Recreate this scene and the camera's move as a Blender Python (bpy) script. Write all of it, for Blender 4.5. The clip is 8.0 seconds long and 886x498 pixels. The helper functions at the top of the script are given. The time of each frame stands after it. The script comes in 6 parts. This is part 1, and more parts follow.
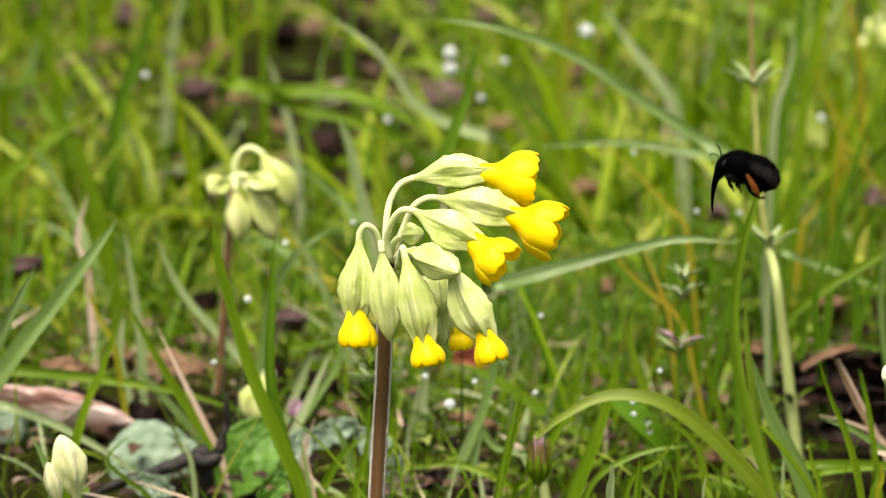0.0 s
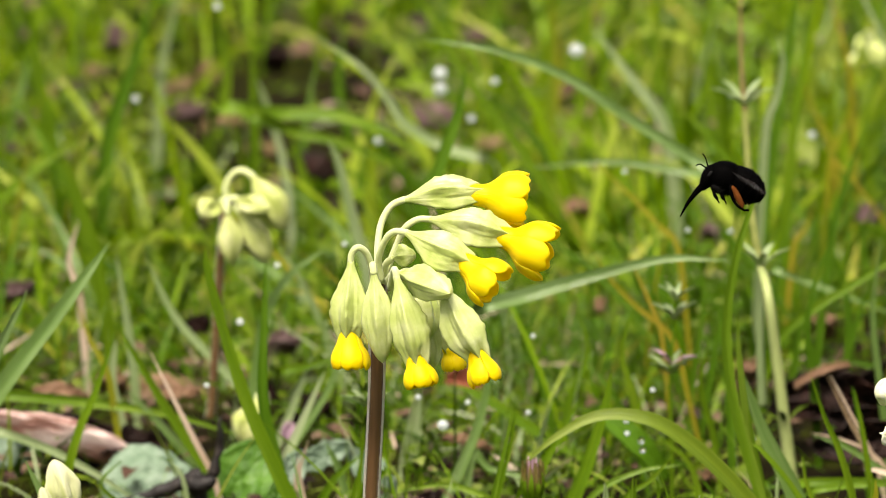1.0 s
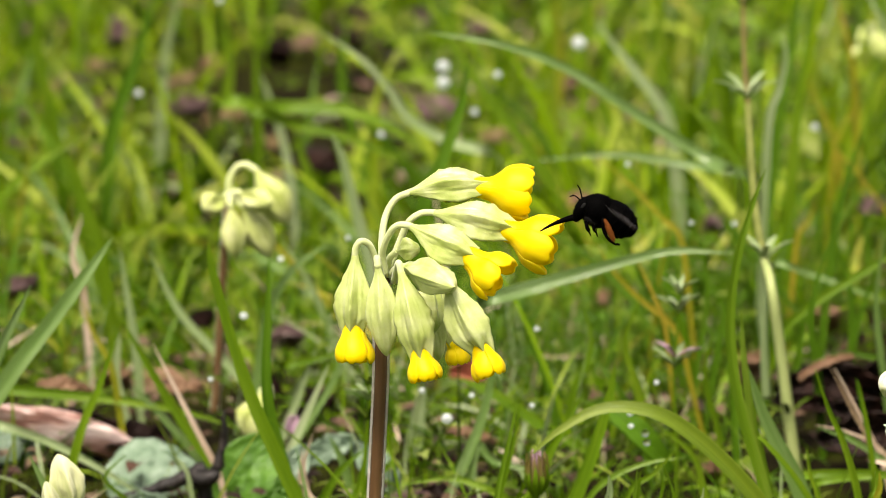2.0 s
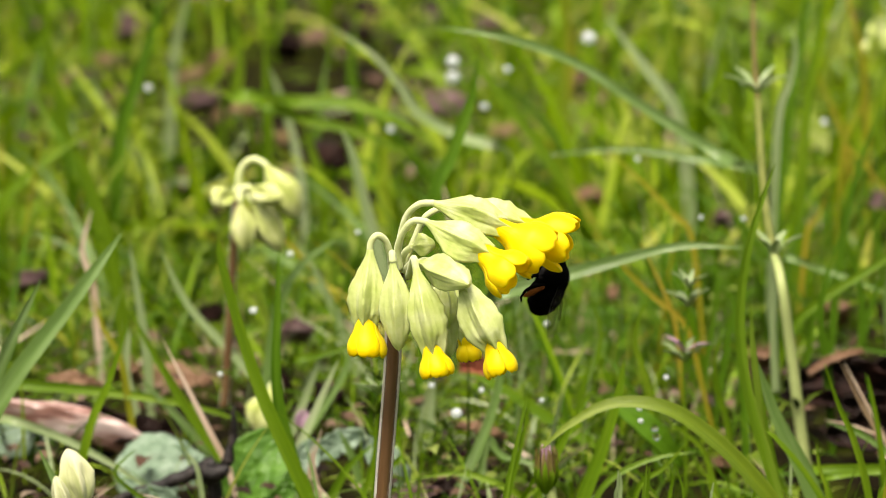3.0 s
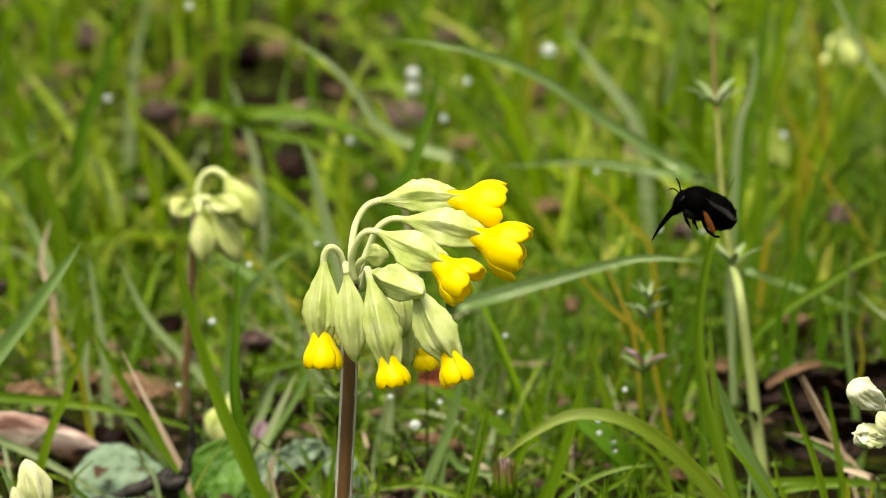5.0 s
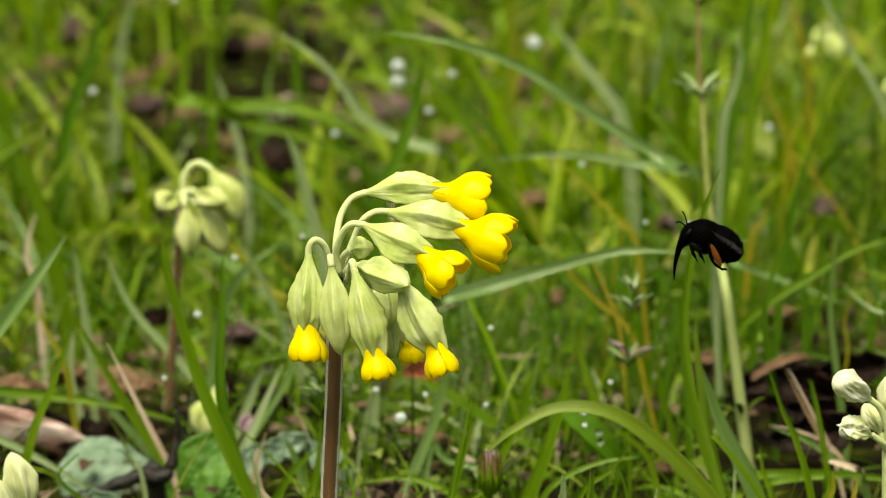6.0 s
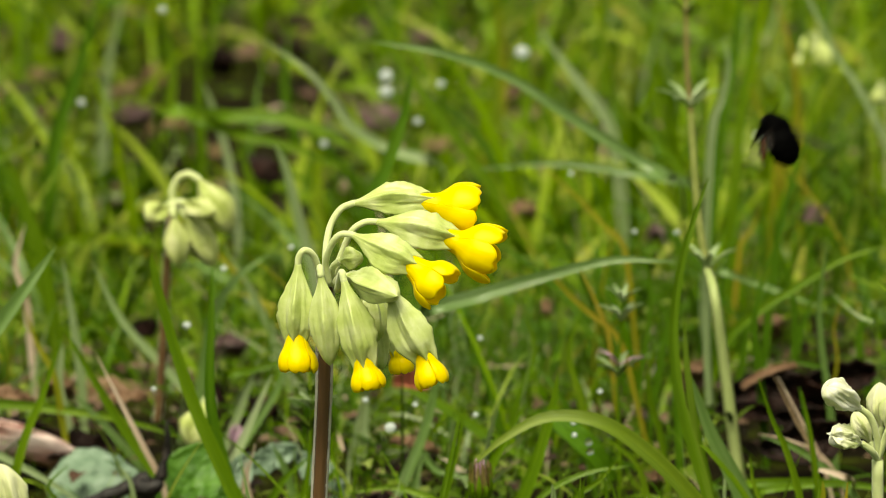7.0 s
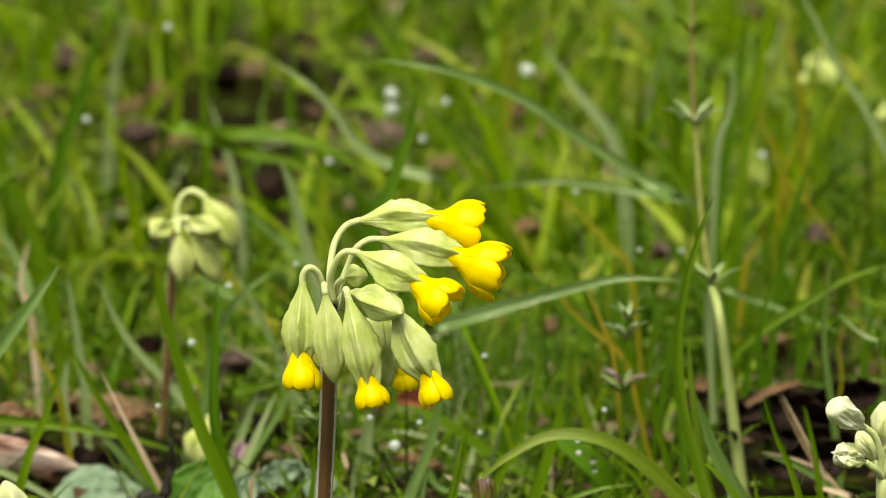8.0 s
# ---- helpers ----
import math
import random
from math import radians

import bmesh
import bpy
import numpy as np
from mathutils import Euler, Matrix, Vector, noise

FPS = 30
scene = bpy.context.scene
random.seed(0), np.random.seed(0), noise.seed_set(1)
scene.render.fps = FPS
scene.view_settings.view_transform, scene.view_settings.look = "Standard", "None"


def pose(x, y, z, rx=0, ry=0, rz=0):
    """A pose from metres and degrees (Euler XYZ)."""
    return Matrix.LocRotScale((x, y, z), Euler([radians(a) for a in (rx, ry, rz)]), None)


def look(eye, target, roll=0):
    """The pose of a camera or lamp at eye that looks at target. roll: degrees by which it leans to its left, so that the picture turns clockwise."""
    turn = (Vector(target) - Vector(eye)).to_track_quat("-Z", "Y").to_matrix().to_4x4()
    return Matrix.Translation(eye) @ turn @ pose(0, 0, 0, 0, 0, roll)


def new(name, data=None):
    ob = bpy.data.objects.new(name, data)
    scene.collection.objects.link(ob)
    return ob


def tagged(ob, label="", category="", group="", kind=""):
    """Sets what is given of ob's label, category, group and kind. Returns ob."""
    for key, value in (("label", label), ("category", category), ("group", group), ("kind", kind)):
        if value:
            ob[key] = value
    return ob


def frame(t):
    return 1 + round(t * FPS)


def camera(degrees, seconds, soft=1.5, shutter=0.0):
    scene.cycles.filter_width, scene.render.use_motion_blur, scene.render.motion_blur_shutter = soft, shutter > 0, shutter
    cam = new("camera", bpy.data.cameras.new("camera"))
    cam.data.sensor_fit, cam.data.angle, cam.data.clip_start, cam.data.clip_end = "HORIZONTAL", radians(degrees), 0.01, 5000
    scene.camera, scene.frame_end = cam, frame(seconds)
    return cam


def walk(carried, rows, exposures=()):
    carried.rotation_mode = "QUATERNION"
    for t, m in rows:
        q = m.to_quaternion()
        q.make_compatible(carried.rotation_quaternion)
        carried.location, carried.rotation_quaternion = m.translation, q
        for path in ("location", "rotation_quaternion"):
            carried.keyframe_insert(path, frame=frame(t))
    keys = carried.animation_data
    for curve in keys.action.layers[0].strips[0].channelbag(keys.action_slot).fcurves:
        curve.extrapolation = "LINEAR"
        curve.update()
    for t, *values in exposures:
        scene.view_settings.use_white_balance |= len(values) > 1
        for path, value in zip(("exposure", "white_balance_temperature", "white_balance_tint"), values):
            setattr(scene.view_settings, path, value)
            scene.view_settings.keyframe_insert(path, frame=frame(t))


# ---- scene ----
DEGREES = 11.2
EYE = (0.0, 0.0, 0.254)
cam = camera(DEGREES, 8.0, 0.55, 0.3)
cam.data.dof.use_dof = True
cam.data.dof.focus_distance = 0.815
cam.data.dof.aperture_fstop = 35.0
# seconds, target at the flower's distance, roll
PATH = [
    (0.0, -0.00148, 0.08710, 0.498),
    (0.5, -0.00053, 0.08879, 0.320),
    (1.0, 0.00000, 0.09100, 0.000),
    (1.5, -0.00002, 0.09158, -0.202),
    (1.7, -0.00020, 0.08980, -0.201),
    (2.8, -0.00217, 0.08973, -0.202),
    (3.0, -0.00237, 0.08879, -0.202),
    (3.5, -0.00072, 0.08678, -0.178),
    (4.0, -0.00017, 0.08884, 0.089),
    (4.5, 0.00145, 0.09088, 0.117),
    (4.7, 0.00305, 0.09140, 0.117),
    (5.8, 0.00726, 0.08894, 0.071),
    (6.0, 0.00766, 0.08957, 0.071),
    (6.5, 0.00987, 0.09054, 0.007),
    (7.0, 0.00963, 0.09141, -0.110),
    (7.5, 0.00970, 0.09313, 0.048),
    (8.0, 0.00878, 0.09468, 0.030),
]
EXPOSURES = [(0.0, 1.9, 7250, 13), (3.8, 1.86, 7250, 13), (4.6, 1.7, 7450, 8), (6.0, 1.49, 7900, -3), (8.0, 1.43, 7900, -3)]
walk(cam, [(t, look(EYE, (x, 0.8, z), roll)) for t, x, z, roll in PATH], EXPOSURES)

# ---- light ----
SUN_ELEVATION, SUN_AZIMUTH = 64, -158
world = bpy.data.worlds.new("sky")
scene.world = world
world.use_nodes = True
wt = world.node_tree
wt.nodes.clear()
w_out = wt.nodes.new("ShaderNodeOutputWorld")
w_bg = wt.nodes.new("ShaderNodeBackground")
w_sky = wt.nodes.new("ShaderNodeTexSky")
w_soft = wt.nodes.new("ShaderNodeHueSaturation")
w_sky.sky_type = "NISHITA"
w_sky.sun_disc = False
w_sky.sun_elevation = radians(SUN_ELEVATION)
w_sky.sun_rotation = radians(SUN_AZIMUTH)
w_sky.air_density, w_sky.dust_density = 1.0, 3.0
w_soft.inputs["Saturation"].default_value = 0.35
w_bg.inputs["Strength"].default_value = 0.05
wt.links.new(w_sky.outputs[0], w_soft.inputs["Color"])
wt.links.new(w_soft.outputs[0], w_bg.inputs["Color"])
wt.links.new(w_bg.outputs[0], w_out.inputs["Surface"])

sun_data = bpy.data.lights.new("sun", "SUN")
sun_data.energy = 2.0
sun_data.angle = radians(32)
sun_data.color = (1.0, 0.96, 0.88)
sun = new("sun", sun_data)
a_el, a_az = radians(SUN_ELEVATION), radians(SUN_AZIMUTH)
sun.matrix_world = look((math.sin(a_az) * math.cos(a_el) * 20, math.cos(a_az) * math.cos(a_el) * 20, math.sin(a_el) * 20), (0, 0, 0))


# ---- materials ----
def shade(name, stops, scale=400.0, rough=0.55, bump=0.15, translucent=0.0, source="noise", detail_scale=None,
          metallic=0.0, spec=0.4, streak=None, sheen=0.0, grain=None):
    """A surface whose colour runs through stops, by noise, by island or by object, with a second finer variation and relief."""
    m = bpy.data.materials.new(name)
    m.use_nodes = True
    nt = m.node_tree
    nt.nodes.clear()
    out = nt.nodes.new("ShaderNodeOutputMaterial")
    bsdf = nt.nodes.new("ShaderNodeBsdfPrincipled")
    bsdf.inputs["Roughness"].default_value = rough
    bsdf.inputs["Metallic"].default_value = metallic
    bsdf.inputs["Specular IOR Level"].default_value = spec
    if sheen:
        bsdf.inputs["Sheen Weight"].default_value = sheen
    co = nt.nodes.new("ShaderNodeTexCoord")
    mapping = nt.nodes.new("ShaderNodeMapping")
    if streak:
        mapping.inputs["Scale"].default_value = streak
    nt.links.new(co.outputs["UV" if grain else "Object"], mapping.inputs["Vector"])
    fine_map = mapping
    if grain:                                   # fibres run along the leaf
        mapping.inputs["Scale"].default_value = (grain[0] * 0.12, grain[1] * 0.5, 1)
        fine_map = nt.nodes.new("ShaderNodeMapping")
        fine_map.inputs["Scale"].default_value = (grain[0], grain[1], 1)
        nt.links.new(co.outputs["UV"], fine_map.inputs["Vector"])
    big = nt.nodes.new("ShaderNodeTexNoise")
    big.inputs["Scale"].default_value = scale
    big.inputs["Detail"].default_value = 4
    fine = nt.nodes.new("ShaderNodeTexNoise")
    fine.inputs["Scale"].default_value = detail_scale or scale * 6
    fine.inputs["Detail"].default_value = 5
    nt.links.new(mapping.outputs[0], big.inputs["Vector"])
    nt.links.new(fine_map.outputs[0], fine.inputs["Vector"])
    if grain:
        big.inputs["Scale"].default_value = fine.inputs["Scale"].default_value = 1.0
    ramp = nt.nodes.new("ShaderNodeValToRGB")
    while len(ramp.color_ramp.elements) < len(stops):
        ramp.color_ramp.elements.new(0.5)
    for i, (p, c) in enumerate(stops):
        ramp.color_ramp.elements[i].position = p
        ramp.color_ramp.elements[i].color = (*c, 1)
    add = nt.nodes.new("ShaderNodeMath")
    add.operation = "MULTIPLY_ADD"
    add.inputs[1].default_value = 0.3
    nt.links.new(fine.outputs[0], add.inputs[0])
    if source == "noise":
        sub = nt.nodes.new("ShaderNodeMath")
        sub.operation = "SUBTRACT"
        sub.inputs[1].default_value = 0.15
        nt.links.new(big.outputs[0], sub.inputs[0])
        nt.links.new(sub.outputs[0], add.inputs[2])
    else:
        if source == "island":
            geo = nt.nodes.new("ShaderNodeNewGeometry")
            value = geo.outputs["Random Per Island"]
        else:
            info = nt.nodes.new("ShaderNodeObjectInfo")
            value = info.outputs["Random"]
        mixv = nt.nodes.new("ShaderNodeMath")
        mixv.operation = "MULTIPLY_ADD"
        mixv.inputs[1].default_value = 0.3
        mix2 = nt.nodes.new("ShaderNodeMath")
        mix2.operation = "MULTIPLY_ADD"
        mix2.inputs[1].default_value = 0.8
        mix2.inputs[2].default_value = -0.2
        nt.links.new(value, mix2.inputs[0])
        nt.links.new(big.outputs[0], mixv.inputs[0])
        nt.links.new(mix2.outputs[0], mixv.inputs[2])
        nt.links.new(mixv.outputs[0], add.inputs[2])
    nt.links.new(add.outputs[0], ramp.inputs[0])
    nt.links.new(ramp.outputs[0], bsdf.inputs["Base Color"])
    if bump:
        bmp = nt.nodes.new("ShaderNodeBump")
        bmp.inputs["Strength"].default_value = bump
        bmp.inputs["Distance"].default_value = 0.0006
        nt.links.new(fine.outputs[0], bmp.inputs["Height"])
        nt.links.new(bmp.outputs[0], bsdf.inputs["Normal"])
    if translucent:
        tr = nt.nodes.new("ShaderNodeBsdfTranslucent")
        mix = nt.nodes.new("ShaderNodeMixShader")
        mix.inputs[0].default_value = translucent
        nt.links.new(ramp.outputs[0], tr.inputs["Color"])
        nt.links.new(bsdf.outputs[0], mix.inputs[1])
        nt.links.new(tr.outputs[0], mix.inputs[2])
        nt.links.new(mix.outputs[0], out.inputs["Surface"])
    else:
        nt.links.new(bsdf.outputs[0], out.inputs["Surface"])
    return m


def clear(name, ior, rough=0.0, color=(1, 1, 1)):
    m = bpy.data.materials.new(name)
    m.use_nodes = True
    b = m.node_tree.nodes["Principled BSDF"]
    b.inputs["Base Color"].default_value = (*color, 1)
    b.inputs["Transmission Weight"].default_value = 1.0
    b.inputs["IOR"].default_value = ior
    b.inputs["Roughness"].default_value = rough
    return m


M_GRASS = shade("grass", [(0.0, (0.02, 0.05, 0.001)), (0.26, (0.06, 0.135, 0.002)), (0.5, (0.14, 0.25, 0.003)), (0.7, (0.235, 0.35, 0.008)), (0.87, (0.36, 0.43, 0.075)), (1.0, (0.52, 0.29, 0.05))],
                1, 0.4, 0.25, 0.28, "island", spec=0.15, grain=(5000, 60))
M_TURF = shade("turf", [(0.0, (0.012, 0.036, 0.001)), (0.28, (0.045, 0.115, 0.002)), (0.52, (0.1, 0.205, 0.003)), (0.74, (0.175, 0.29, 0.008)), (0.9, (0.29, 0.37, 0.06)), (1.0, (0.44, 0.26, 0.05))],
               1, 0.38, 0.25, 0.28, "island", spec=0.2, grain=(5000, 60))
M_BLADE = shade("fresh_blade", [(0.2, (0.055, 0.125, 0.004)), (0.5, (0.112, 0.212, 0.007)), (0.8, (0.2, 0.3, 0.02))],
                1, 0.36, 0.4, 0.32, "noise", spec=0.25, grain=(4500, 50))
M_BLADE_LIGHT = shade("light_blade", [(0.2, (0.06, 0.135, 0.004)), (0.5, (0.115, 0.215, 0.008)), (0.8, (0.22, 0.32, 0.04))],
                      1, 0.38, 0.4, 0.3, "noise", spec=0.4, grain=(4500, 50))
M_BLADE_OLIVE = shade("olive_blade", [(0.2, (0.075, 0.135, 0.005)), (0.5, (0.135, 0.205, 0.01)), (0.8, (0.25, 0.31, 0.06))],
                      1, 0.38, 0.4, 0.3, "noise", spec=0.4, grain=(4500, 50))
M_BLADE_DARK = shade("dark_blade", [(0.2, (0.035, 0.09, 0.004)), (0.5, (0.07, 0.165, 0.007)), (0.8, (0.12, 0.23, 0.015))],
                     1, 0.38, 0.4, 0.28, "noise", spec=0.25, grain=(4500, 50))
M_BLADE_YELLOW = shade("yellowing_blade", [(0.2, (0.17, 0.22, 0.008)), (0.5, (0.28, 0.27, 0.014)), (0.8, (0.42, 0.27, 0.04))],
                       1, 0.45, 0.4, 0.3, "noise", grain=(4000, 40))
M_BLADE_DULL = shade("dull_blade", [(0.2, (0.07, 0.14, 0.022)), (0.5, (0.14, 0.24, 0.06)), (0.8, (0.25, 0.36, 0.15))],
                     1, 0.28, 0.4, 0.26, "noise", spec=0.6, grain=(4500, 50))
M_BLADE_PALE = shade("pale_blade", [(0.2, (0.16, 0.25, 0.07)), (0.5, (0.27, 0.36, 0.16)), (0.8, (0.42, 0.48, 0.29))],
                     1, 0.34, 0.4, 0.28, "noise", spec=0.5, grain=(4000, 40))
M_STRAW = shade("straw", [(0.2, (0.34, 0.23, 0.14)), (0.5, (0.55, 0.43, 0.33)), (0.8, (0.74, 0.64, 0.54))], 1, 0.6, 0.4, 0.15, "noise", grain=(4000, 60))
M_STEM_PALE = shade("pale_stalk", [(0.1, (0.2, 0.28, 0.08)), (0.5, (0.36, 0.42, 0.16)), (0.9, (0.5, 0.5, 0.26))], 60, 0.5, 0.2, 0.1, "noise", 700, streak=(1, 1, 0.2))
M_HERB = shade("herb", [(0.0, (0.02, 0.042, 0.002)), (0.4, (0.055, 0.1, 0.004)), (0.75, (0.12, 0.18, 0.012)), (1.0, (0.28, 0.32, 0.1))], 300, 0.5, 0.2, 0.3, "island", 1500, spec=0.2)
M_LEAF_GREEN = shade("green_leaf", [(0.2, (0.03, 0.09, 0.008)), (0.5, (0.07, 0.18, 0.015)), (0.8, (0.13, 0.27, 0.04))], 260, 0.45, 0.8, 0.25, "noise", 700, spec=0.35)
M_LEAF = shade("primrose_leaf", [(0.1, (0.08, 0.14, 0.08)), (0.5, (0.17, 0.25, 0.17)), (0.9, (0.33, 0.41, 0.33))], 260, 0.5, 1.0, 0.12, "noise", 700, spec=0.3)
M_CALYX = shade("calyx", [(0.28, (0.44, 0.54, 0.12)), (0.5, (0.59, 0.67, 0.24)), (0.74, (0.77, 0.81, 0.45))], 1, 0.36, 0.3, 0.3, "noise", sheen=0.1, spec=0.5, grain=(5, 6))
M_CALYX_PALE = shade("pale_calyx", [(0.25, (0.6, 0.68, 0.24)), (0.48, (0.78, 0.8, 0.46)), (0.75, (0.88, 0.87, 0.64))], 1, 0.5, 0.5, 0.25, "noise", sheen=0.1, spec=0.3, grain=(18, 1.5))
M_CALYX_GREEN = shade("green_calyx", [(0.28, (0.33, 0.41, 0.07)), (0.46, (0.5, 0.57, 0.17)), (0.7, (0.74, 0.76, 0.4))], 1, 0.5, 0.5, 0.25, "noise", sheen=0.1, spec=0.3, grain=(11, 2.5))
M_BARK = shade("bark", [(0.25, (0.05, 0.018, 0.012)), (0.42, (0.25, 0.12, 0.095)), (0.54, (0.54, 0.39, 0.36)), (0.7, (0.8, 0.69, 0.66))], 110, 0.3, 1.0, 0.0, "noise", 700, spec=0.6, streak=(0.3, 1, 1.8))
M_CREAM = shade("cream_bud", [(0.25, (0.55, 0.64, 0.2)), (0.4, (0.86, 0.87, 0.62)), (0.55, (0.93, 0.93, 0.83))], 1, 0.5, 0.5, 0.35, "noise", sheen=0.1, spec=0.3, grain=(10, 2))
M_PETAL = shade("petal", [(0.25, (0.92, 0.69, 0.002)), (0.5, (0.94, 0.77, 0.008)), (0.75, (0.95, 0.83, 0.025))], 1, 0.5, 0.06, 0.42, "noise", sheen=0.05, spec=0.25, grain=(9, 2))
M_STALK_BROWN = shade("brown_stalk", [(0.1, (0.06, 0.045, 0.01)), (0.5, (0.11, 0.085, 0.016)), (0.9, (0.18, 0.15, 0.04))], 200, 0.55, 0.2, 0.1, "noise", 1500)
M_STALK_OLIVE = shade("olive_stalk", [(0.1, (0.08, 0.1, 0.015)), (0.5, (0.14, 0.16, 0.03)), (0.9, (0.22, 0.23, 0.07))], 200, 0.5, 0.2, 0.1, "noise", 1500)
M_STALK = shade("flower_stalk", [(0.1, (0.42, 0.48, 0.18)), (0.5, (0.56, 0.62, 0.28)), (0.9, (0.68, 0.7, 0.4))], 300, 0.55, 0.2, 0.1, "noise", 1500, sheen=0.4)
M_STEM = shade("stem", [(0.1, (0.05, 0.022, 0.008)), (0.5, (0.11, 0.054, 0.019)), (0.9, (0.19, 0.115, 0.042))], 250, 0.5, 0.3, 0.0, "noise", 1600, sheen=0.05, streak=(1, 1, 0.1))
M_HAIR = shade("plant_hair", [(0.1, (0.78, 0.74, 0.62)), (0.9, (0.9, 0.88, 0.82))], 400, 0.5, 0.0, 0.3)
M_DEAD = shade("dead_leaf", [(0.1, (0.07, 0.035, 0.02)), (0.5, (0.2, 0.11, 0.06)), (0.9, (0.42, 0.27, 0.17))], 90, 0.6, 0.5, 0.1, "noise", 700)
M_MAUVE = shade("mauve_leaf", [(0.1, (0.05, 0.03, 0.032)), (0.5, (0.13, 0.08, 0.08)), (0.9, (0.3, 0.21, 0.2))], 120, 0.6, 0.4, 0.1, "noise", 700, spec=0.2)
M_TAN = shade("tan_leaf", [(0.1, (0.1, 0.065, 0.028)), (0.5, (0.2, 0.14, 0.065)), (0.9, (0.38, 0.29, 0.17))], 120, 0.6, 0.4, 0.15, "noise", 700, spec=0.2)
# near-black leaf colour that also fills gaps where only shade lies
M_ROT_SHADE = shade("shade_rot_leaf", [(0.1, (0.004, 0.002, 0.0015)), (0.5, (0.011, 0.005, 0.0035)), (0.9, (0.05, 0.018, 0.012))], 120, 0.6, 0.4, 0.0, "noise", 700, spec=0.15)
M_LITTER = shade("litter", [(0.0, (0.012, 0.006, 0.004)), (0.3, (0.03, 0.014, 0.009)), (0.55, (0.07, 0.034, 0.02)), (0.8, (0.15, 0.1, 0.062)), (1.0, (0.34, 0.29, 0.23))], 200, 0.55, 0.4, 0.1, "island", 900, spec=0.25)
M_DRY = shade("dry_stem", [(0.0, (0.03, 0.015, 0.008)), (0.35, (0.13, 0.07, 0.035)), (0.65, (0.3, 0.22, 0.13)), (1.0, (0.6, 0.52, 0.4))], 1, 0.6, 0.3, 0.1, "island", spec=0.15, grain=(4000, 60))
M_TWIG = shade("twig", [(0.2, (0.002, 0.0015, 0.0015)), (0.55, (0.009, 0.006, 0.005)), (0.8, (0.06, 0.045, 0.04))], 300, 0.6, 0.5, 0.0, "noise", 1200)
# soil colour kept near black to hold the shade between the blades
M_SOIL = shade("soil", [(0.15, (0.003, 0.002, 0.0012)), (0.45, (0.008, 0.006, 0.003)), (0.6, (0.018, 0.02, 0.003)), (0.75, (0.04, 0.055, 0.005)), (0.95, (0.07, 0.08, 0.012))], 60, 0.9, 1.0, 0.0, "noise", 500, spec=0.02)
M_PINK = shade("pink_petal", [(0.1, (0.35, 0.18, 0.28)), (0.9, (0.6, 0.42, 0.52))], 300, 0.5, 0.1, 0.3)
M_RED = shade("red_leaf", [(0.1, (0.22, 0.05, 0.03)), (0.9, (0.42, 0.14, 0.07))], 200, 0.5, 0.2, 0.3)
M_FUR = shade("black_fur", [(0.1, (0.0002, 0.0002, 0.0002)), (0.9, (0.0009, 0.0008, 0.0008))], 500, 0.7, 0.0, 0.0, spec=0.02)
M_GREY_FUR = shade("grey_fur", [(0.1, (0.006, 0.005, 0.0055)), (0.9, (0.026, 0.024, 0.026))], 600, 0.7, 0.0, 0.0, spec=0.1)
M_SHELL = shade("black_shell", [(0.1, (0.001, 0.001, 0.001)), (0.9, (0.004, 0.0035, 0.003))], 500, 0.3, 0.1, 0.0, spec=0.2)
M_ORANGE = shade("orange_brush", [(0.1, (0.08, 0.022, 0.004)), (0.9, (0.21, 0.065, 0.012))], 900, 0.7, 0.0, 0.1, spec=0.1)
M_WATER = clear("water", 1.33)
# opaque whitish drop: the bright glint is put into its colour
M_DROP = shade("glint_white_drop", [(0.2, (0.62, 0.68, 0.66)), (0.8, (0.78, 0.82, 0.82))], 400, 0.25, 0.0, 0.6)


def wing_material():
    m = bpy.data.materials.new("wing_membrane")
    m.use_nodes = True
    nt = m.node_tree
    nt.nodes.clear()
    out = nt.nodes.new("ShaderNodeOutputMaterial")
    mix = nt.nodes.new("ShaderNodeMixShader")
    mix.inputs[0].default_value = 0.3
    clr = nt.nodes.new("ShaderNodeBsdfTransparent")
    gl = nt.nodes.new("ShaderNodeBsdfPrincipled")
    gl.inputs["Base Color"].default_value = (0.02, 0.016, 0.013, 1)
    gl.inputs["Roughness"].default_value = 0.45
    gl.inputs["Specular IOR Level"].default_value = 0.2
    nt.links.new(clr.outputs[0], mix.inputs[1])
    nt.links.new(gl.outputs[0], mix.inputs[2])
    nt.links.new(mix.outputs[0], out.inputs["Surface"])
    return m


M_WING = wing_material()


# ---- mesh tools ----
def mesh_of(name, verts, faces, material, uvs=None, smooth=True):
    me = bpy.data.meshes.new(name)
    me.from_pydata([tuple(v) for v in verts], [], faces)
    me.materials.append(material)
    if smooth:
        me.polygons.foreach_set("use_smooth", [True] * len(me.polygons))
    if uvs:
        layer = me.uv_layers.new(name="UVMap")
        index = np.zeros(len(me.loops), dtype=np.int32)
        me.loops.foreach_get("vertex_index", index)
        layer.data.foreach_set("uv", np.asarray(uvs, dtype=np.float32)[index].ravel())
    me.update()
    return me


def part(name, data, parent, label=""):
    """Links a mesh (verts, faces, material) as one part under a thing or part."""
    ob = new(name, mesh_of(name, *data))
    ob.parent = parent
    if label:
        tagged(ob, label)
    return ob


def thing(name, data, place, label, category, group="", kind=""):
    """A top-level thing of one mesh, whose origin is at place; verts are given in the world."""
    p = Vector(place)
    ob = new(name, mesh_of(name, [Vector(v) - p for v in data[0]], *data[1:]))
    ob.location = p
    return tagged(ob, label, category, group, kind)


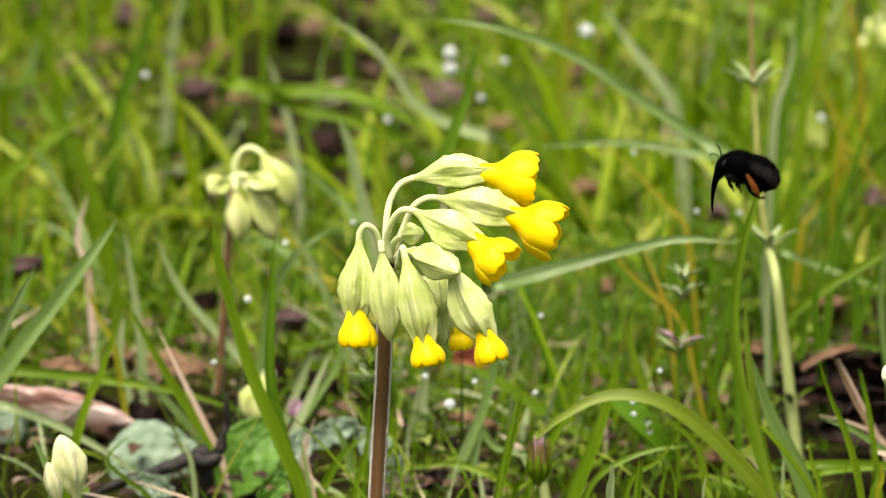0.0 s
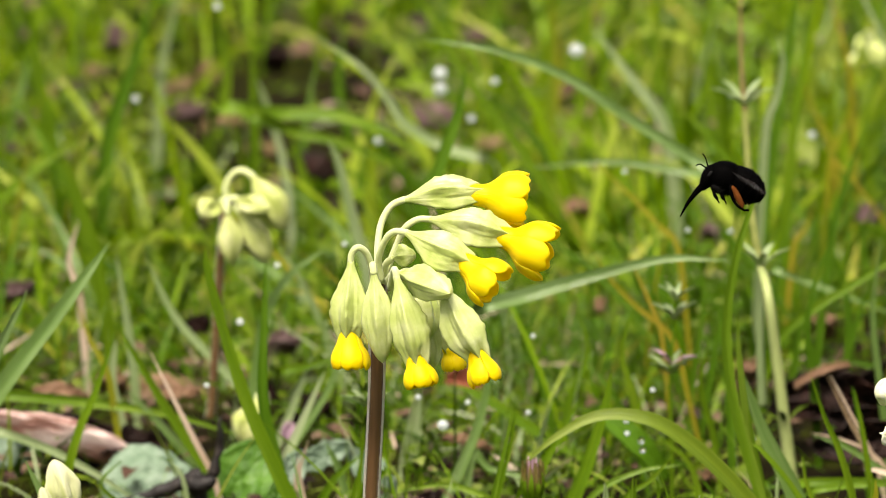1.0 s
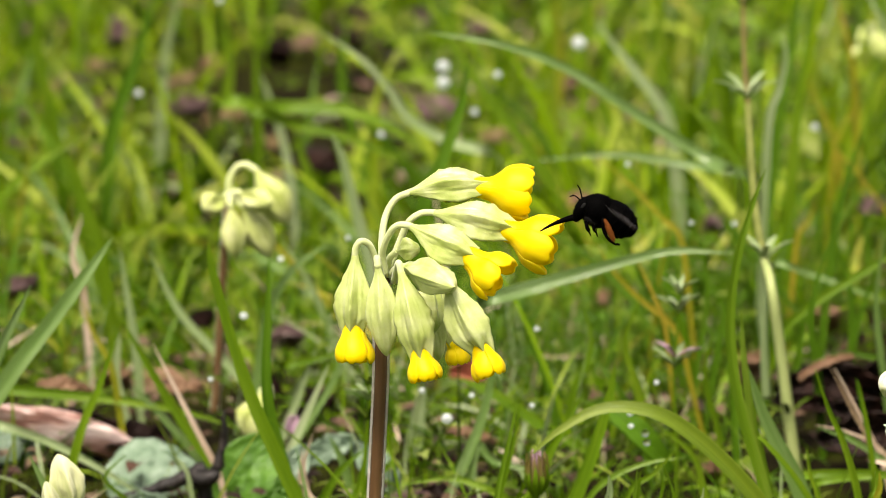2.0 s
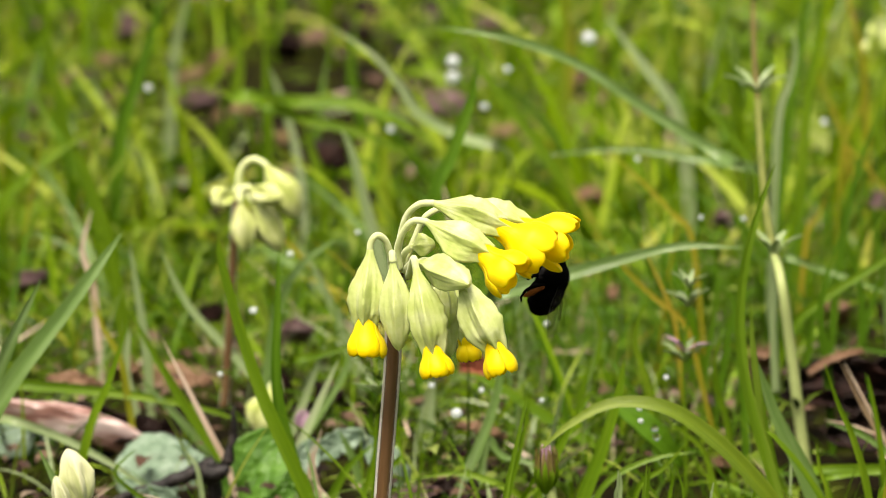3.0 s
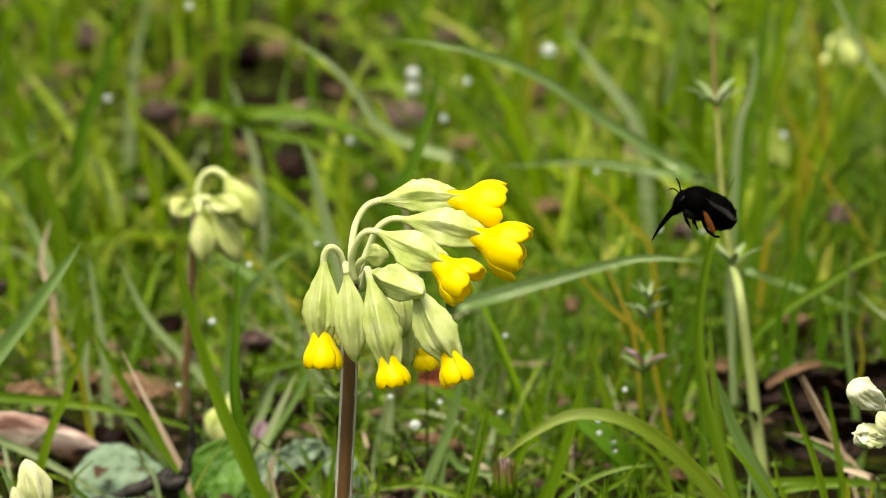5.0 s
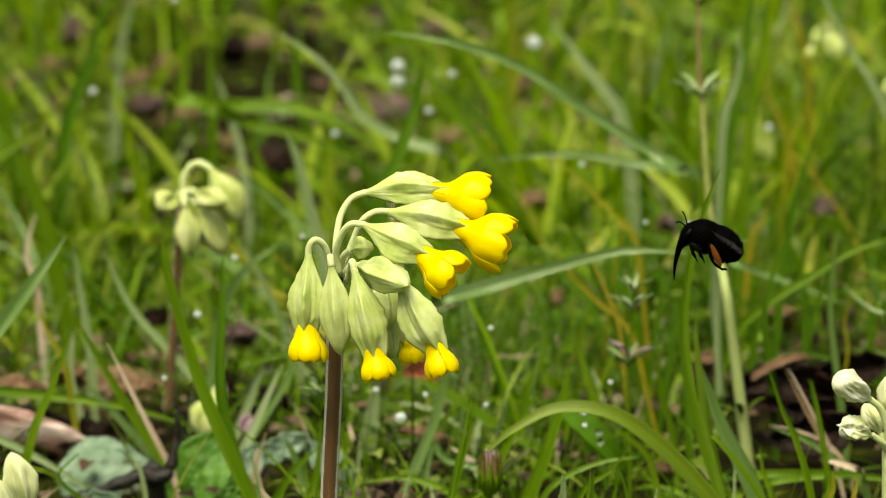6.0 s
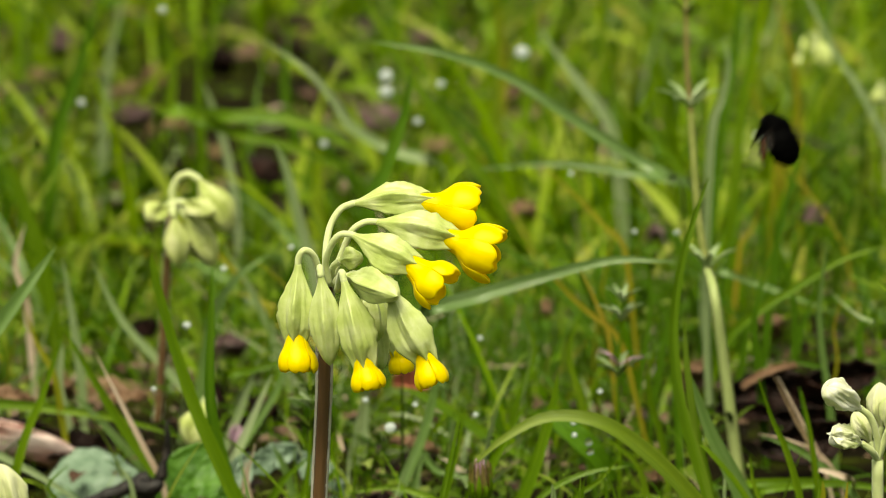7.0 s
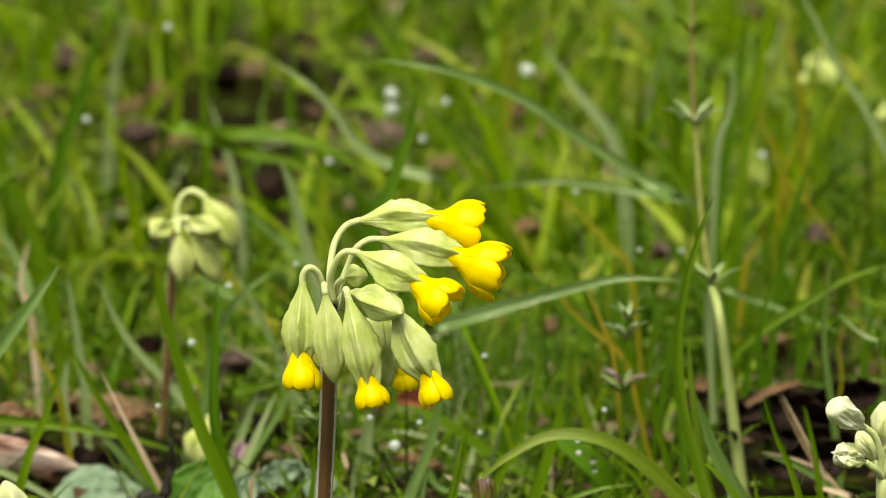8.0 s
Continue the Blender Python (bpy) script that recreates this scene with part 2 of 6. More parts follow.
def curve_points(points, n):
    """n + 1 points of a smooth line through the given ones."""
    p = [Vector(q) for q in points]
    p = [p[0] * 2 - p[1]] + p + [p[-1] * 2 - p[-2]]
    spans = len(p) - 3
    out = []
    for i in range(n + 1):
        s = min(i / n * spans, spans - 1e-6)
        k, u = int(s), s - int(s)
        a, b, c, d = p[k:k + 4]
        out.append(0.5 * ((2 * b) + (c - a) * u + (2 * a - 5 * b + 4 * c - d) * u * u + (3 * b - a - 3 * c + d) * u ** 3))
    return out


def tangents(pts):
    return [(pts[min(i + 1, len(pts) - 1)] - pts[max(i - 1, 0)]).normalized() for i in range(len(pts))]


def tube(points, radius, material, n=24, sides=10, ridge=0.0):
    """A round stalk along a smooth line; radius is a function of 0..1."""
    pts = curve_points(points, n)
    tan = tangents(pts)
    side = Vector((0, 1, 0)).cross(tan[0])
    if side.length < 1e-3:
        side = Vector((1, 0, 0))
    side.normalize()
    verts, faces = [], []
    for i, (p, t) in enumerate(zip(pts, tan)):
        side = (side - t * side.dot(t)).normalized()
        up = t.cross(side)
        r = radius(i / n)
        for k in range(sides):
            a = 2 * math.pi * k / sides
            rr = r * (1 + ridge * math.cos(5 * a))
            verts.append(p + (side * math.cos(a) + up * math.sin(a)) * rr)
    for i in range(n):
        for k in range(sides):
            k2 = (k + 1) % sides
            faces.append((i * sides + k, i * sides + k2, (i + 1) * sides + k2, (i + 1) * sides + k))
    faces.append(tuple(range(sides))[::-1])
    faces.append(tuple(n * sides + k for k in range(sides)))
    return verts, faces, material


def blade_mesh(points, width, material, n=22, fold=0.25, face=(0, -1, 0.3), twist=0.0, base=0.55, thick=0.00035):
    """A grass blade along a smooth line: an upper and a lower sheet that meet at the edges, with a keel and fine ribs."""
    pts = curve_points(points, n)
    tan = tangents(pts)
    f = Vector(face).normalized()
    sheets, uvs = ([], []), []
    shift = random.Random(int((pts[0].x * 7 + pts[0].y * 13 + width * 900) * 1e4)).uniform(0, 5)
    step = (pts[-1] - pts[0]).length / n
    for i, (p, t) in enumerate(zip(pts, tan)):
        u = i / n
        across = t.cross(f)
        if across.length < 1e-3:
            across = Vector((1, 0, 0))
        across.normalize()
        across = Matrix.Rotation(twist * u, 3, t) @ across
        normal = across.cross(t).normalized()
        w = width * 0.5 * (base + (1 - base) * min(1, u * 3)) * max(0.03, (1 - u ** 3.2)) ** 0.8
        w *= 1 + 0.06 * noise.noise(p * 60)
        for k in range(7):
            s = (k - 3) / 3
            lift = -w * fold * (1 - abs(s)) + w * 0.05 * (k % 2) * (1 - abs(s)) + w * 0.08 * noise.noise(p * 90)
            q = p + across * w * s + normal * lift
            sheets[0].append(q)
            uvs.append((w * s + shift, step * i))
            sheets[1].append(q - normal * thick * (1 - s * s))
    m = len(sheets[0])
    faces = []
    for i in range(n):
        for k in range(6):
            q = i * 7 + k
            faces.append((q, q + 1, q + 8, q + 7))
            faces.append((m + q + 7, m + q + 8, m + q + 1, m + q))
    return sheets[0] + sheets[1], faces, material, uvs + uvs


def joined(*datas):
    verts, faces, uvs = [], [], []
    for d in datas:
        o = len(verts)
        verts += list(d[0])
        faces += [tuple(i + o for i in q) for q in d[1]]
        uvs += list(d[3]) if len(d) > 3 else [(0.0, 0.0)] * len(d[0])
    return verts, faces, datas[0][2], uvs


def moved(data, m):
    return ([m @ Vector(v) for v in data[0]], *data[1:])


def axis_frame(base, tip, turn=0.0):
    """A matrix whose z axis runs from base to tip."""
    d = Vector(tip) - Vector(base)
    return Matrix.Translation(base) @ d.to_track_quat("Z", "Y").to_matrix().to_4x4() @ Matrix.Rotation(turn, 4, "Z")


def ball(center, radius, material, rings=8, sides=12, squash=(1, 1, 1)):
    verts, faces = [], []
    c = Vector(center)
    for i in range(rings + 1):
        a = math.pi * i / rings
        for k in range(sides):
            b = 2 * math.pi * k / sides
            verts.append(c + Vector((math.sin(a) * math.cos(b) * squash[0], math.sin(a) * math.sin(b) * squash[1], math.cos(a) * squash[2])) * radius)
    for i in range(rings):
        for k in range(sides):
            k2 = (k + 1) % sides
            faces.append((i * sides + k, (i + 1) * sides + k, (i + 1) * sides + k2, i * sides + k2))
    return verts, faces, material


# ---- cowslips ----
def calyx_mesh(length, width, closed, seed, material, crumpled=1.0):
    """An inflated, five-angled calyx along +z with pointed teeth; a closed one ends in a folded point."""
    rnd = random.Random(seed)
    sides, rows = 70, 28
    verts, faces, uvs = [], [], []
    stops = ((0, 0.2), (0.07, 0.26), (0.16, 0.42), (0.3, 0.7), (0.46, 0.93), (0.6, 1.0), (0.74, 0.97), (0.87, 0.8), (1.0, 0.58))
    if closed:
        stops = ((0, 0.2), (0.07, 0.26), (0.16, 0.44), (0.3, 0.76), (0.46, 0.98), (0.6, 1.0), (0.76, 0.86), (0.9, 0.56), (0.97, 0.26), (1.0, 0.03))
    if crumpled > 2:
        stops = ((0, 0.2), (0.07, 0.25), (0.16, 0.4), (0.3, 0.72), (0.46, 0.94), (0.62, 1.0), (0.78, 0.98), (0.92, 0.84), (0.98, 0.5), (1.0, 0.02))
    line = curve_points([(u0, r0, 0) for u0, r0 in stops], 200)
    outline = [min(line, key=lambda q: abs(q.x - i / rows)).y for i in range(rows + 1)]
    wob = [rnd.uniform(-0.07, 0.07) for _ in range(5)]
    skew = [rnd.uniform(0.36, 0.64) for _ in range(5)]
    phase = rnd.uniform(0, 1)
    for i in range(rows + 1):
        u = i / rows
        for k in range(sides):
            a = 2 * math.pi * k / sides
            f5 = (a / (2 * math.pi) * 5) % 1
            n5 = int(a / (2 * math.pi) * 5) % 5
            low = skew[n5]                                                     # where the furrow lies between two ridges
            saw = abs(f5 - low) / (low if f5 < low else 1 - low)               # 1 on a ridge, 0 in a furrow
            z = u
            if u > 0.78 and not closed:
                z = 0.78 + (u - 0.78) * (0.5 + 0.66 * saw ** 1.7) * (1 + wob[n5] * 3)
            r = outline[i]
            mid = math.sin(min(1, u * 1.05) * math.pi) if closed else min(1, u * 2.2)
            crease = 0.4 * (saw ** 2.1 - 0.33) * max(0.1, mid) * (1 - 0.7 * max(0.0, u - 0.66) / 0.34)
            crease += 0.13 * mid * saw ** 6 * (noise.noise(Vector((u * 13, n5 * 3.7 + (f5 > 0.5), seed))) + 0.2)   # a frilled edge along each ridge
            rib = -0.03 * mid * math.exp(-((saw - 0.02) / 0.16) ** 2)
            p5 = Vector((math.cos(a) * 1.5 + phase * 9, math.sin(a) * 1.5 + seed, u * 1.6))
            crumple = crumpled * 0.10 * mid * noise.noise(p5) + crumpled * 0.09 * mid * noise.noise(Vector((p5.x * 3.2, p5.y * 3.2, p5.z * (2.6 if crumpled < 2 else 4.0))))
            r *= 1 + crease + rib + crumple + wob[n5] * mid * (1 - saw)
            bend = 0.06 * math.sin(u * math.pi)
            verts.append(Vector((math.cos(a) * r * width / 2 + bend * width, math.sin(a) * r * width / 2, z * length)))
            uvs.append((abs(a / math.pi - 1) * 2 + seed, u))
    for i in range(rows):
        for k in range(sides):
            k2 = (k + 1) % sides
            faces.append((i * sides + k, i * sides + k2, (i + 1) * sides + k2, (i + 1) * sides + k))
    return verts, faces, material, uvs


def corolla_mesh(start, length, neck, spread, openness, seed, material):
    """A yellow corolla along +z: five joined petals that form a funnel and part into broad, cupped, notched lobes."""
    rnd = random.Random(seed + 77)
    wide = openness > 0.9
    full = spread * (0.66 + 0.34 * openness)
    if wide:
        stops = ((0, neck * 0.5), (0.2, neck * 0.8), (0.38, neck * 1.02), (0.5, full * 0.74), (0.6, full * 0.97), (0.72, full * 1.05), (0.86, full * 1.06), (1.0, full * 0.98))
    else:
        stops = ((0, neck * 0.55), (0.22, neck * 0.78), (0.42, full * 0.7), (0.6, full * 0.92), (0.78, full * 1.0), (0.92, full * 0.93), (1.0, full * 0.76))
    line = curve_points([(u0, r0 * 1000, 0) for u0, r0 in stops], 200)
    outline = [min(line, key=lambda q: abs(q.x - i / 100)).y / 1000 for i in range(101)]
    bottom = start - length * 0.3
    verts, faces, uvs = [], [], []
    nu, nv = 16, 22
    for p in range(5):
        mid = 2 * math.pi * p / 5 + rnd.uniform(-0.07, 0.07)
        lift = 1 + rnd.uniform(-0.08, 0.04)
        size = 1 + rnd.uniform(-0.06, 0.06)
        o = len(verts)
        for i in range(nv + 1):
            v = i / nv
            for j in range(nu + 1):
                s = j / nu * 2 - 1
                low = 0.76 if wide else 0.74
                reach = low + (1 - low) * max(0.0, 1 - abs(s) ** 2.3) ** 0.55 - (0.045 if wide else 0.07) * math.exp(-(s / 0.2) ** 2)
                vv = v * reach
                rise = min(1.0, max(0.0, vv - (0.52 if wide else 0.46)) / 0.3)
                ang = mid + s * (0.645 + 0.05 * rise)
                r = outline[min(100, int(vv * 100))]
                r += full * (size - 1) * rise
                r += full * (0.12 if wide else 0.15) * (0.6 - s * s) * rise          # each lobe is cupped
                r += (0.03 if p % 2 else -0.03) * full * abs(s) * rise              # and overlaps its neighbours
                r += full * 0.03 * noise.noise(Vector((s * 2.0, vv * 2.5, p + seed))) * rise
                z = bottom + (start + length - bottom) * (vv if vv < 0.5 else 0.5 + (vv - 0.5) * lift)
                verts.append(Vector((math.cos(ang) * r, math.sin(ang) * r, z)))
                uvs.append((s * 0.6 + p * 1.7 + seed, vv))
        for i in range(nv):
            for j in range(nu):
                q = o + i * (nu + 1) + j
                faces.append((q, q + 1, q + nu + 2, q + nu + 1))
    return verts, faces, material, uvs


def add_flower(plant, origin, hub, stalk, mouth, width, corolla=None, closed=False, seed=0, stalk_width=0.00125, calyx_material=None, crumpled=1.0, bends=False):
    """One nodding flower of a cowslip: calyx, corolla and stalk, hinged where calyx and stalk meet. All places are in the world."""
    hub, base, tip = Vector(stalk[0]), Vector(stalk[-1]), Vector(mouth)
    length = (tip - base).length
    width *= 0.95
    m = Matrix.Translation(-base) @ axis_frame(base, tip, seed * 1.3)
    calyx = part("flower", moved(calyx_mesh(length, width, closed, seed, calyx_material or M_CALYX, crumpled), m), plant,
                 "closed pale green calyx bud" if closed else "inflated pale green calyx")
    calyx.location = base - Vector(origin)
    sol = calyx.modifiers.new("thickness", "SOLIDIFY")
    sol.thickness, sol.offset = 0.00025, -1
    if corolla:
        end, neck, spread, openness = corolla
        # the corolla follows the calyx, turned a little towards its own end
        mc = Matrix.Translation(-base) @ axis_frame(tip - (tip - base).normalized() * length * 0.16, end, seed)
        reach = (Vector(end) - (tip - (tip - base).normalized() * length * 0.16)).length
        petals = part("corolla", moved(corolla_mesh(length * 0.1, reach - length * 0.1, neck, spread, openness, seed, M_PETAL), mc), calyx,
                      "bright yellow corolla with notched lobes")
        ps = petals.modifiers.new("thickness", "SOLIDIFY")
        ps.thickness, ps.offset = 0.00035, 0
    line = [Vector(p) - hub for p in stalk]
    flare = line[-1] + (tip - base).normalized() * length * 0.02
    stem = part("flower_stalk", tube(line + [flare], lambda u: stalk_width / 2 * (1 - 0.5 * max(0, u - 0.9) / 0.1), M_STALK, 26, 10), plant if bends else calyx, "slender pale green flower stalk")
    stem.location = hub - Vector(origin) if bends else hub - base
    return calyx, stem


def stem_hairs(line, radius, count, length, seed):
    """Short pale down, set only along two sides of a stem to form its rim light."""
    rnd = random.Random(seed)
    pts = curve_points(line, 60)
    verts, faces = [], []
    for _ in range(count):
        s = rnd.random() * 59.9
        k = int(s)
        p = pts[k].lerp(pts[k + 1], s - k)
        t = (pts[k + 1] - pts[k]).normalized()
        a = rnd.choice((0, math.pi)) + rnd.gauss(0, 0.2)
        side = Vector((math.cos(a), math.sin(a), 0))
        side = (side - t * side.dot(t)).normalized()
        q = p + side * radius * 0.95
        tip = q + side * length * rnd.uniform(0.5, 1.1) + t * length * rnd.uniform(-0.15, 0.15)
        w = t * 0.00004
        w2 = side.cross(t) * 0.00004
        o = len(verts)
        verts += [q - w, q + w, q + w2, tip]
        faces += [(o, o + 1, o + 3), (o + 1, o + 2, o + 3), (o + 2, o, o + 3)]
    return verts, faces, M_HAIR


def cowslip(base, label):
    plant = new("cowslip")
    plant.location = base
    return tagged(plant, label, "flower", "cowslips")


def local(points, origin):
    return [Vector(p) - Vector(origin) for p in points]


MAIN_BASE = (-0.0148, 0.8000, -0.0030)
MAIN_HUB = (-0.0115, 0.8000, 0.0848)
main_cowslip = cowslip(MAIN_BASE, "tall flowering cowslip with nodding yellow bells on a brown downy stem")
def rooted(base, first, n):
    """Even points from the root to the first point of a stem."""
    return [Vector(base).lerp(Vector(first), i / n) for i in range(n)]


line = local(rooted(MAIN_BASE, (-0.0131, 0.8000, 0.0445), 4) + [(-0.0131, 0.8000, 0.0445), (-0.0121, 0.8000, 0.0649), (-0.0119, 0.8000, 0.0765), MAIN_HUB], MAIN_BASE)
part("stem", tube(line, lambda u: 0.00132 - 0.0002 * u, M_STEM, 40, 16, 0.04), main_cowslip, "purplish brown downy stem")
part("stem_down", stem_hairs(line, 0.00130, 64000, 0.0004, 5), main_cowslip, "short pale hairs along both stem edges for its rim light")
FLOWERS = [
    # stalk points, calyx mouth, width, (corolla end, neck, spread, openness), closed, seed
    ([(-0.0114, 0.8000, 0.0848), (-0.0119, 0.8030, 0.0894), (-0.0113, 0.8060, 0.0943), (-0.0095, 0.8070, 0.0975), (-0.0072, 0.8070, 0.0987)], (0.0068, 0.8070, 0.1000), 0.0058, ((0.0159, 0.8070, 0.0985), 0.0021, 0.0044, 1.0), False, 1),
    ([(-0.0111, 0.8030, 0.0842), (-0.0086, 0.8030, 0.0905), (-0.0070, 0.8020, 0.0943), (-0.0047, 0.8020, 0.0960), (-0.0025, 0.8020, 0.0961)], (0.0114, 0.8010, 0.0930), 0.0063, ((0.0200, 0.7990, 0.0902), 0.0021, 0.0046, 1.0), False, 2),
    ([(-0.0110, 0.7960, 0.0857), (-0.0116, 0.7950, 0.0901), (-0.0103, 0.7930, 0.0941), (-0.0087, 0.7920, 0.0958), (-0.0067, 0.7910, 0.0959)], (0.0048, 0.7880, 0.0907), 0.0061, ((0.0098, 0.7860, 0.0866), 0.0022, 0.0039, 1.0), False, 3),
    ([(-0.0126, 0.7960, 0.0857), (-0.0129, 0.7940, 0.0890), (-0.0138, 0.7930, 0.0918), (-0.0153, 0.7920, 0.0929), (-0.0163, 0.7920, 0.0918), (-0.0165, 0.7920, 0.0905)], (-0.0169, 0.7910, 0.0758), 0.0061, ((-0.0167, 0.7900, 0.0708), 0.0023, 0.0036, 0.8), False, 4),
    ([(-0.0117, 0.7920, 0.0859), (-0.0125, 0.7890, 0.0903), (-0.0124, 0.7880, 0.0894)], (-0.0108, 0.7870, 0.0729), 0.0052, None, True, 5),
    ([(-0.0095, 0.7920, 0.0855), (-0.0087, 0.7870, 0.0899), (-0.0083, 0.7860, 0.0888)], (-0.0045, 0.7840, 0.0733), 0.0062, ((-0.0037, 0.7830, 0.0691), 0.0021, 0.0031, 0.75), False, 6),
    ([(-0.0096, 0.8030, 0.0842), (-0.0066, 0.8060, 0.0857), (-0.0048, 0.8080, 0.0832)], (-0.0014, 0.8060, 0.0677), 0.0052, None, True, 7),
    ([(-0.0102, 0.7980, 0.0853), (-0.0055, 0.7900, 0.0884), (-0.0019, 0.7840, 0.0897), (-0.0002, 0.7820, 0.0884)], (0.0066, 0.7800, 0.0752), 0.0063, ((0.0079, 0.7790, 0.0709), 0.0021, 0.0031, 0.75), False, 8),
    ([(-0.0103, 0.8060, 0.0836), (-0.0056, 0.8120, 0.0832), (-0.0020, 0.8140, 0.0814)], (0.0018, 0.8150, 0.0686), 0.0052, ((0.0023, 0.8150, 0.0650), 0.0019, 0.0024, 0.6), False, 9),
    ([(-0.0102, 0.7970, 0.0855), (-0.0091, 0.7950, 0.0874), (-0.0077, 0.7920, 0.0882)], (0.0013, 0.7760, 0.0879), 0.0055, None, True, 10),
    ([(-0.0108, 0.7990, 0.0851), (-0.0104, 0.7970, 0.0886), (-0.0091, 0.7960, 0.0901)], (-0.0049, 0.7940, 0.0911), 0.0036, None, True, 11),
    ([(-0.0111, 0.8030, 0.0842), (-0.0066, 0.8060, 0.0846), (-0.0040, 0.8040, 0.0840)], (-0.0023, 0.8020, 0.0739), 0.0048, None, True, 12),
]
main_flowers = []
for stalk, mouth, width, corolla, closed, seed in FLOWERS:
    main_flowers.append(add_flower(main_cowslip, MAIN_BASE, stalk[0], stalk, mouth, width, corolla, closed, seed, bends=seed == 1))

# a smaller cowslip in bud behind it
SECOND_BASE = (-0.0555, 1.0450, 0.0000)
second = cowslip(SECOND_BASE, "drooping cowslip in green bud on a thin brown stem")
line = local([SECOND_BASE, (-0.0548, 1.0450, 0.0056), (-0.0529, 1.0450, 0.0331), (-0.0520, 1.0450, 0.0453), (-0.0510, 1.0450, 0.0531)], SECOND_BASE)
part("stem", tube(line, lambda u: 0.00095 - 0.0002 * u, M_STEM, 30, 12), second, "thin brown stem")
part("stem_down", stem_hairs(line, 0.00085, 1500, 0.0005, 6), second)
for stalk, mouth, width, seed in (
    ([(-0.0510, 1.0450, 0.0531), (-0.0510, 1.0450, 0.0562), (-0.0495, 1.0450, 0.0590), (-0.0473, 1.0444, 0.0600), (-0.0450, 1.0438, 0.0590)], (-0.0370, 1.0426, 0.0461), 0.0074, 21),
    ([(-0.0508, 1.0438, 0.0530), (-0.0512, 1.0420, 0.0535), (-0.0518, 1.0402, 0.0533)], (-0.0569, 1.0360, 0.0508), 0.0052, 22),
    ([(-0.0506, 1.0438, 0.0530), (-0.0496, 1.0420, 0.0538), (-0.0486, 1.0402, 0.0541)], (-0.0405, 1.0330, 0.0528), 0.0050, 23),
    ([(-0.0508, 1.0426, 0.0530), (-0.0508, 1.0390, 0.0526), (-0.0506, 1.0378, 0.0516)], (-0.0494, 1.0366, 0.0392), 0.0052, 24),
    ([(-0.0506, 1.0444, 0.0530), (-0.0492, 1.0420, 0.0526), (-0.0480, 1.0400, 0.0512)], (-0.0412, 1.0400, 0.0386), 0.0064, 25),
):
    add_flower(second, SECOND_BASE, stalk[0], stalk, mouth, width, None, True, seed, 0.0016, M_CALYX_GREEN)

# young cowslips on either side
THIRD_BASE = (-0.0751, 0.8477, 0.0000)
third = cowslip(THIRD_BASE, "young cowslip with pale closed buds low in the grass")
line = local(rooted(THIRD_BASE, (-0.0737, 0.8477, 0.0222), 4) + [(-0.0737, 0.8477, 0.0222)], THIRD_BASE)
part("stem", tube(line, lambda u: 0.0013, M_STALK, 16, 12), third, "short pale green stem")
for stalk, mouth, width, seed in (
    ([(-0.0737, 0.8477, 0.0222), (-0.0720, 0.8463, 0.0249), (-0.0720, 0.8463, 0.0268)], (-0.0751, 0.8455, 0.0403), 0.0060, 31),
    ([(-0.0737, 0.8477, 0.0222), (-0.0744, 0.8430, 0.0250), (-0.0747, 0.8420, 0.0266)], (-0.0771, 0.8405, 0.0362), 0.0030, 33),
):
    add_flower(third, THIRD_BASE, stalk[0], stalk, mouth, width, None, True, seed, 0.0018, M_CALYX_PALE, 1.8)

FOURTH_BASE = (0.0919, 0.8186, 0.0000)
FOURTH_HUB = (0.0910, 0.8186, 0.0470)
fourth = cowslip(FOURTH_BASE, "cowslip with creamy white opening buds on a green stem")
line = local(rooted(FOURTH_BASE, FOURTH_HUB, 5) + [FOURTH_HUB], FOURTH_BASE)
part("stem", tube(line, lambda u: 0.0011, M_STALK, 16, 12), fourth, "pale green upright stem")
for stalk, mouth, width, closed, seed in (   # two creamy opening flowers among greener buds
    ([FOURTH_HUB, (0.0907, 0.8179, 0.0516), (0.0894, 0.8172, 0.0555), (0.0876, 0.8165, 0.0573)], (0.0806, 0.8120, 0.0627), 0.0050, True, 41),
    ([FOURTH_HUB, (0.0913, 0.8194, 0.0512), (0.0916, 0.8194, 0.0528)], (0.0913, 0.8201, 0.0616), 0.0046, True, 42),
    ([FOURTH_HUB, (0.0922, 0.8179, 0.0510), (0.0926, 0.8172, 0.0528)], (0.0938, 0.8165, 0.0605), 0.0043, True, 43),
    ([FOURTH_HUB, (0.0897, 0.8165, 0.0492), (0.0879, 0.8157, 0.0508)], (0.0816, 0.8120, 0.0535), 0.0038, False, 44),
    ([FOURTH_HUB, (0.0903, 0.8201, 0.0489), (0.0899, 0.8208, 0.0497)], (0.0868, 0.8230, 0.0552), 0.0040, True, 45),
):
    add_flower(fourth, FOURTH_BASE, stalk[0], stalk, mouth, width, None, closed, seed, 0.0013, M_CREAM if seed in (41, 44) else M_CALYX_PALE, 3.0 if seed in (41, 44) else 1.6)

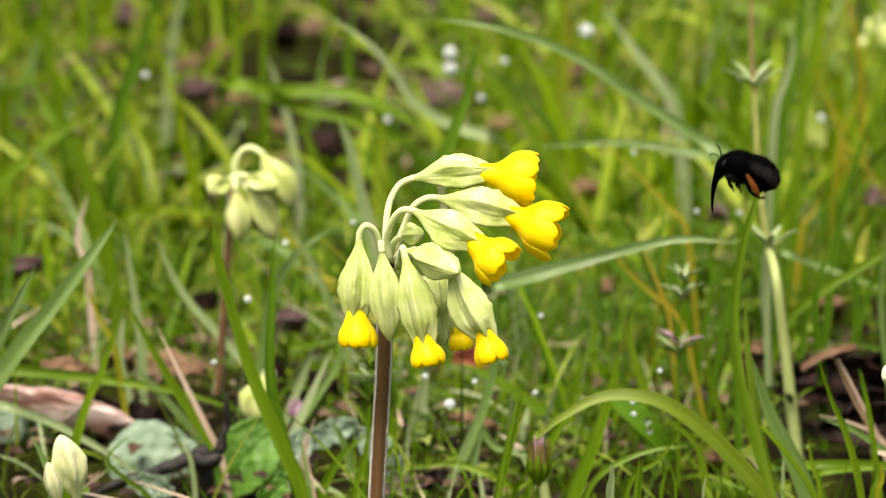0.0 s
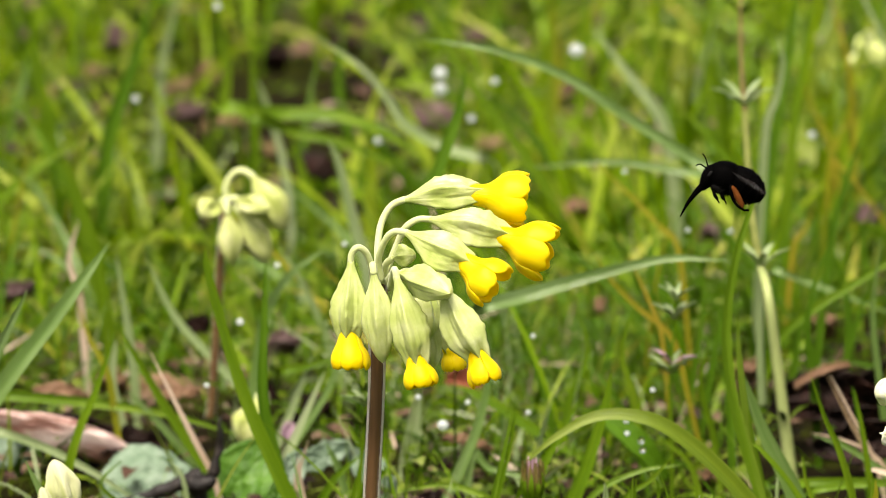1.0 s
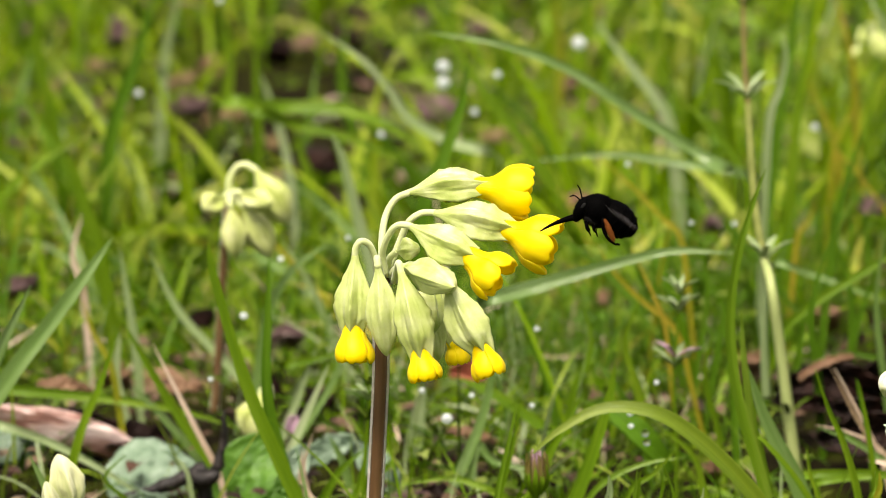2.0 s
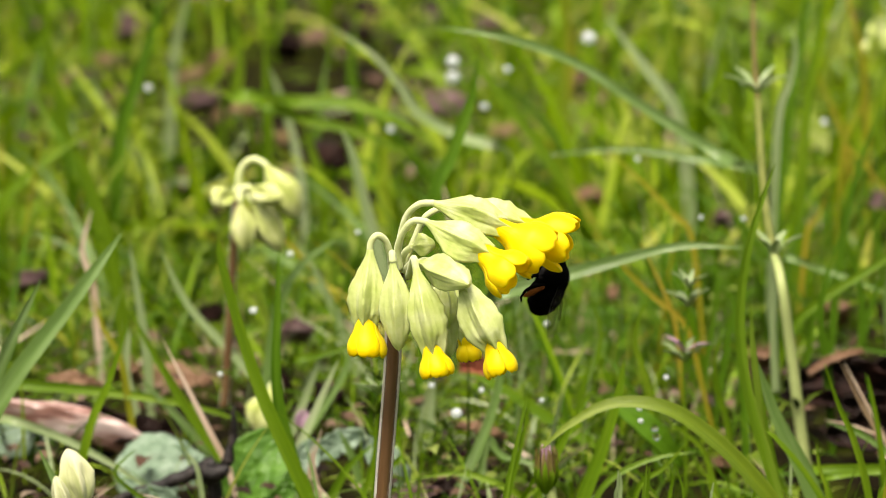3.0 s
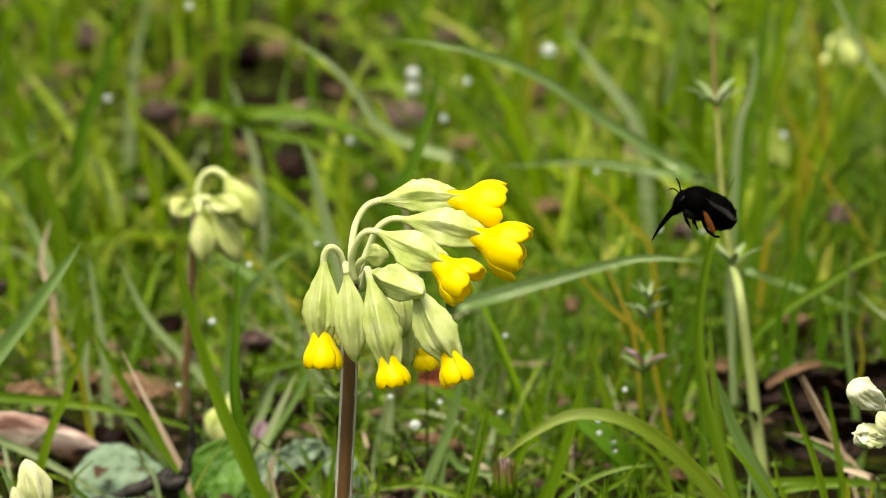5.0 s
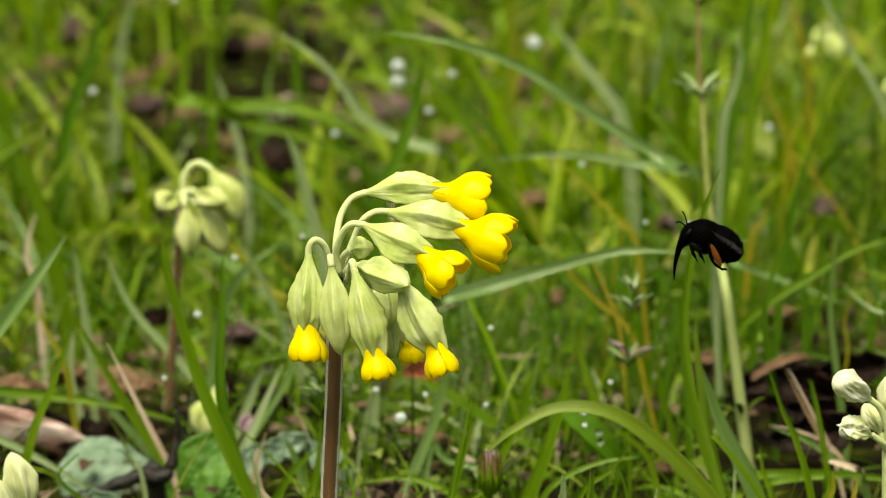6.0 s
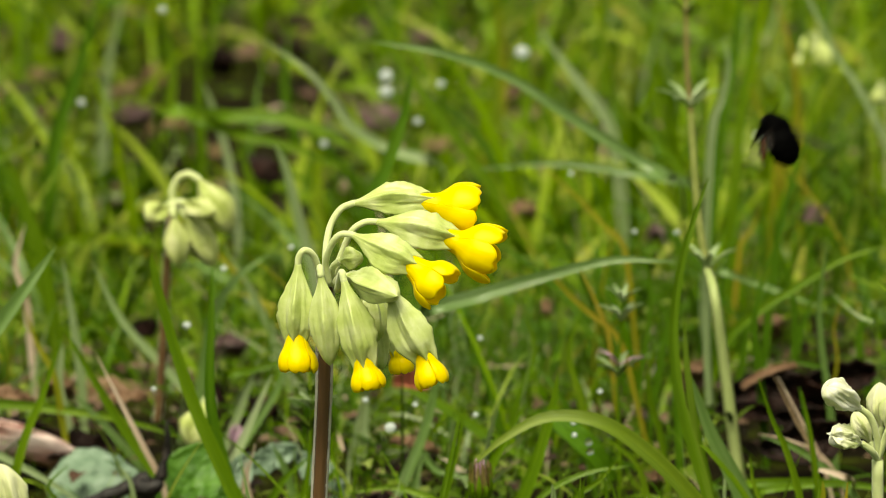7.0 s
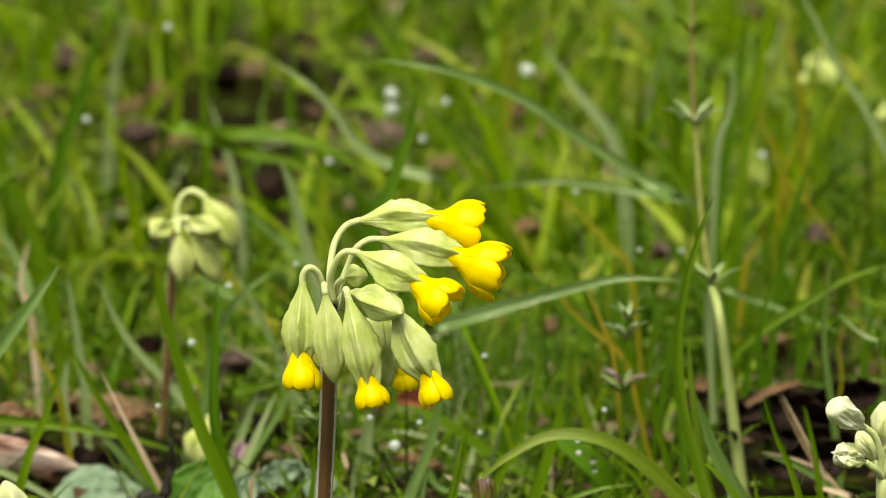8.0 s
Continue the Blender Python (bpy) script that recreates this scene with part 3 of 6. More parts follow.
FAR_BASE = (0.1343, 1.3600, -0.0300)
far = cowslip(FAR_BASE, "distant pale yellow cowslip among tall grass")
FAR_HUB = (0.1309, 1.3600, 0.0435)
part("stem", tube(local([FAR_BASE, (0.1349, 1.3746, 0.0168), FAR_HUB], FAR_BASE), lambda u: 0.0006, M_BLADE_DARK, 12, 8), far, "thin green stem")
for stalk, mouth, width, seed in (
    ([FAR_HUB, (0.1304, 1.3600, 0.0441), (0.1309, 1.3600, 0.0428)], (0.1335, 1.3555, 0.0337), 0.0047, 51),
    ([FAR_HUB, (0.1291, 1.3600, 0.0441), (0.1277, 1.3600, 0.0435)], (0.1259, 1.3509, 0.0394), 0.0039, 52),
    ([FAR_HUB, (0.1296, 1.3746, 0.0380), (0.1273, 1.3746, 0.0355)], (0.1257, 1.3746, 0.0305), 0.0036, 54),
):
    add_flower(far, FAR_BASE, stalk[0], stalk, mouth, width, None, True, seed, 0.0009, M_CALYX)
FAR2_BASE = (0.1499, 1.3419, -0.0300)
far_low = cowslip(FAR2_BASE, "pale cowslip bud half hidden by tall grass")
add_flower(far_low, FAR2_BASE, FAR2_BASE, [FAR2_BASE, (0.1506, 1.3419, 0.0206), (0.1487, 1.3419, 0.0313), (0.1477, 1.3419, 0.0306)], (0.1465, 1.3419, 0.0248), 0.0042, None, True, 57, 0.0008, M_CALYX)

BACK_BASE = (-0.0403, 1.0030, 0.0000)
back = cowslip(BACK_BASE, "half hidden pale cowslip bud near the ground")
add_flower(back, BACK_BASE, (-0.0408, 1.0030, 0.0023), [(-0.0408, 1.0030, 0.0023), (-0.0405, 1.0030, 0.0151), (-0.0415, 1.0030, 0.0159), (-0.0423, 1.0030, 0.0148)], (-0.0451, 1.0000, 0.0044), 0.0075, None, True, 61, 0.0016, M_CALYX_GREEN)


# ---- the bee ----
def fur_body(profile, squash, material, hairs, hair_length, seed, lean=(1, 0, 0)):
    """A furry body section along +x: rings by (x, radius), covered with fine hairs that lean backwards."""
    rnd = random.Random(seed)
    sides = 24
    verts, faces = [], []
    for i, (x, r) in enumerate(profile):
        for k in range(sides):
            a = 2 * math.pi * k / sides
            bump = 1 + 0.04 * noise.noise(Vector((x * 900, math.cos(a) * 2, math.sin(a) * 2 + seed)))
            verts.append(Vector((x, math.cos(a) * r * squash[0] * bump, math.sin(a) * r * squash[1] * bump)))
    n = len(profile)
    for i in range(n - 1):
        for k in range(sides):
            k2 = (k + 1) % sides
            faces.append((i * sides + k, i * sides + k2, (i + 1) * sides + k2, (i + 1) * sides + k))
    faces.append(tuple(range(sides))[::-1])
    faces.append(tuple((n - 1) * sides + k for k in range(sides)))
    for _ in range(hairs):
        s = rnd.random() * (n - 1.001)
        i, e = int(s), s - int(s)
        x = profile[i][0] * (1 - e) + profile[i + 1][0] * e
        r = profile[i][1] * (1 - e) + profile[i + 1][1] * e
        a = rnd.uniform(0, 2 * math.pi)
        nrm = Vector((0, math.cos(a), math.sin(a)))
        root = Vector((x, math.cos(a) * r * squash[0] * 0.96, math.sin(a) * r * squash[1] * 0.96))
        d = (nrm + Vector(lean) * rnd.uniform(0.1, 0.9) + Vector((rnd.uniform(-0.3, 0.3), rnd.uniform(-0.3, 0.3), rnd.uniform(-0.3, 0.3)))).normalized()
        side = d.cross(Vector((1, 0.3, 0.2))).normalized() * 0.0000248
        o = len(verts)
        verts += [root - side, root + side, root + d * hair_length * rnd.uniform(0.5, 1.1)]
        faces.append((o, o + 1, o + 2))
    return verts, faces, material


def wing_mesh(length, width, sign):
    """A thin wing with a stiff front edge, along sign * y; the hinge is at the origin."""
    verts, faces = [], []
    n = 14
    for i in range(n + 1):
        u = i / n
        w = width * (0.25 + 0.75 * math.sin(min(1, u * 1.05 + 0.05) * math.pi * 0.8) ** 0.8) * (1 if u < 0.85 else max(0.12, 1 - ((u - 0.85) / 0.15) ** 2))
        x0 = length * 0.10 * math.sin(u * math.pi) * -1
        for v in (0.0, 0.15, 0.5, 1.0):
            verts.append(Vector((x0 + w * v, sign * u * length, 0.00006 * (1 if v == 0.0 else 0) + 0.00012 * math.sin(v * 9 + u * 12))))
    for i in range(n):
        for k in range(3):
            faces.append((i * 4 + k, i * 4 + k + 1, i * 4 + 5 + k, i * 4 + 4 + k))
    return verts, faces, M_WING


bee = tagged(new("bee"), "black furry flower bee with orange hind legs and long tongue", "bee")


def ring_profile(x0, x1, r, power=0.5, n=12):
    return [(x0 + (x1 - x0) * i / n, max(0.00005, r * math.sin(math.pi * min(max(i / n, 0.02), 0.98)) ** power)) for i in range(n + 1)]


thorax = part("thorax", fur_body(ring_profile(-0.0036, 0.0035, 0.0030, 0.5), (1.03, 1.0), M_FUR, 9000, 0.0006, 1), bee)
thorax.matrix_basis = pose(-0.0020, 0, 0.0004, 0, 6, 0)
# grey patch added for the haze of the beating wing
part("breast", fur_body(ring_profile(-0.0022, 0.0022, 0.0015, 0.5), (1.75, 0.8), M_GREY_FUR, 2600, 0.0006, 4), bee, "dark grey furry patch for the blur of the wing").matrix_basis = pose(-0.0026, 0, -0.0011, 0, 8, 0)
abdomen = part("abdomen", fur_body(ring_profile(-0.0046, 0.0038, 0.0030, 0.46), (1.1, 0.98), M_FUR, 7000, 0.0004, 2), bee)
abdomen.matrix_basis = pose(0.0017, 0, 0.0002, 0, 17, 0)
for x, z, r in ((0.0012, 0.0004, 0.00300), (0.0026, -0.0001, 0.00286), (0.0039, -0.0005, 0.00235)):
    part("band", fur_body(ring_profile(-0.0004, 0.0004, r, 0.12, 6), (1.13, 1.0), M_FUR, 900, 0.0005, int(x * 1e5)), abdomen, "fringe of longer black hair").matrix_basis = abdomen.matrix_basis.inverted() @ pose(x, 0, z, 0, 18, 0)
head = part("head", fur_body([(-0.0023, 0.0003), (-0.0019, 0.0012), (-0.0011, 0.0016), (0.0, 0.0017), (0.0010, 0.0014), (0.0018, 0.0010), (0.0025, 0.0006)], (1.15, 0.78), M_FUR, 1700, 0.0004, 3, (-0.3, 0, 0)), bee)
head.matrix_basis = pose(-0.0050, 0, -0.0004, 0, 100, 0)
for s in (-1, 1):
    part("eye", ball((-0.0007, s * 0.00165, -0.0002), 0.0005, M_SHELL, 8, 12, (1.6, 0.5, 0.8)), head, "glossy black eye")
antennae = []
for line in ([(-0.0060, -0.0005, 0.0011), (-0.0068, -0.0010, 0.0015), (-0.0074, -0.0014, 0.0016), (-0.0080, -0.0017, 0.0012)],
             [(-0.0057, 0.0005, 0.0014), (-0.0062, 0.0009, 0.0022), (-0.0066, 0.0012, 0.0027), (-0.0072, 0.0015, 0.0031)]):
    feeler = part("antenna", tube(local(line, line[0]), lambda u: 0.00012, M_FUR, 12, 6), bee, "short black antenna")
    feeler.location = line[0]
    antennae.append((feeler, line[0]))
TONGUE_ROOT = (-0.0055, 0, -0.0022)
tongue = part("tongue", tube([(0.0004, 0, 0), (-0.0010, 0, 0.0001), (-0.0026, 0, 0.0001), (-0.0046, 0, -0.0001), (-0.0068, 0, -0.0006)], lambda u: 0.0006 * (1 - u) ** 0.8 + 0.00008, M_FUR, 18, 8), bee, "long dark tongue sheath")
for s in (-1, 1):
    part("leg", joined(tube([(-0.0034, s * 0.0014, -0.0018), (-0.0032, s * 0.0022, -0.0028), (-0.0024, s * 0.0021, -0.0034)], lambda u: 0.00034 * (1 - 0.5 * u), M_FUR, 10, 7),
                       tube([(-0.0024, s * 0.0021, -0.0034), (-0.0019, s * 0.0020, -0.0039)], lambda u: 0.00013, M_FUR, 4, 6)), bee, "short black front leg")
    part("leg", joined(tube([(-0.0020, s * 0.0016, -0.0018), (-0.0019, s * 0.0026, -0.0026), (-0.0012, s * 0.0025, -0.0030)], lambda u: 0.00034 * (1 - 0.5 * u), M_FUR, 10, 7),
                       tube([(-0.0012, s * 0.0025, -0.0030), (-0.0007, s * 0.0024, -0.0036)], lambda u: 0.00013, M_FUR, 4, 6)), bee, "black middle leg")
    hind = part("leg", joined(tube([(-0.0010, s * 0.0022, 0.0000), (-0.0010, s * 0.0033, -0.0004), (-0.0002, s * 0.0034, -0.0020), (0.0011, s * 0.0034, -0.0031), (0.0022, s * 0.0032, -0.0034)], lambda u: 0.00036 * (1 - 0.3 * u), M_FUR, 16, 8),
                              tube([(0.0022, s * 0.0032, -0.0034), (0.0026, s * 0.0031, -0.0036), (0.0030, s * 0.0031, -0.0034), (0.0034, s * 0.0030, -0.0034)], lambda u: 0.0002, M_FUR, 12, 6)), bee, "black hind leg")
    part("brush", fur_body([(0, 0.0001), (0.0004, 0.00028), (0.0014, 0.00046), (0.0028, 0.00052), (0.0038, 0.0004), (0.0044, 0.0001)], (0.7, 1.05), M_ORANGE, 900, 0.00025, 9 + s, (0.8, 0, 0)), hind,
         "orange pollen brush").matrix_basis = Matrix.Translation((-0.0009, s * 0.0035, 0.0000)) @ Vector((0.0031, -s * 0.0001, -0.0031)).to_track_quat("X", "Z").to_matrix().to_4x4()
wings = []
for s in (-1, 1):
    for kind_of, x, z, ln, wd in (("front_wing", -0.0016, 0.0022, 0.0098, 0.0030), ("hind_wing", -0.0002, 0.0020, 0.0070, 0.0022)):
        w = part(kind_of, wing_mesh(ln, wd, s), bee, "smoky transparent wing")
        w.location = (x, s * 0.0022, z)
        part("vein", tube([(-0.00005, s * 0.0002, 0.00006), (-0.00075 * ln / 0.0098, s * ln * 0.35, 0.00008), (-0.00085 * ln / 0.0098, s * ln * 0.62, 0.00008), (-0.0003, s * ln * 0.93, 0.00006)], lambda u: 0.000035 * (1.2 - u), M_SHELL, 12, 6), w, "dark stiff vein along the wing edge")
        wings.append((w, s, Vector((x, s * 0.0022, z))))


# ---- ground ----
def ground_z(x, y):
    """The lie of the land: level round the flowers, sinking a little behind them."""
    u = min(1.0, max(0.0, (y - 0.97) / 0.53))
    return -0.036 * u * u * (3 - 2 * u)


def ground_mesh():
    """One sheet to the horizon, fine and uneven near the flowers."""
    xs = [-60, -20, -6, -2, -1] + [-0.6 + 0.02 * i for i in range(61)] + [1, 2, 6, 20, 60]
    ys = [-60, -20, -5, -1, 0, 0.4] + [0.6 + 0.025 * i for i in range(101)] + [3.6, 5, 9, 20, 60]
    verts, faces = [], []
    for y in ys:
        for x in xs:
            z = 0.0
            if abs(x) < 1 and 0.5 < y < 3.5:
                z = 0.006 * noise.noise(Vector((x * 9, y * 9, 0))) + 0.003 * noise.noise(Vector((x * 40, y * 40, 3))) - 0.003
            verts.append((x, y, z + ground_z(x, y)))
    n = len(xs)
    for j in range(len(ys) - 1):
        for i in range(n - 1):
            faces.append((j * n + i, j * n + i + 1, (j + 1) * n + i + 1, (j + 1) * n + i))
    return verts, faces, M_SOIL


tagged(new("ground", mesh_of("ground", *ground_mesh())), "damp meadow soil with moss patches, darkened for shade", "ground", "", "structure")


def half_width(y):
    return 0.125 * y + 0.02


# bare spots with dead leaves, some opened to blackened soil as shade: x, y, radius, how bare
CLEARINGS = [(0.096, 1.009, 0.035, 0.62), (0.114, 0.951, 0.023, 0.62), (-0.090, 0.968, 0.024, 0.55), (-0.043, 0.963, 0.013, 0.85), (0.004, 0.997, 0.012, 0.55), (-0.025, 0.991, 0.014, 0.4), (-0.086, 1.015, 0.031, 0.55), (-0.049, 0.985, 0.027, 0.55), (-0.061, 1.045, 0.030, 0.55), (0.103, 0.985, 0.027, 0.62), (0.046, 0.929, 0.019, 0.55), (-0.023, 0.963, 0.016, 0.4), (-0.044, 1.575, 0.029, 0.55), (-0.090, 1.800, 0.040, 0.55), (0.095, 1.120, 0.024, 0.5), (0.065, 1.045, 0.014, 0.5), (-0.063, 1.662, 0.032, 0.8), (-0.041, 1.676, 0.032, 0.8), (-0.045, 1.481, 0.032, 0.8), (-0.032, 1.576, 0.032, 0.8), (-0.078, 1.610, 0.032, 0.8), (0.122, 1.170, 0.020, 0.75)]


# ---- dead leaves seen through the grass, near-black ones for shaded gaps: place, length, width, material ----
LEAVES = [
    ((-0.1452, 1.7560, -0.0175), 0.0109, 0.0193, M_DEAD),
    ((-0.1405, 1.5750, -0.0106), 0.0065, 0.0303, M_TAN),
    ((-0.1366, 1.4669, -0.0019), 0.0081, 0.0162, M_MAUVE),
    ((-0.1281, 1.6608, -0.0166), 0.0103, 0.0161, M_TAN),
    ((-0.1266, 1.7290, -0.0177), 0.0083, 0.0285, M_MAUVE),
    ((-0.0944, 1.6065, -0.0129), 0.0132, 0.0132, M_TAN),
    ((-0.0849, 1.4727, -0.0024), 0.0142, 0.0162, M_MAUVE),
    ((-0.0866, 1.6730, -0.0175), 0.0092, 0.0184, M_DEAD),
    ((-0.0637, 1.6820, -0.0179), 0.0093, 0.0208, M_ROT_SHADE),
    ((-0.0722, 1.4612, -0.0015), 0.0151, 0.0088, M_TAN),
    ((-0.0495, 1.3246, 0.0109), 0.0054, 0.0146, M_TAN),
    ((-0.0394, 1.3246, 0.0109), 0.0146, 0.0218, M_ROT_SHADE),
    ((-0.0326, 1.5645, -0.0099), 0.0086, 0.0129, M_ROT_SHADE),
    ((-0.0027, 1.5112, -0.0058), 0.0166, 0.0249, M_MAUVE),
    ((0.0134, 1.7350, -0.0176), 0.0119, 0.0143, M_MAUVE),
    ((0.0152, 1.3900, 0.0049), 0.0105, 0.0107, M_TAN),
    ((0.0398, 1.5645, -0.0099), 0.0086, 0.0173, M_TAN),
    ((-0.0350, 1.8000, -0.0174), 0.0124, 0.0198, M_ROT_SHADE),
    ((-0.0379, 1.7220, -0.0177), 0.0107, 0.0166, M_ROT_SHADE),
    ((-0.0231, 1.4150, 0.0025), 0.0098, 0.0117, M_ROT_SHADE),
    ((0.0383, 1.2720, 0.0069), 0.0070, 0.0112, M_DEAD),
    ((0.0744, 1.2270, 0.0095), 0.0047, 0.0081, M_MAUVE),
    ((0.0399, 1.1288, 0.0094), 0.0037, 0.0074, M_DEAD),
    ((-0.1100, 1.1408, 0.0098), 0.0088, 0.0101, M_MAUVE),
    ((-0.0617, 1.1110, 0.0088), 0.0062, 0.0110, M_ROT_SHADE),
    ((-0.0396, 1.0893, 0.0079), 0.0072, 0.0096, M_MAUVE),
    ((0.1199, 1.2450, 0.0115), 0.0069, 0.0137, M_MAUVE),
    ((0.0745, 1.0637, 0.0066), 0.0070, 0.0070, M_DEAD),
    ((-0.0204, 1.1058, 0.0085), 0.0061, 0.0098, M_ROT_SHADE),
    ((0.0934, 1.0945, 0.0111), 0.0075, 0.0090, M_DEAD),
    ((-0.0299, 1.0402, 0.0051), 0.0069, 0.0069, M_ROT_SHADE),
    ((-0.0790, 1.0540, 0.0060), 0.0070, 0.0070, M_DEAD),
    ((-0.0423, 1.0488, 0.0058), 0.0046, 0.0093, M_ROT_SHADE),
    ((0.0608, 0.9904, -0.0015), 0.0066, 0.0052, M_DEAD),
    ((0.0913, 1.0366, 0.0076), 0.0171, 0.0114, M_ROT_SHADE),
    ((0.0974, 1.0144, 0.0049), 0.0139, 0.0111, M_ROT_SHADE),
]
CLEARINGS += [(p[0] * 0.96, p[1] - 0.06, (0.45 if ln > 0.014 else 0.25) * ln + 0.006, 0.85 if ln > 0.014 else 0.65) for p, ln, wd, m in LEAVES]


def meadow_grass(count, y0, y1, h0, h1, w0, w1, seed, material, droop=0.7, segments=6, spread=1.0, lift=0.0, fallen=False, xs=(-1, 1)):
    """Many grass blades in one mesh, each a folded ribbon of its own lean and bend."""
    rnd = random.Random(seed)
    verts, faces, uvs = [], [], []
    for _ in range(count):
        y = y0 + (y1 - y0) * rnd.random() ** 1.0
        x = rnd.uniform(*xs) * half_width(y) * spread
        clump = noise.noise(Vector((x * 7, y * 5, seed * 3.1)))
        if clump < -0.1 and rnd.random() < 0.65:
            continue
        if any(math.hypot(x - cx, (y - cy) * 0.22) < cr and rnd.random() < bare for cx, cy, cr, bare in CLEARINGS):
            continue
        h = rnd.uniform(h0, h1) * (0.85 + 0.5 * clump)
        w = rnd.uniform(w0, w1) * 0.5
        az = rnd.uniform(0, 2 * math.pi)
        lean = rnd.uniform(0.1, 0.8) if rnd.random() < 0.32 else rnd.uniform(0.7, 2.1)
        bend = rnd.uniform(0.0, droop) * (1.2 if rnd.random() < 0.2 else 0.4)
        d = Vector((math.cos(az), math.sin(az) * 0.7, 0))
        across0 = Vector((-d.y, d.x, 0)).normalized()
        spin = rnd.uniform(-1.0, 1.0)
        p = Vector((x, y, ground_z(x, y) + lift - 0.004))
        ang = lean * 0.5
        if fallen:
            p.z, ang, lean, bend = ground_z(x, y) + rnd.uniform(0.001, 0.008), rnd.uniform(0.9, 1.55), 0.05, 0.0
        o = len(verts)
        step = h / segments
        for i in range(segments + 1):
            u = i / segments
            t = d * math.sin(ang) + Vector((0, 0, math.cos(ang)))
            nrm = (d * math.cos(ang) - Vector((0, 0, math.sin(ang))))
            across = (across0 * math.cos(spin + u) + nrm * math.sin(spin + u)).normalized()
            k = t.cross(across).normalized()
            ww = w * (0.65 + 0.35 * min(1, u * 3)) * (1 - u ** 2.6)
            if i < segments:
                verts += [p - across * ww, p + k * ww * 0.35, p + across * ww]
                uvs += [(x - ww, u * h), (x, u * h), (x + ww, u * h)]
            else:
                verts.append(p.copy())
                uvs.append((x, h))
            p = p + t * step
            ang += (lean * 0.4 + bend * 2.2 * u) / segments * 1.5
        for i in range(segments - 1):
            q = o + i * 3
            faces += [(q, q + 1, q + 4, q + 3), (q + 1, q + 2, q + 5, q + 4)]
        q = o + (segments - 1) * 3
        faces += [(q, q + 1, q + 3), (q + 1, q + 2, q + 3)]
    return verts, faces, material, uvs


def stuff(name, data, label, category):
    ob = new(name, mesh_of(name, *data))
    return tagged(ob, label, category, "", "stuff")


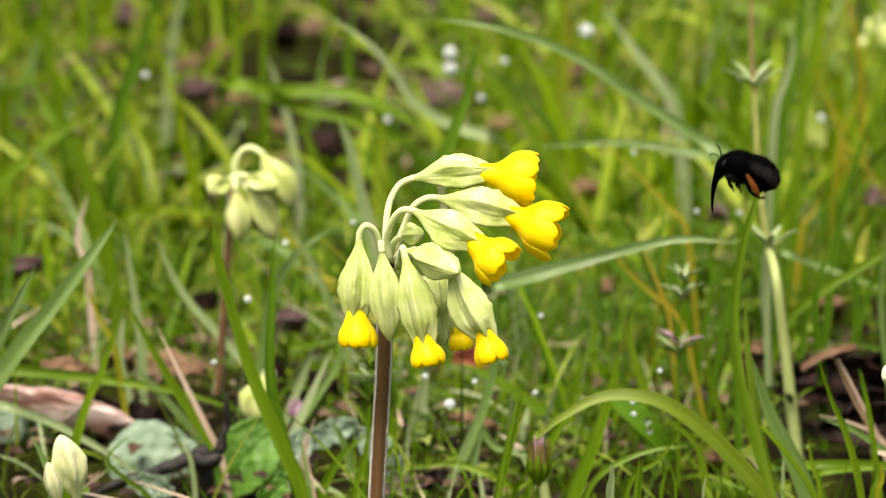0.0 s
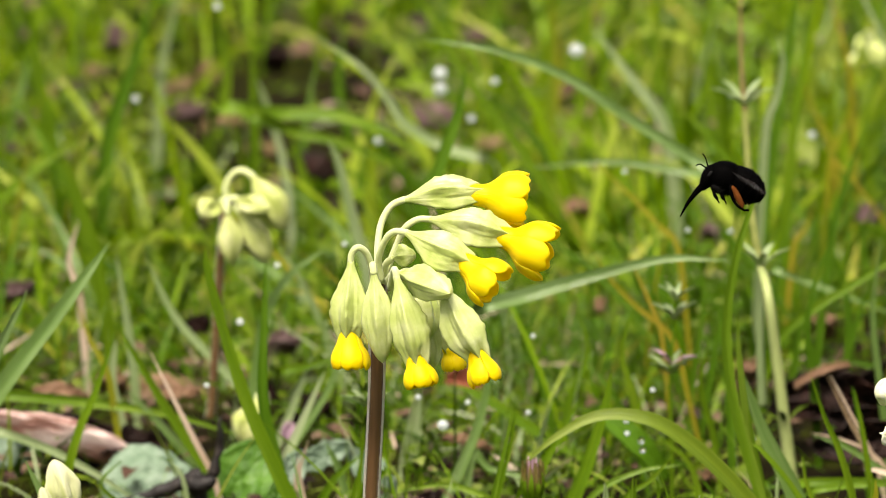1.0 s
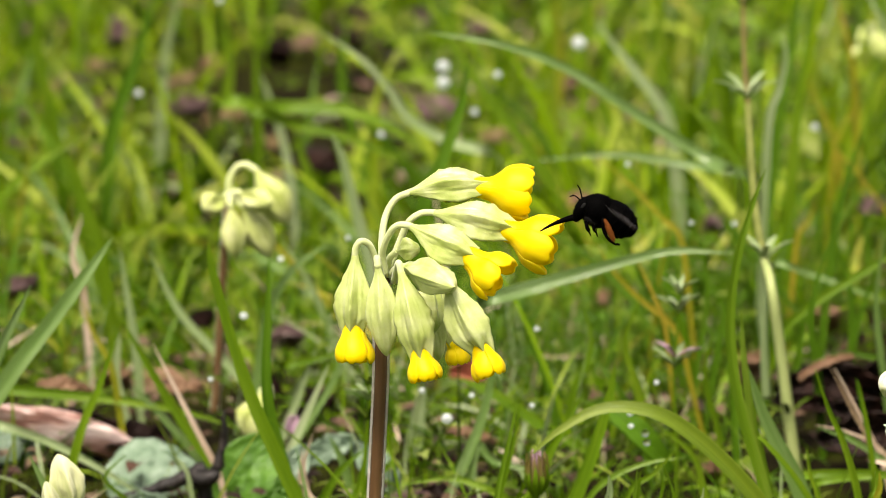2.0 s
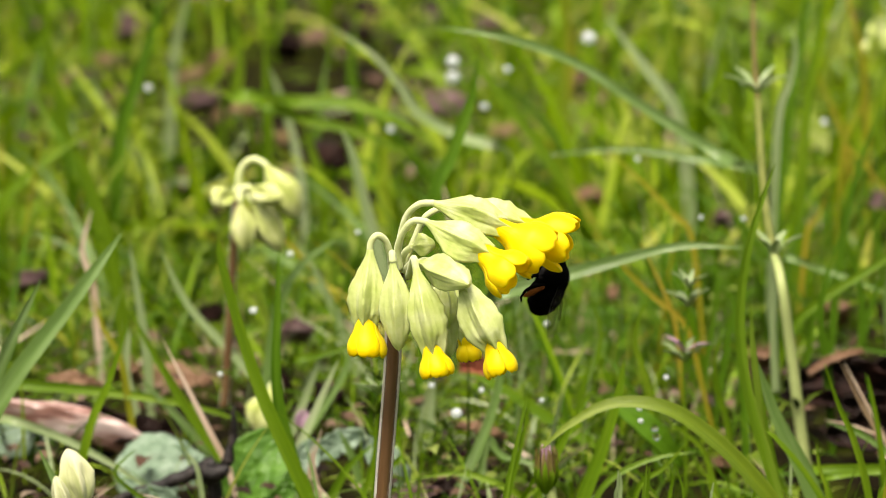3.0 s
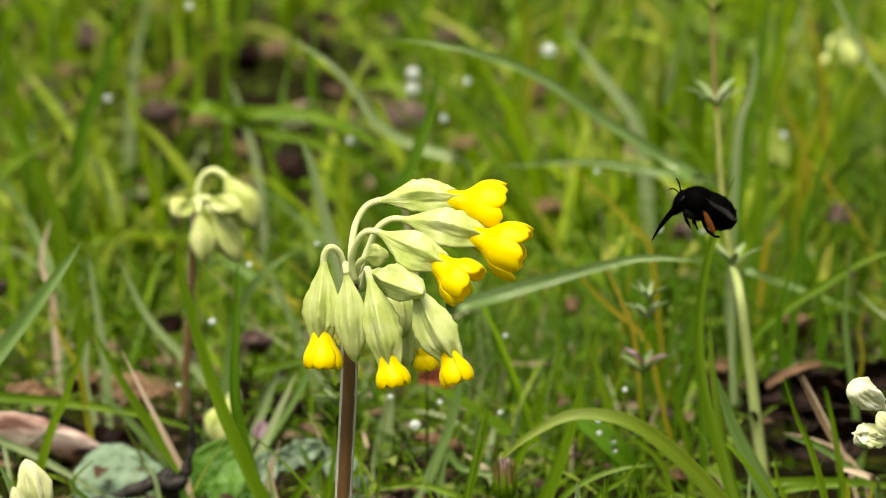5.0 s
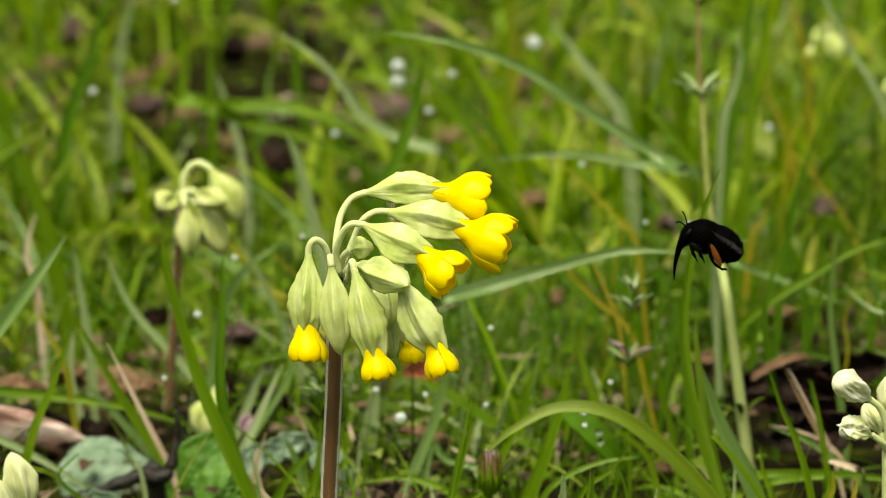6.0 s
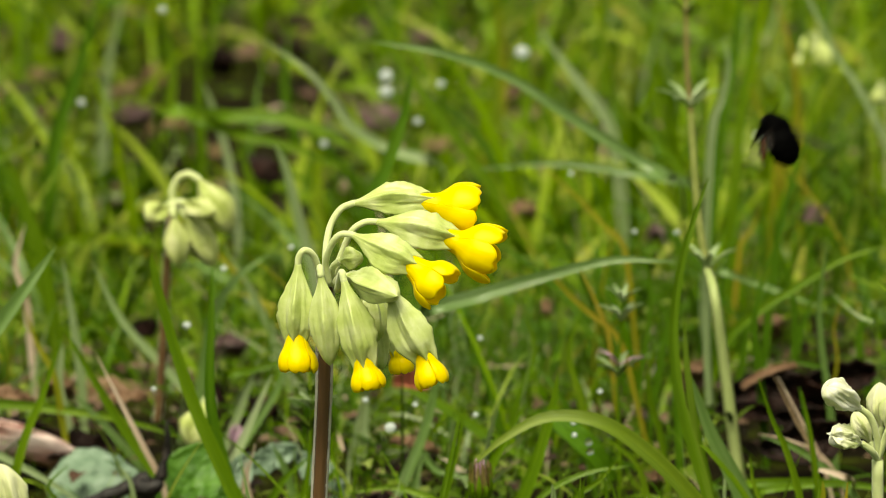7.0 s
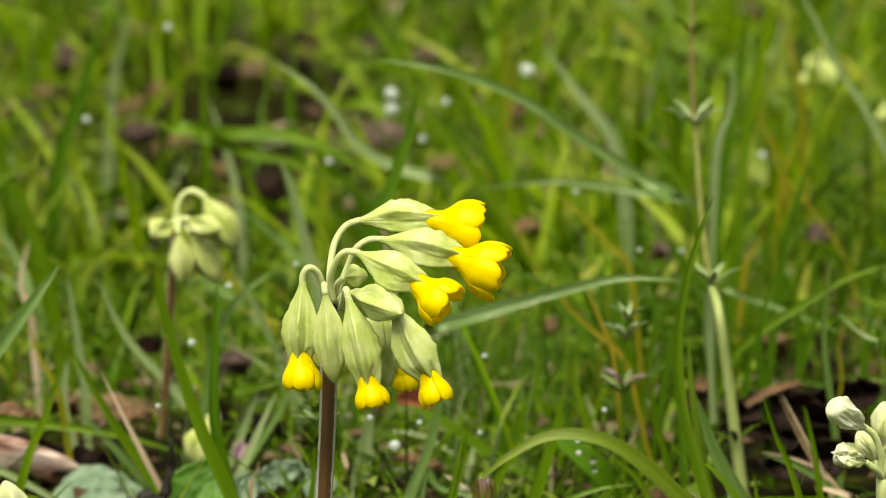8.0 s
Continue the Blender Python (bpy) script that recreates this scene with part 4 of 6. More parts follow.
GRASSES = (
    ("turf", M_TURF, "short dense wet green turf round the flowers", (
        (1800, 0.929, 1.045, 0.0072, 0.0287, 0.00045, 0.00125, 16),
        (1900, 1.045, 1.264, 0.0129, 0.0516, 0.00077, 0.00224, 11),
        (4200, 0.918, 1.700, 0.0086, 0.0344, 0.00026, 0.00077, 15, 0.8, 5),
        (13000, 0.912, 1.348, 0.0035, 0.0139, 0.00026, 0.00078, 18, 0.5, 3),
        (240, 0.890, 1.009, 0.0275, 0.0568, 0.00046, 0.00119, 20, 0.6, 8),
        (350, 0.985, 1.700, 0.0429, 0.0943, 0.00069, 0.00171, 17, 0.5, 8),
        (500, 0.98, 1.3, 0.015, 0.045, 0.0006, 0.0018, 53, 0.9, 6, 1.0, 0.0, False, (-1.0, 0.3)))),
    ("meadow_grass", M_GRASS, "tall green meadow grass leaning every way", (
        (1700, 1.264, 1.900, 0.0349, 0.0998, 0.00200, 0.00499, 12, 0.9, 8),
        (1700, 1.900, 2.800, 0.0500, 0.1400, 0.00350, 0.00800, 13, 0.9, 8),
        (2200, 1.3, 2.0, 0.025, 0.07, 0.0008, 0.0022, 51, 1.0, 6),
        (3500, 1.9, 2.9, 0.04, 0.1, 0.0014, 0.0035, 52, 1.0, 6),
        (2500, 2.800, 5.000, 0.0800, 0.2000, 0.00500, 0.01100, 14, 0.9, 5),
        (300, 1.540, 2.500, 0.0500, 0.1100, 0.00300, 0.00600, 28, 0.9, 8, 1.0, 0.0, False, (-1.0, -0.35)),
        (300, 1.700, 2.600, 0.0500, 0.1200, 0.00300, 0.00600, 29, 0.9, 8, 1.0, 0.0, False, (0.5, 1.0)))),
    ("pale_grass", M_BLADE_PALE, "pale greyish green grass blades among the turf", (
        (200, 0.929, 1.120, 0.0132, 0.0353, 0.00071, 0.00177, 21, 0.7, 6, 1.0, 0.0, False, (-0.9, 0.15)),
        (260, 0.905, 1.150, 0.0120, 0.0380, 0.00030, 0.00080, 57, 0.9, 6),
        (160, 1.3, 2.2, 0.03, 0.08, 0.0012, 0.003, 54, 0.9, 8))),
    ("dark_grass", M_BLADE_DARK, "deep green upright grass blades among the turf", (
        (600, 0.957, 1.200, 0.0174, 0.0478, 0.00052, 0.00122, 22, 0.6, 6, 1.0, 0.0, False, (0.1, 1.0)),
        (300, 1.1, 1.5, 0.02, 0.06, 0.0008, 0.002, 55, 0.8, 6),
        (380, 1.05, 1.5, 0.03, 0.07, 0.001, 0.0026, 59, 0.7, 6, 1.0, 0.0, False, (0.35, 1.0)))),
    ("yellow_grass", M_BLADE_YELLOW, "thin yellowing grass stems among the green", (
        (170, 1.045, 1.900, 0.0279, 0.0745, 0.00075, 0.00186, 24, 0.7, 6),)),
    ("straw_grass", M_STRAW, "dry straw coloured grass stems among the green", (
        (150, 0.985, 1.800, 0.0174, 0.0523, 0.00052, 0.00157, 25, 0.6, 6),
        (150, 0.905, 1.150, 0.0080, 0.0280, 0.00030, 0.00080, 58, 0.5, 5, 1.0, 0.003, True))),
    ("glossy_grass", M_BLADE_DULL, "bluish green glossy grass blades among the green", (
        (160, 1.160, 1.900, 0.0390, 0.0877, 0.00136, 0.00292, 23, 0.8, 8),)),
    ("broad_grass", M_BLADE_LIGHT, "broad fresh green blades of tall grass farther back", (
        (260, 1.32, 1.9, 0.05, 0.1, 0.002, 0.0042, 56, 0.7, 8, 1.0, 0.0, False, (0.42, 1.0)),)),
    ("fresh_grass", M_BLADE, "fresh green grass blades close to the flowers", (
        (230, 0.885, 0.940, 0.0250, 0.0500, 0.00047, 0.00094, 26, 0.5, 8, 1.0, 0.0, False, (0.1, 1.0)),
        (70, 0.885, 0.940, 0.0282, 0.0489, 0.00047, 0.00094, 27, 0.5, 8, 1.0, 0.0, False, (-0.8, 0.1)))),
)
for name_of, material, label, bands in GRASSES:
    stuff(name_of, joined(*[meadow_grass(*band[:8], material, *band[8:]) for band in bands]), label, "grass")


stuff("dry_stems", joined(
    meadow_grass(500, 0.918, 1.700, 0.0086, 0.0301, 0.00034, 0.00103, 41, M_DRY, 0.2, 5, 1.0, 0.004, True),
    meadow_grass(260, 0.929, 1.900, 0.0174, 0.0436, 0.00035, 0.00096, 42, M_DRY, 0.4, 6),
), "dry brown grass stems lying on the soil", "dry grass")


def outer_grass(count, seed):
    """Grass all round the flowers, thinner and simpler with distance."""
    rnd = random.Random(seed)
    verts, faces, uvs = [], [], []
    for _ in range(count):
        r, a = 6.0 * rnd.random() ** 1.15, rnd.uniform(0, 2 * math.pi)
        x, y = r * math.cos(a), 0.8 + r * math.sin(a)
        if math.hypot(x, y) < 0.16 or (0.9 < y < 5.0 and abs(x) < half_width(y)):
            continue
        near = abs(x) < half_width(max(y, 0.0)) + 0.02 and 0 < y <= 0.9
        h = rnd.uniform(0.006, 0.016) if near else rnd.uniform(0.04, 0.11)
        w = rnd.uniform(0.001, 0.0024) * (1 + 1.3 * r)
        az, lean = rnd.uniform(0, 2 * math.pi), rnd.uniform(0.1, 0.9)
        d = Vector((math.cos(az), math.sin(az), 0))
        across = Vector((-d.y, d.x, 0)) * w
        p, ang, o = Vector((x, y, ground_z(x, y) - 0.003)), lean * 0.4, len(verts)
        for i in range(4):
            u = i / 3
            if i < 3:
                verts += [p - across * (1 - u * 0.5), p + across * (1 - u * 0.5)]
                uvs += [(x - w, u * h), (x + w, u * h)]
            else:
                verts.append(p.copy())
                uvs.append((x, h))
            p = p + (d * math.sin(ang) + Vector((0, 0, math.cos(ang)))) * h / 3
            ang += lean * 0.35
        faces += [(o, o + 1, o + 3, o + 2), (o + 2, o + 3, o + 5, o + 4), (o + 4, o + 5, o + 6)]
    return verts, faces, M_GRASS, uvs


stuff("outer_grass", outer_grass(150000, 19), "thick green meadow grass all around", "grass")


def leaflet(p, d, length, width, up):
    """A small pointed oval leaf in eight faces."""
    d, up = Vector(d).normalized(), Vector(up).normalized()
    a = d.cross(up).normalized()
    verts = [Vector(p)]
    for u, w in ((0.25, 0.75), (0.55, 1.0), (0.82, 0.6)):
        c = Vector(p) + d * length * u + up * length * 0.18 * math.sin(u * math.pi)
        verts += [c - a * width * w / 2 + up * width * 0.12, c, c + a * width * w / 2 + up * width * 0.12]
    verts.append(Vector(p) + d * length - up * length * 0.06)
    faces = [(0, 2, 1), (0, 3, 2), (1, 2, 5, 4), (2, 3, 6, 5), (4, 5, 8, 7), (5, 6, 9, 8), (7, 8, 10), (8, 9, 10)]
    return verts, faces


def scatter_leaves(count, y0, y1, size0, size1, seed, material, height, flat):
    rnd = random.Random(seed)
    verts, faces = [], []
    for _ in range(count):
        y = rnd.uniform(y0, y1)
        x = rnd.uniform(-1, 1) * half_width(y)
        if noise.noise(Vector((x * 8, y * 6, seed))) < -0.15:
            continue
        if material == M_HERB and any(math.hypot(x - cx, (y - cy) * 0.4) < cr and rnd.random() < 0.85 for cx, cy, cr, bare in CLEARINGS):
            continue
        az = rnd.uniform(0, 2 * math.pi)
        d = (math.cos(az), math.sin(az), rnd.uniform(-0.2, 0.7) * (1 - flat))
        up = (rnd.uniform(-0.4, 0.4), rnd.uniform(-0.5, 0.2), 1)
        ln = rnd.uniform(size0, size1)
        v, f = leaflet((x, y, ground_z(x, y) + rnd.random() ** 2 * height + 0.001), d, ln, ln * rnd.uniform(0.35, 0.65), up)
        o = len(verts)
        verts += v
        faces += [tuple(i + o for i in q) for q in f]
    return verts, faces, material


stuff("low_herbs", joined(scatter_leaves(6500, 0.93, 2.4, 0.002, 0.007, 31, M_HERB, 0.022, 0.3), scatter_leaves(1400, 1.3, 2.4, 0.006, 0.016, 34, M_HERB, 0.045, 0.2), scatter_leaves(900, 2.2, 4.0, 0.01, 0.025, 32, M_HERB, 0.05, 0.3)),
      "small low green leaves and moss between the grass", "undergrowth")
stuff("leaf_litter", joined(scatter_leaves(1500, 0.92, 1.5, 0.002, 0.007, 33, M_LITTER, 0.003, 0.9), scatter_leaves(1200, 1.4, 2.6, 0.006, 0.018, 35, M_LITTER, 0.04, 0.5)), "fallen brown leaves and bits lying under the grass", "leaf litter")

# ---- single blades that stand out ----
BLADES = [
    # points from the root to the tip, width, material, label
    ([(-0.0992, 0.9120, 0.0252), (-0.0919, 0.9120, 0.0384), (-0.0810, 0.9120, 0.0528), (-0.0739, 0.9120, 0.0624), (-0.0689, 0.9120, 0.0692)], 0.0041, M_BLADE_DULL, "broad bluish green glossy grass blade leaning over"),
    ([(-0.0966, 0.9120, 0.0348), (-0.0917, 0.9120, 0.0474), (-0.0858, 0.9120, 0.0594)], 0.0034, M_BLADE_DULL, "long bluish green glossy grass blade leaning over"),
    ([(-0.0807, 0.9401, 0.0131), (-0.0779, 0.9401, 0.0230), (-0.0741, 0.9401, 0.0318), (-0.0701, 0.9401, 0.0441)], 0.0024, M_BLADE, "narrow fresh green grass blade leaning over"),
    ([(-0.0489, 0.9738, 0.0005), (-0.0551, 0.9738, 0.0096), (-0.0630, 0.9738, 0.0225), (-0.0722, 0.9738, 0.0391)], 0.0025, M_BLADE, "narrow fresh green grass blade leaning over"),
    ([(-0.0422, 1.0450, 0.0001), (-0.0515, 1.0450, 0.0111), (-0.0634, 1.0450, 0.0248), (-0.0702, 1.0450, 0.0392)], 0.0022, M_BLADE_PALE, "long pale greyish green grass blade leaning over"),
    ([(-0.0725, 1.0450, -0.0082), (-0.0736, 1.0450, 0.0138), (-0.0772, 1.0450, 0.0399)], 0.0024, M_BLADE_PALE, "long pale greyish green grass blade leaning over"),
    ([(-0.0811, 1.0825, 0.0052), (-0.0830, 1.0825, 0.0195), (-0.0855, 1.0825, 0.0364), (-0.0901, 1.0825, 0.0505)], 0.0042, M_BLADE, "broad fresh green grass blade leaning over"),
    ([(-0.0309, 0.9066, 0.0144), (-0.0338, 0.9066, 0.0211), (-0.0401, 0.9066, 0.0361), (-0.0446, 0.9066, 0.0504), (-0.0482, 0.9066, 0.0647), (-0.0488, 0.9066, 0.0694)], 0.0032, M_BLADE, "broad fresh green grass blade leaning over"),
    ([(-0.0317, 0.9120, 0.0130), (-0.0352, 0.9120, 0.0252), (-0.0374, 0.9120, 0.0372), (-0.0369, 0.9120, 0.0540), (-0.0366, 0.9120, 0.0653)], 0.0029, M_BLADE_DARK, "long deep green grass blade leaning over"),
    ([(-0.0506, 0.9626, 0.0072), (-0.0540, 0.9626, 0.0142), (-0.0589, 0.9626, 0.0243), (-0.0643, 0.9626, 0.0356)], 0.0015, M_STRAW, "narrow dry straw coloured grass blade leaning over"),
    ([(-0.0711, 1.0150, -0.0048), (-0.0762, 1.0150, 0.0141), (-0.0753, 1.0150, 0.0261)], 0.0026, M_BLADE_PALE, "long pale greyish green grass blade standing upright"),
    ([(-0.0507, 0.9970, -0.0068), (-0.0621, 0.9970, 0.0078), (-0.0716, 0.9970, 0.0183)], 0.0020, M_BLADE_DULL, "narrow bluish green glossy grass blade leaning over"),
    ([(0.0625, 0.8550, 0.0246), (0.0581, 0.8550, 0.0315), (0.0491, 0.8550, 0.0405), (0.0403, 0.8550, 0.0460), (0.0304, 0.8550, 0.0468), (0.0221, 0.8550, 0.0426), (0.0166, 0.8550, 0.0377)], 0.0034, M_BLADE_OLIVE, "long yellowish green grass blade bent across the meadow"),
    ([(0.0659, 0.8850, 0.0154), (0.0635, 0.8850, 0.0249), (0.0587, 0.8850, 0.0413), (0.0569, 0.8850, 0.0564), (0.0583, 0.8850, 0.0704), (0.0610, 0.8850, 0.0807), (0.0637, 0.8850, 0.0885)], 0.0025, M_BLADE_LIGHT, "broad fresh green grass blade standing upright"),
    ([(0.0651, 0.8904, 0.0140), (0.0644, 0.8904, 0.0235), (0.0619, 0.8904, 0.0353), (0.0601, 0.8904, 0.0483), (0.0594, 0.8904, 0.0588)], 0.0026, M_BLADE_LIGHT, "long fresh green grass blade leaning over"),
    ([(0.0752, 0.9012, 0.0111), (0.0716, 0.9012, 0.0206), (0.0656, 0.9012, 0.0326), (0.0614, 0.9012, 0.0445)], 0.0044, M_BLADE_DULL, "broad bluish green glossy grass blade leaning over"),
    ([(0.0740, 0.8730, 0.0198), (0.0694, 0.8730, 0.0280), (0.0636, 0.8730, 0.0350), (0.0614, 0.8730, 0.0366)], 0.0016, M_BLADE, "slender fresh green grass blade leaning over"),
    ([(0.0709, 1.0800, 0.0495), (0.0626, 1.0800, 0.0551), (0.0433, 1.0800, 0.0676), (0.0295, 1.0800, 0.0767), (0.0159, 1.0800, 0.0822), (0.0061, 1.0800, 0.0843), (-0.0046, 1.0800, 0.0857)], 0.0027, M_BLADE_DULL, "long bluish green glossy grass blade bent across the meadow"),
    ([(0.0817, 1.1760, 0.0313), (0.0622, 1.1760, 0.0356), (0.0443, 1.1760, 0.0380), (0.0240, 1.1760, 0.0365)], 0.0025, M_BLADE_DULL, "long bluish green glossy grass blade bent across the meadow"),
    ([(0.0057, 0.9570, 0.0447), (0.0190, 0.9570, 0.0491), (0.0325, 0.9570, 0.0531), (0.0484, 0.9570, 0.0569), (0.0618, 0.9570, 0.0564)], 0.0033, M_BLADE_DULL, "long bluish green glossy grass blade bent across the meadow"),
    ([(0.0142, 1.2257, 0.0278), (0.0009, 1.2257, 0.0327), (-0.0098, 1.2257, 0.0389), (-0.0146, 1.2257, 0.0457), (-0.0223, 1.2257, 0.0551), (-0.0347, 1.2257, 0.0636)], 0.0030, M_BLADE_PALE, "long pale greyish green grass blade bent across the meadow"),
    ([(-0.0192, 1.1200, 0.0201), (-0.0227, 1.1200, 0.0332), (-0.0262, 1.1200, 0.0477), (-0.0288, 1.1200, 0.0535)], 0.0032, M_BLADE_PALE, "long pale greyish green grass blade leaning over"),
    ([(0.1429, 1.2257, 0.0219), (0.1302, 1.2257, 0.0480), (0.1235, 1.2257, 0.0582), (0.1146, 1.2257, 0.0755), (0.1106, 1.2257, 0.0832)], 0.0021, M_BLADE_PALE, "narrow pale greyish green grass blade leaning over"),
    ([(-0.0053, 1.0600, 0.0478), (-0.0012, 1.0600, 0.0574), (0.0022, 1.0600, 0.0670), (0.0042, 1.0600, 0.0738), (0.0055, 1.0600, 0.0833)], 0.0034, M_BLADE_DARK, "broad deep green grass blade leaning over"),
    ([(-0.0556, 1.2900, 0.0081), (-0.0547, 1.2900, 0.0248), (-0.0553, 1.2900, 0.0530)], 0.0045, M_BLADE, "broad fresh green grass blade standing upright"),
    ([(-0.0641, 1.2514, 0.0389), (-0.0451, 1.2514, 0.0380), (-0.0292, 1.2514, 0.0373), (-0.0149, 1.2514, 0.0316), (-0.0038, 1.2514, 0.0235)], 0.0043, M_BLADE, "broad fresh green grass blade bent across the meadow"),
    ([(-0.0562, 1.2514, 0.0373), (-0.0420, 1.2514, 0.0329), (-0.0276, 1.2514, 0.0292), (-0.0102, 1.2514, 0.0220)], 0.0037, M_BLADE, "long fresh green grass blade bent across the meadow"),
    ([(0.0330, 1.2900, 0.0047), (0.0213, 1.2900, 0.0224), (0.0087, 1.2900, 0.0390), (-0.0015, 1.2900, 0.0562), (-0.0080, 1.2900, 0.0685)], 0.0036, M_BLADE, "broad fresh green grass blade leaning over"),
    ([(0.0666, 1.2900, 0.0148), (0.0632, 1.2900, 0.0298), (0.0533, 1.2900, 0.0430), (0.0434, 1.2900, 0.0562)], 0.0040, M_BLADE_PALE, "broad pale greyish green grass blade leaning over"),
    ([(0.0461, 1.4823, 0.0211), (0.0470, 1.4823, 0.0324), (0.0488, 1.4823, 0.0419)], 0.0038, M_BLADE, "broad fresh green grass blade standing upright"),
    ([(0.0820, 1.2257, 0.0235), (0.0725, 1.2257, 0.0362), (0.0654, 1.2257, 0.0441)], 0.0026, M_BLADE, "long fresh green grass blade leaning over"),
    ([(0.0865, 1.2900, -0.0053), (0.0829, 1.2900, 0.0181), (0.0787, 1.2900, 0.0330), (0.0744, 1.2900, 0.0480)], 0.0036, M_BLADE, "broad fresh green grass blade leaning over"),
    ([(0.0914, 1.1760, -0.0162), (0.0909, 1.1760, 0.0161), (0.0927, 1.1760, 0.0481), (0.0980, 1.1760, 0.0842)], 0.0036, M_BLADE, "broad fresh green grass blade leaning over"),
    ([(0.0885, 1.2257, 0.0076), (0.0919, 1.2257, 0.0393), (0.0955, 1.2257, 0.0645), (0.0968, 1.2257, 0.0802)], 0.0035, M_BLADE_DARK, "broad deep green grass blade leaning over"),
    ([(0.1190, 1.2900, 0.0231), (0.1169, 1.2900, 0.0463), (0.1108, 1.2900, 0.0677)], 0.0025, M_BLADE_YELLOW, "broad yellowing green grass blade leaning over"),
    ([(0.1277, 1.2900, -0.0053), (0.1222, 1.2900, 0.0231), (0.1266, 1.2900, 0.0480)], 0.0033, M_BLADE, "broad fresh green grass blade standing upright"),
    ([(0.0935, 1.0825, 0.0251), (0.0960, 1.0825, 0.0420), (0.1025, 1.0825, 0.0644)], 0.0024, M_BLADE_DARK, "broad deep green grass blade leaning over"),
    ([(0.0598, 1.0450, 0.0138), (0.0616, 1.0450, 0.0303), (0.0581, 1.0450, 0.0467)], 0.0018, M_BLADE_DARK, "long deep green grass blade standing upright"),
    ([(0.0550, 1.0825, 0.0081), (0.0507, 1.0825, 0.0251), (0.0526, 1.0825, 0.0420)], 0.0021, M_BLADE_DARK, "long deep green grass blade standing upright"),
    ([(0.0651, 1.0450, 0.0193), (0.0689, 1.0450, 0.0358), (0.0674, 1.0450, 0.0467)], 0.0020, M_BLADE_DARK, "long deep green grass blade standing upright"),
    ([(0.0855, 1.0150, 0.0154), (0.0839, 1.0150, 0.0314), (0.0882, 1.0150, 0.0486)], 0.0023, M_BLADE_DARK, "long deep green grass blade standing upright"),
    ([(0.0960, 1.0450, 0.0138), (0.0957, 1.0450, 0.0276), (0.0921, 1.0450, 0.0413)], 0.0022, M_BLADE_DARK, "long deep green grass blade standing upright"),
    ([(0.0994, 0.9970, 0.0170), (0.0971, 0.9970, 0.0354), (0.0987, 0.9970, 0.0536)], 0.0019, M_BLADE_DULL, "long bluish green glossy grass blade standing upright"),
    ([(0.0575, 1.0825, 0.0336), (0.0526, 1.0825, 0.0395), (0.0449, 1.0825, 0.0476), (0.0366, 1.0825, 0.0553)], 0.0015, M_BLADE_YELLOW, "narrow yellowing green grass blade leaning over"),
    ([(0.0528, 1.0150, 0.0261), (0.0449, 1.0150, 0.0334), (0.0384, 1.0150, 0.0401), (0.0342, 1.0150, 0.0473)], 0.0014, M_BLADE_YELLOW, "narrow yellowing green grass blade leaning over"),
    ([(0.0502, 1.0150, 0.0274), (0.0469, 1.0150, 0.0361), (0.0420, 1.0150, 0.0462)], 0.0011, M_BLADE_YELLOW, "slender yellowing green grass blade leaning over"),
    ([(0.1194, 1.1760, 0.0176), (0.1101, 1.1760, 0.0313), (0.1025, 1.1760, 0.0404), (0.0979, 1.1760, 0.0511)], 0.0009, M_BLADE_YELLOW, "narrow yellowing green grass blade leaning over"),
    ([(0.1019, 1.1760, 0.0359), (0.1040, 1.1760, 0.0435), (0.1082, 1.1760, 0.0526)], 0.0009, M_BLADE_YELLOW, "narrow yellowing green grass blade leaning over"),
    ([(-0.0973, 1.2900, 0.0214), (-0.0930, 1.2900, 0.0364), (-0.0888, 1.2900, 0.0480), (-0.0828, 1.2900, 0.0677)], 0.0045, M_BLADE_DARK, "broad deep green grass blade leaning over"),
    ([(-0.1190, 1.3862, -0.0120), (-0.1229, 1.3862, 0.0112), (-0.1269, 1.3862, 0.0326), (-0.1276, 1.3862, 0.0503)], 0.0063, M_BLADE, "broad fresh green grass blade leaning over"),
    ([(-0.1256, 1.2257, 0.0139), (-0.1145, 1.2257, 0.0251), (-0.1003, 1.2257, 0.0346)], 0.0039, M_BLADE, "broad fresh green grass blade leaning over"),
    ([(-0.0991, 1.2257, 0.0076), (-0.1028, 1.2257, 0.0235), (-0.1095, 1.2257, 0.0362), (-0.1187, 1.2257, 0.0473)], 0.0045, M_BLADE, "broad fresh green grass blade leaning over"),
    ([(-0.0948, 1.4823, -0.0018), (-0.0926, 1.4823, 0.0192), (-0.0868, 1.4823, 0.0400)], 0.0041, M_BLADE_PALE, "broad pale greyish green grass blade leaning over"),
    ([(-0.0978, 1.3862, -0.0085), (-0.1081, 1.3862, 0.0112), (-0.1132, 1.3862, 0.0219)], 0.0035, M_BLADE_PALE, "broad pale greyish green grass blade leaning over"),
    ([(-0.0856, 1.4823, -0.0286), (-0.0760, 1.4823, -0.0075), (-0.0720, 1.4823, 0.0115), (-0.0747, 1.4823, 0.0362)], 0.0051, M_BLADE, "broad fresh green grass blade leaning over"),
    ([(-0.0450, 1.2900, 0.0081), (-0.0474, 1.2900, 0.0214), (-0.0513, 1.2900, 0.0347), (-0.0538, 1.2900, 0.0414)], 0.0027, M_BLADE_PALE, "long pale greyish green grass blade leaning over"),
    ([(-0.0392, 1.2900, 0.0081), (-0.0417, 1.2900, 0.0164), (-0.0441, 1.2900, 0.0265)], 0.0034, M_BLADE, "long fresh green grass blade standing upright"),
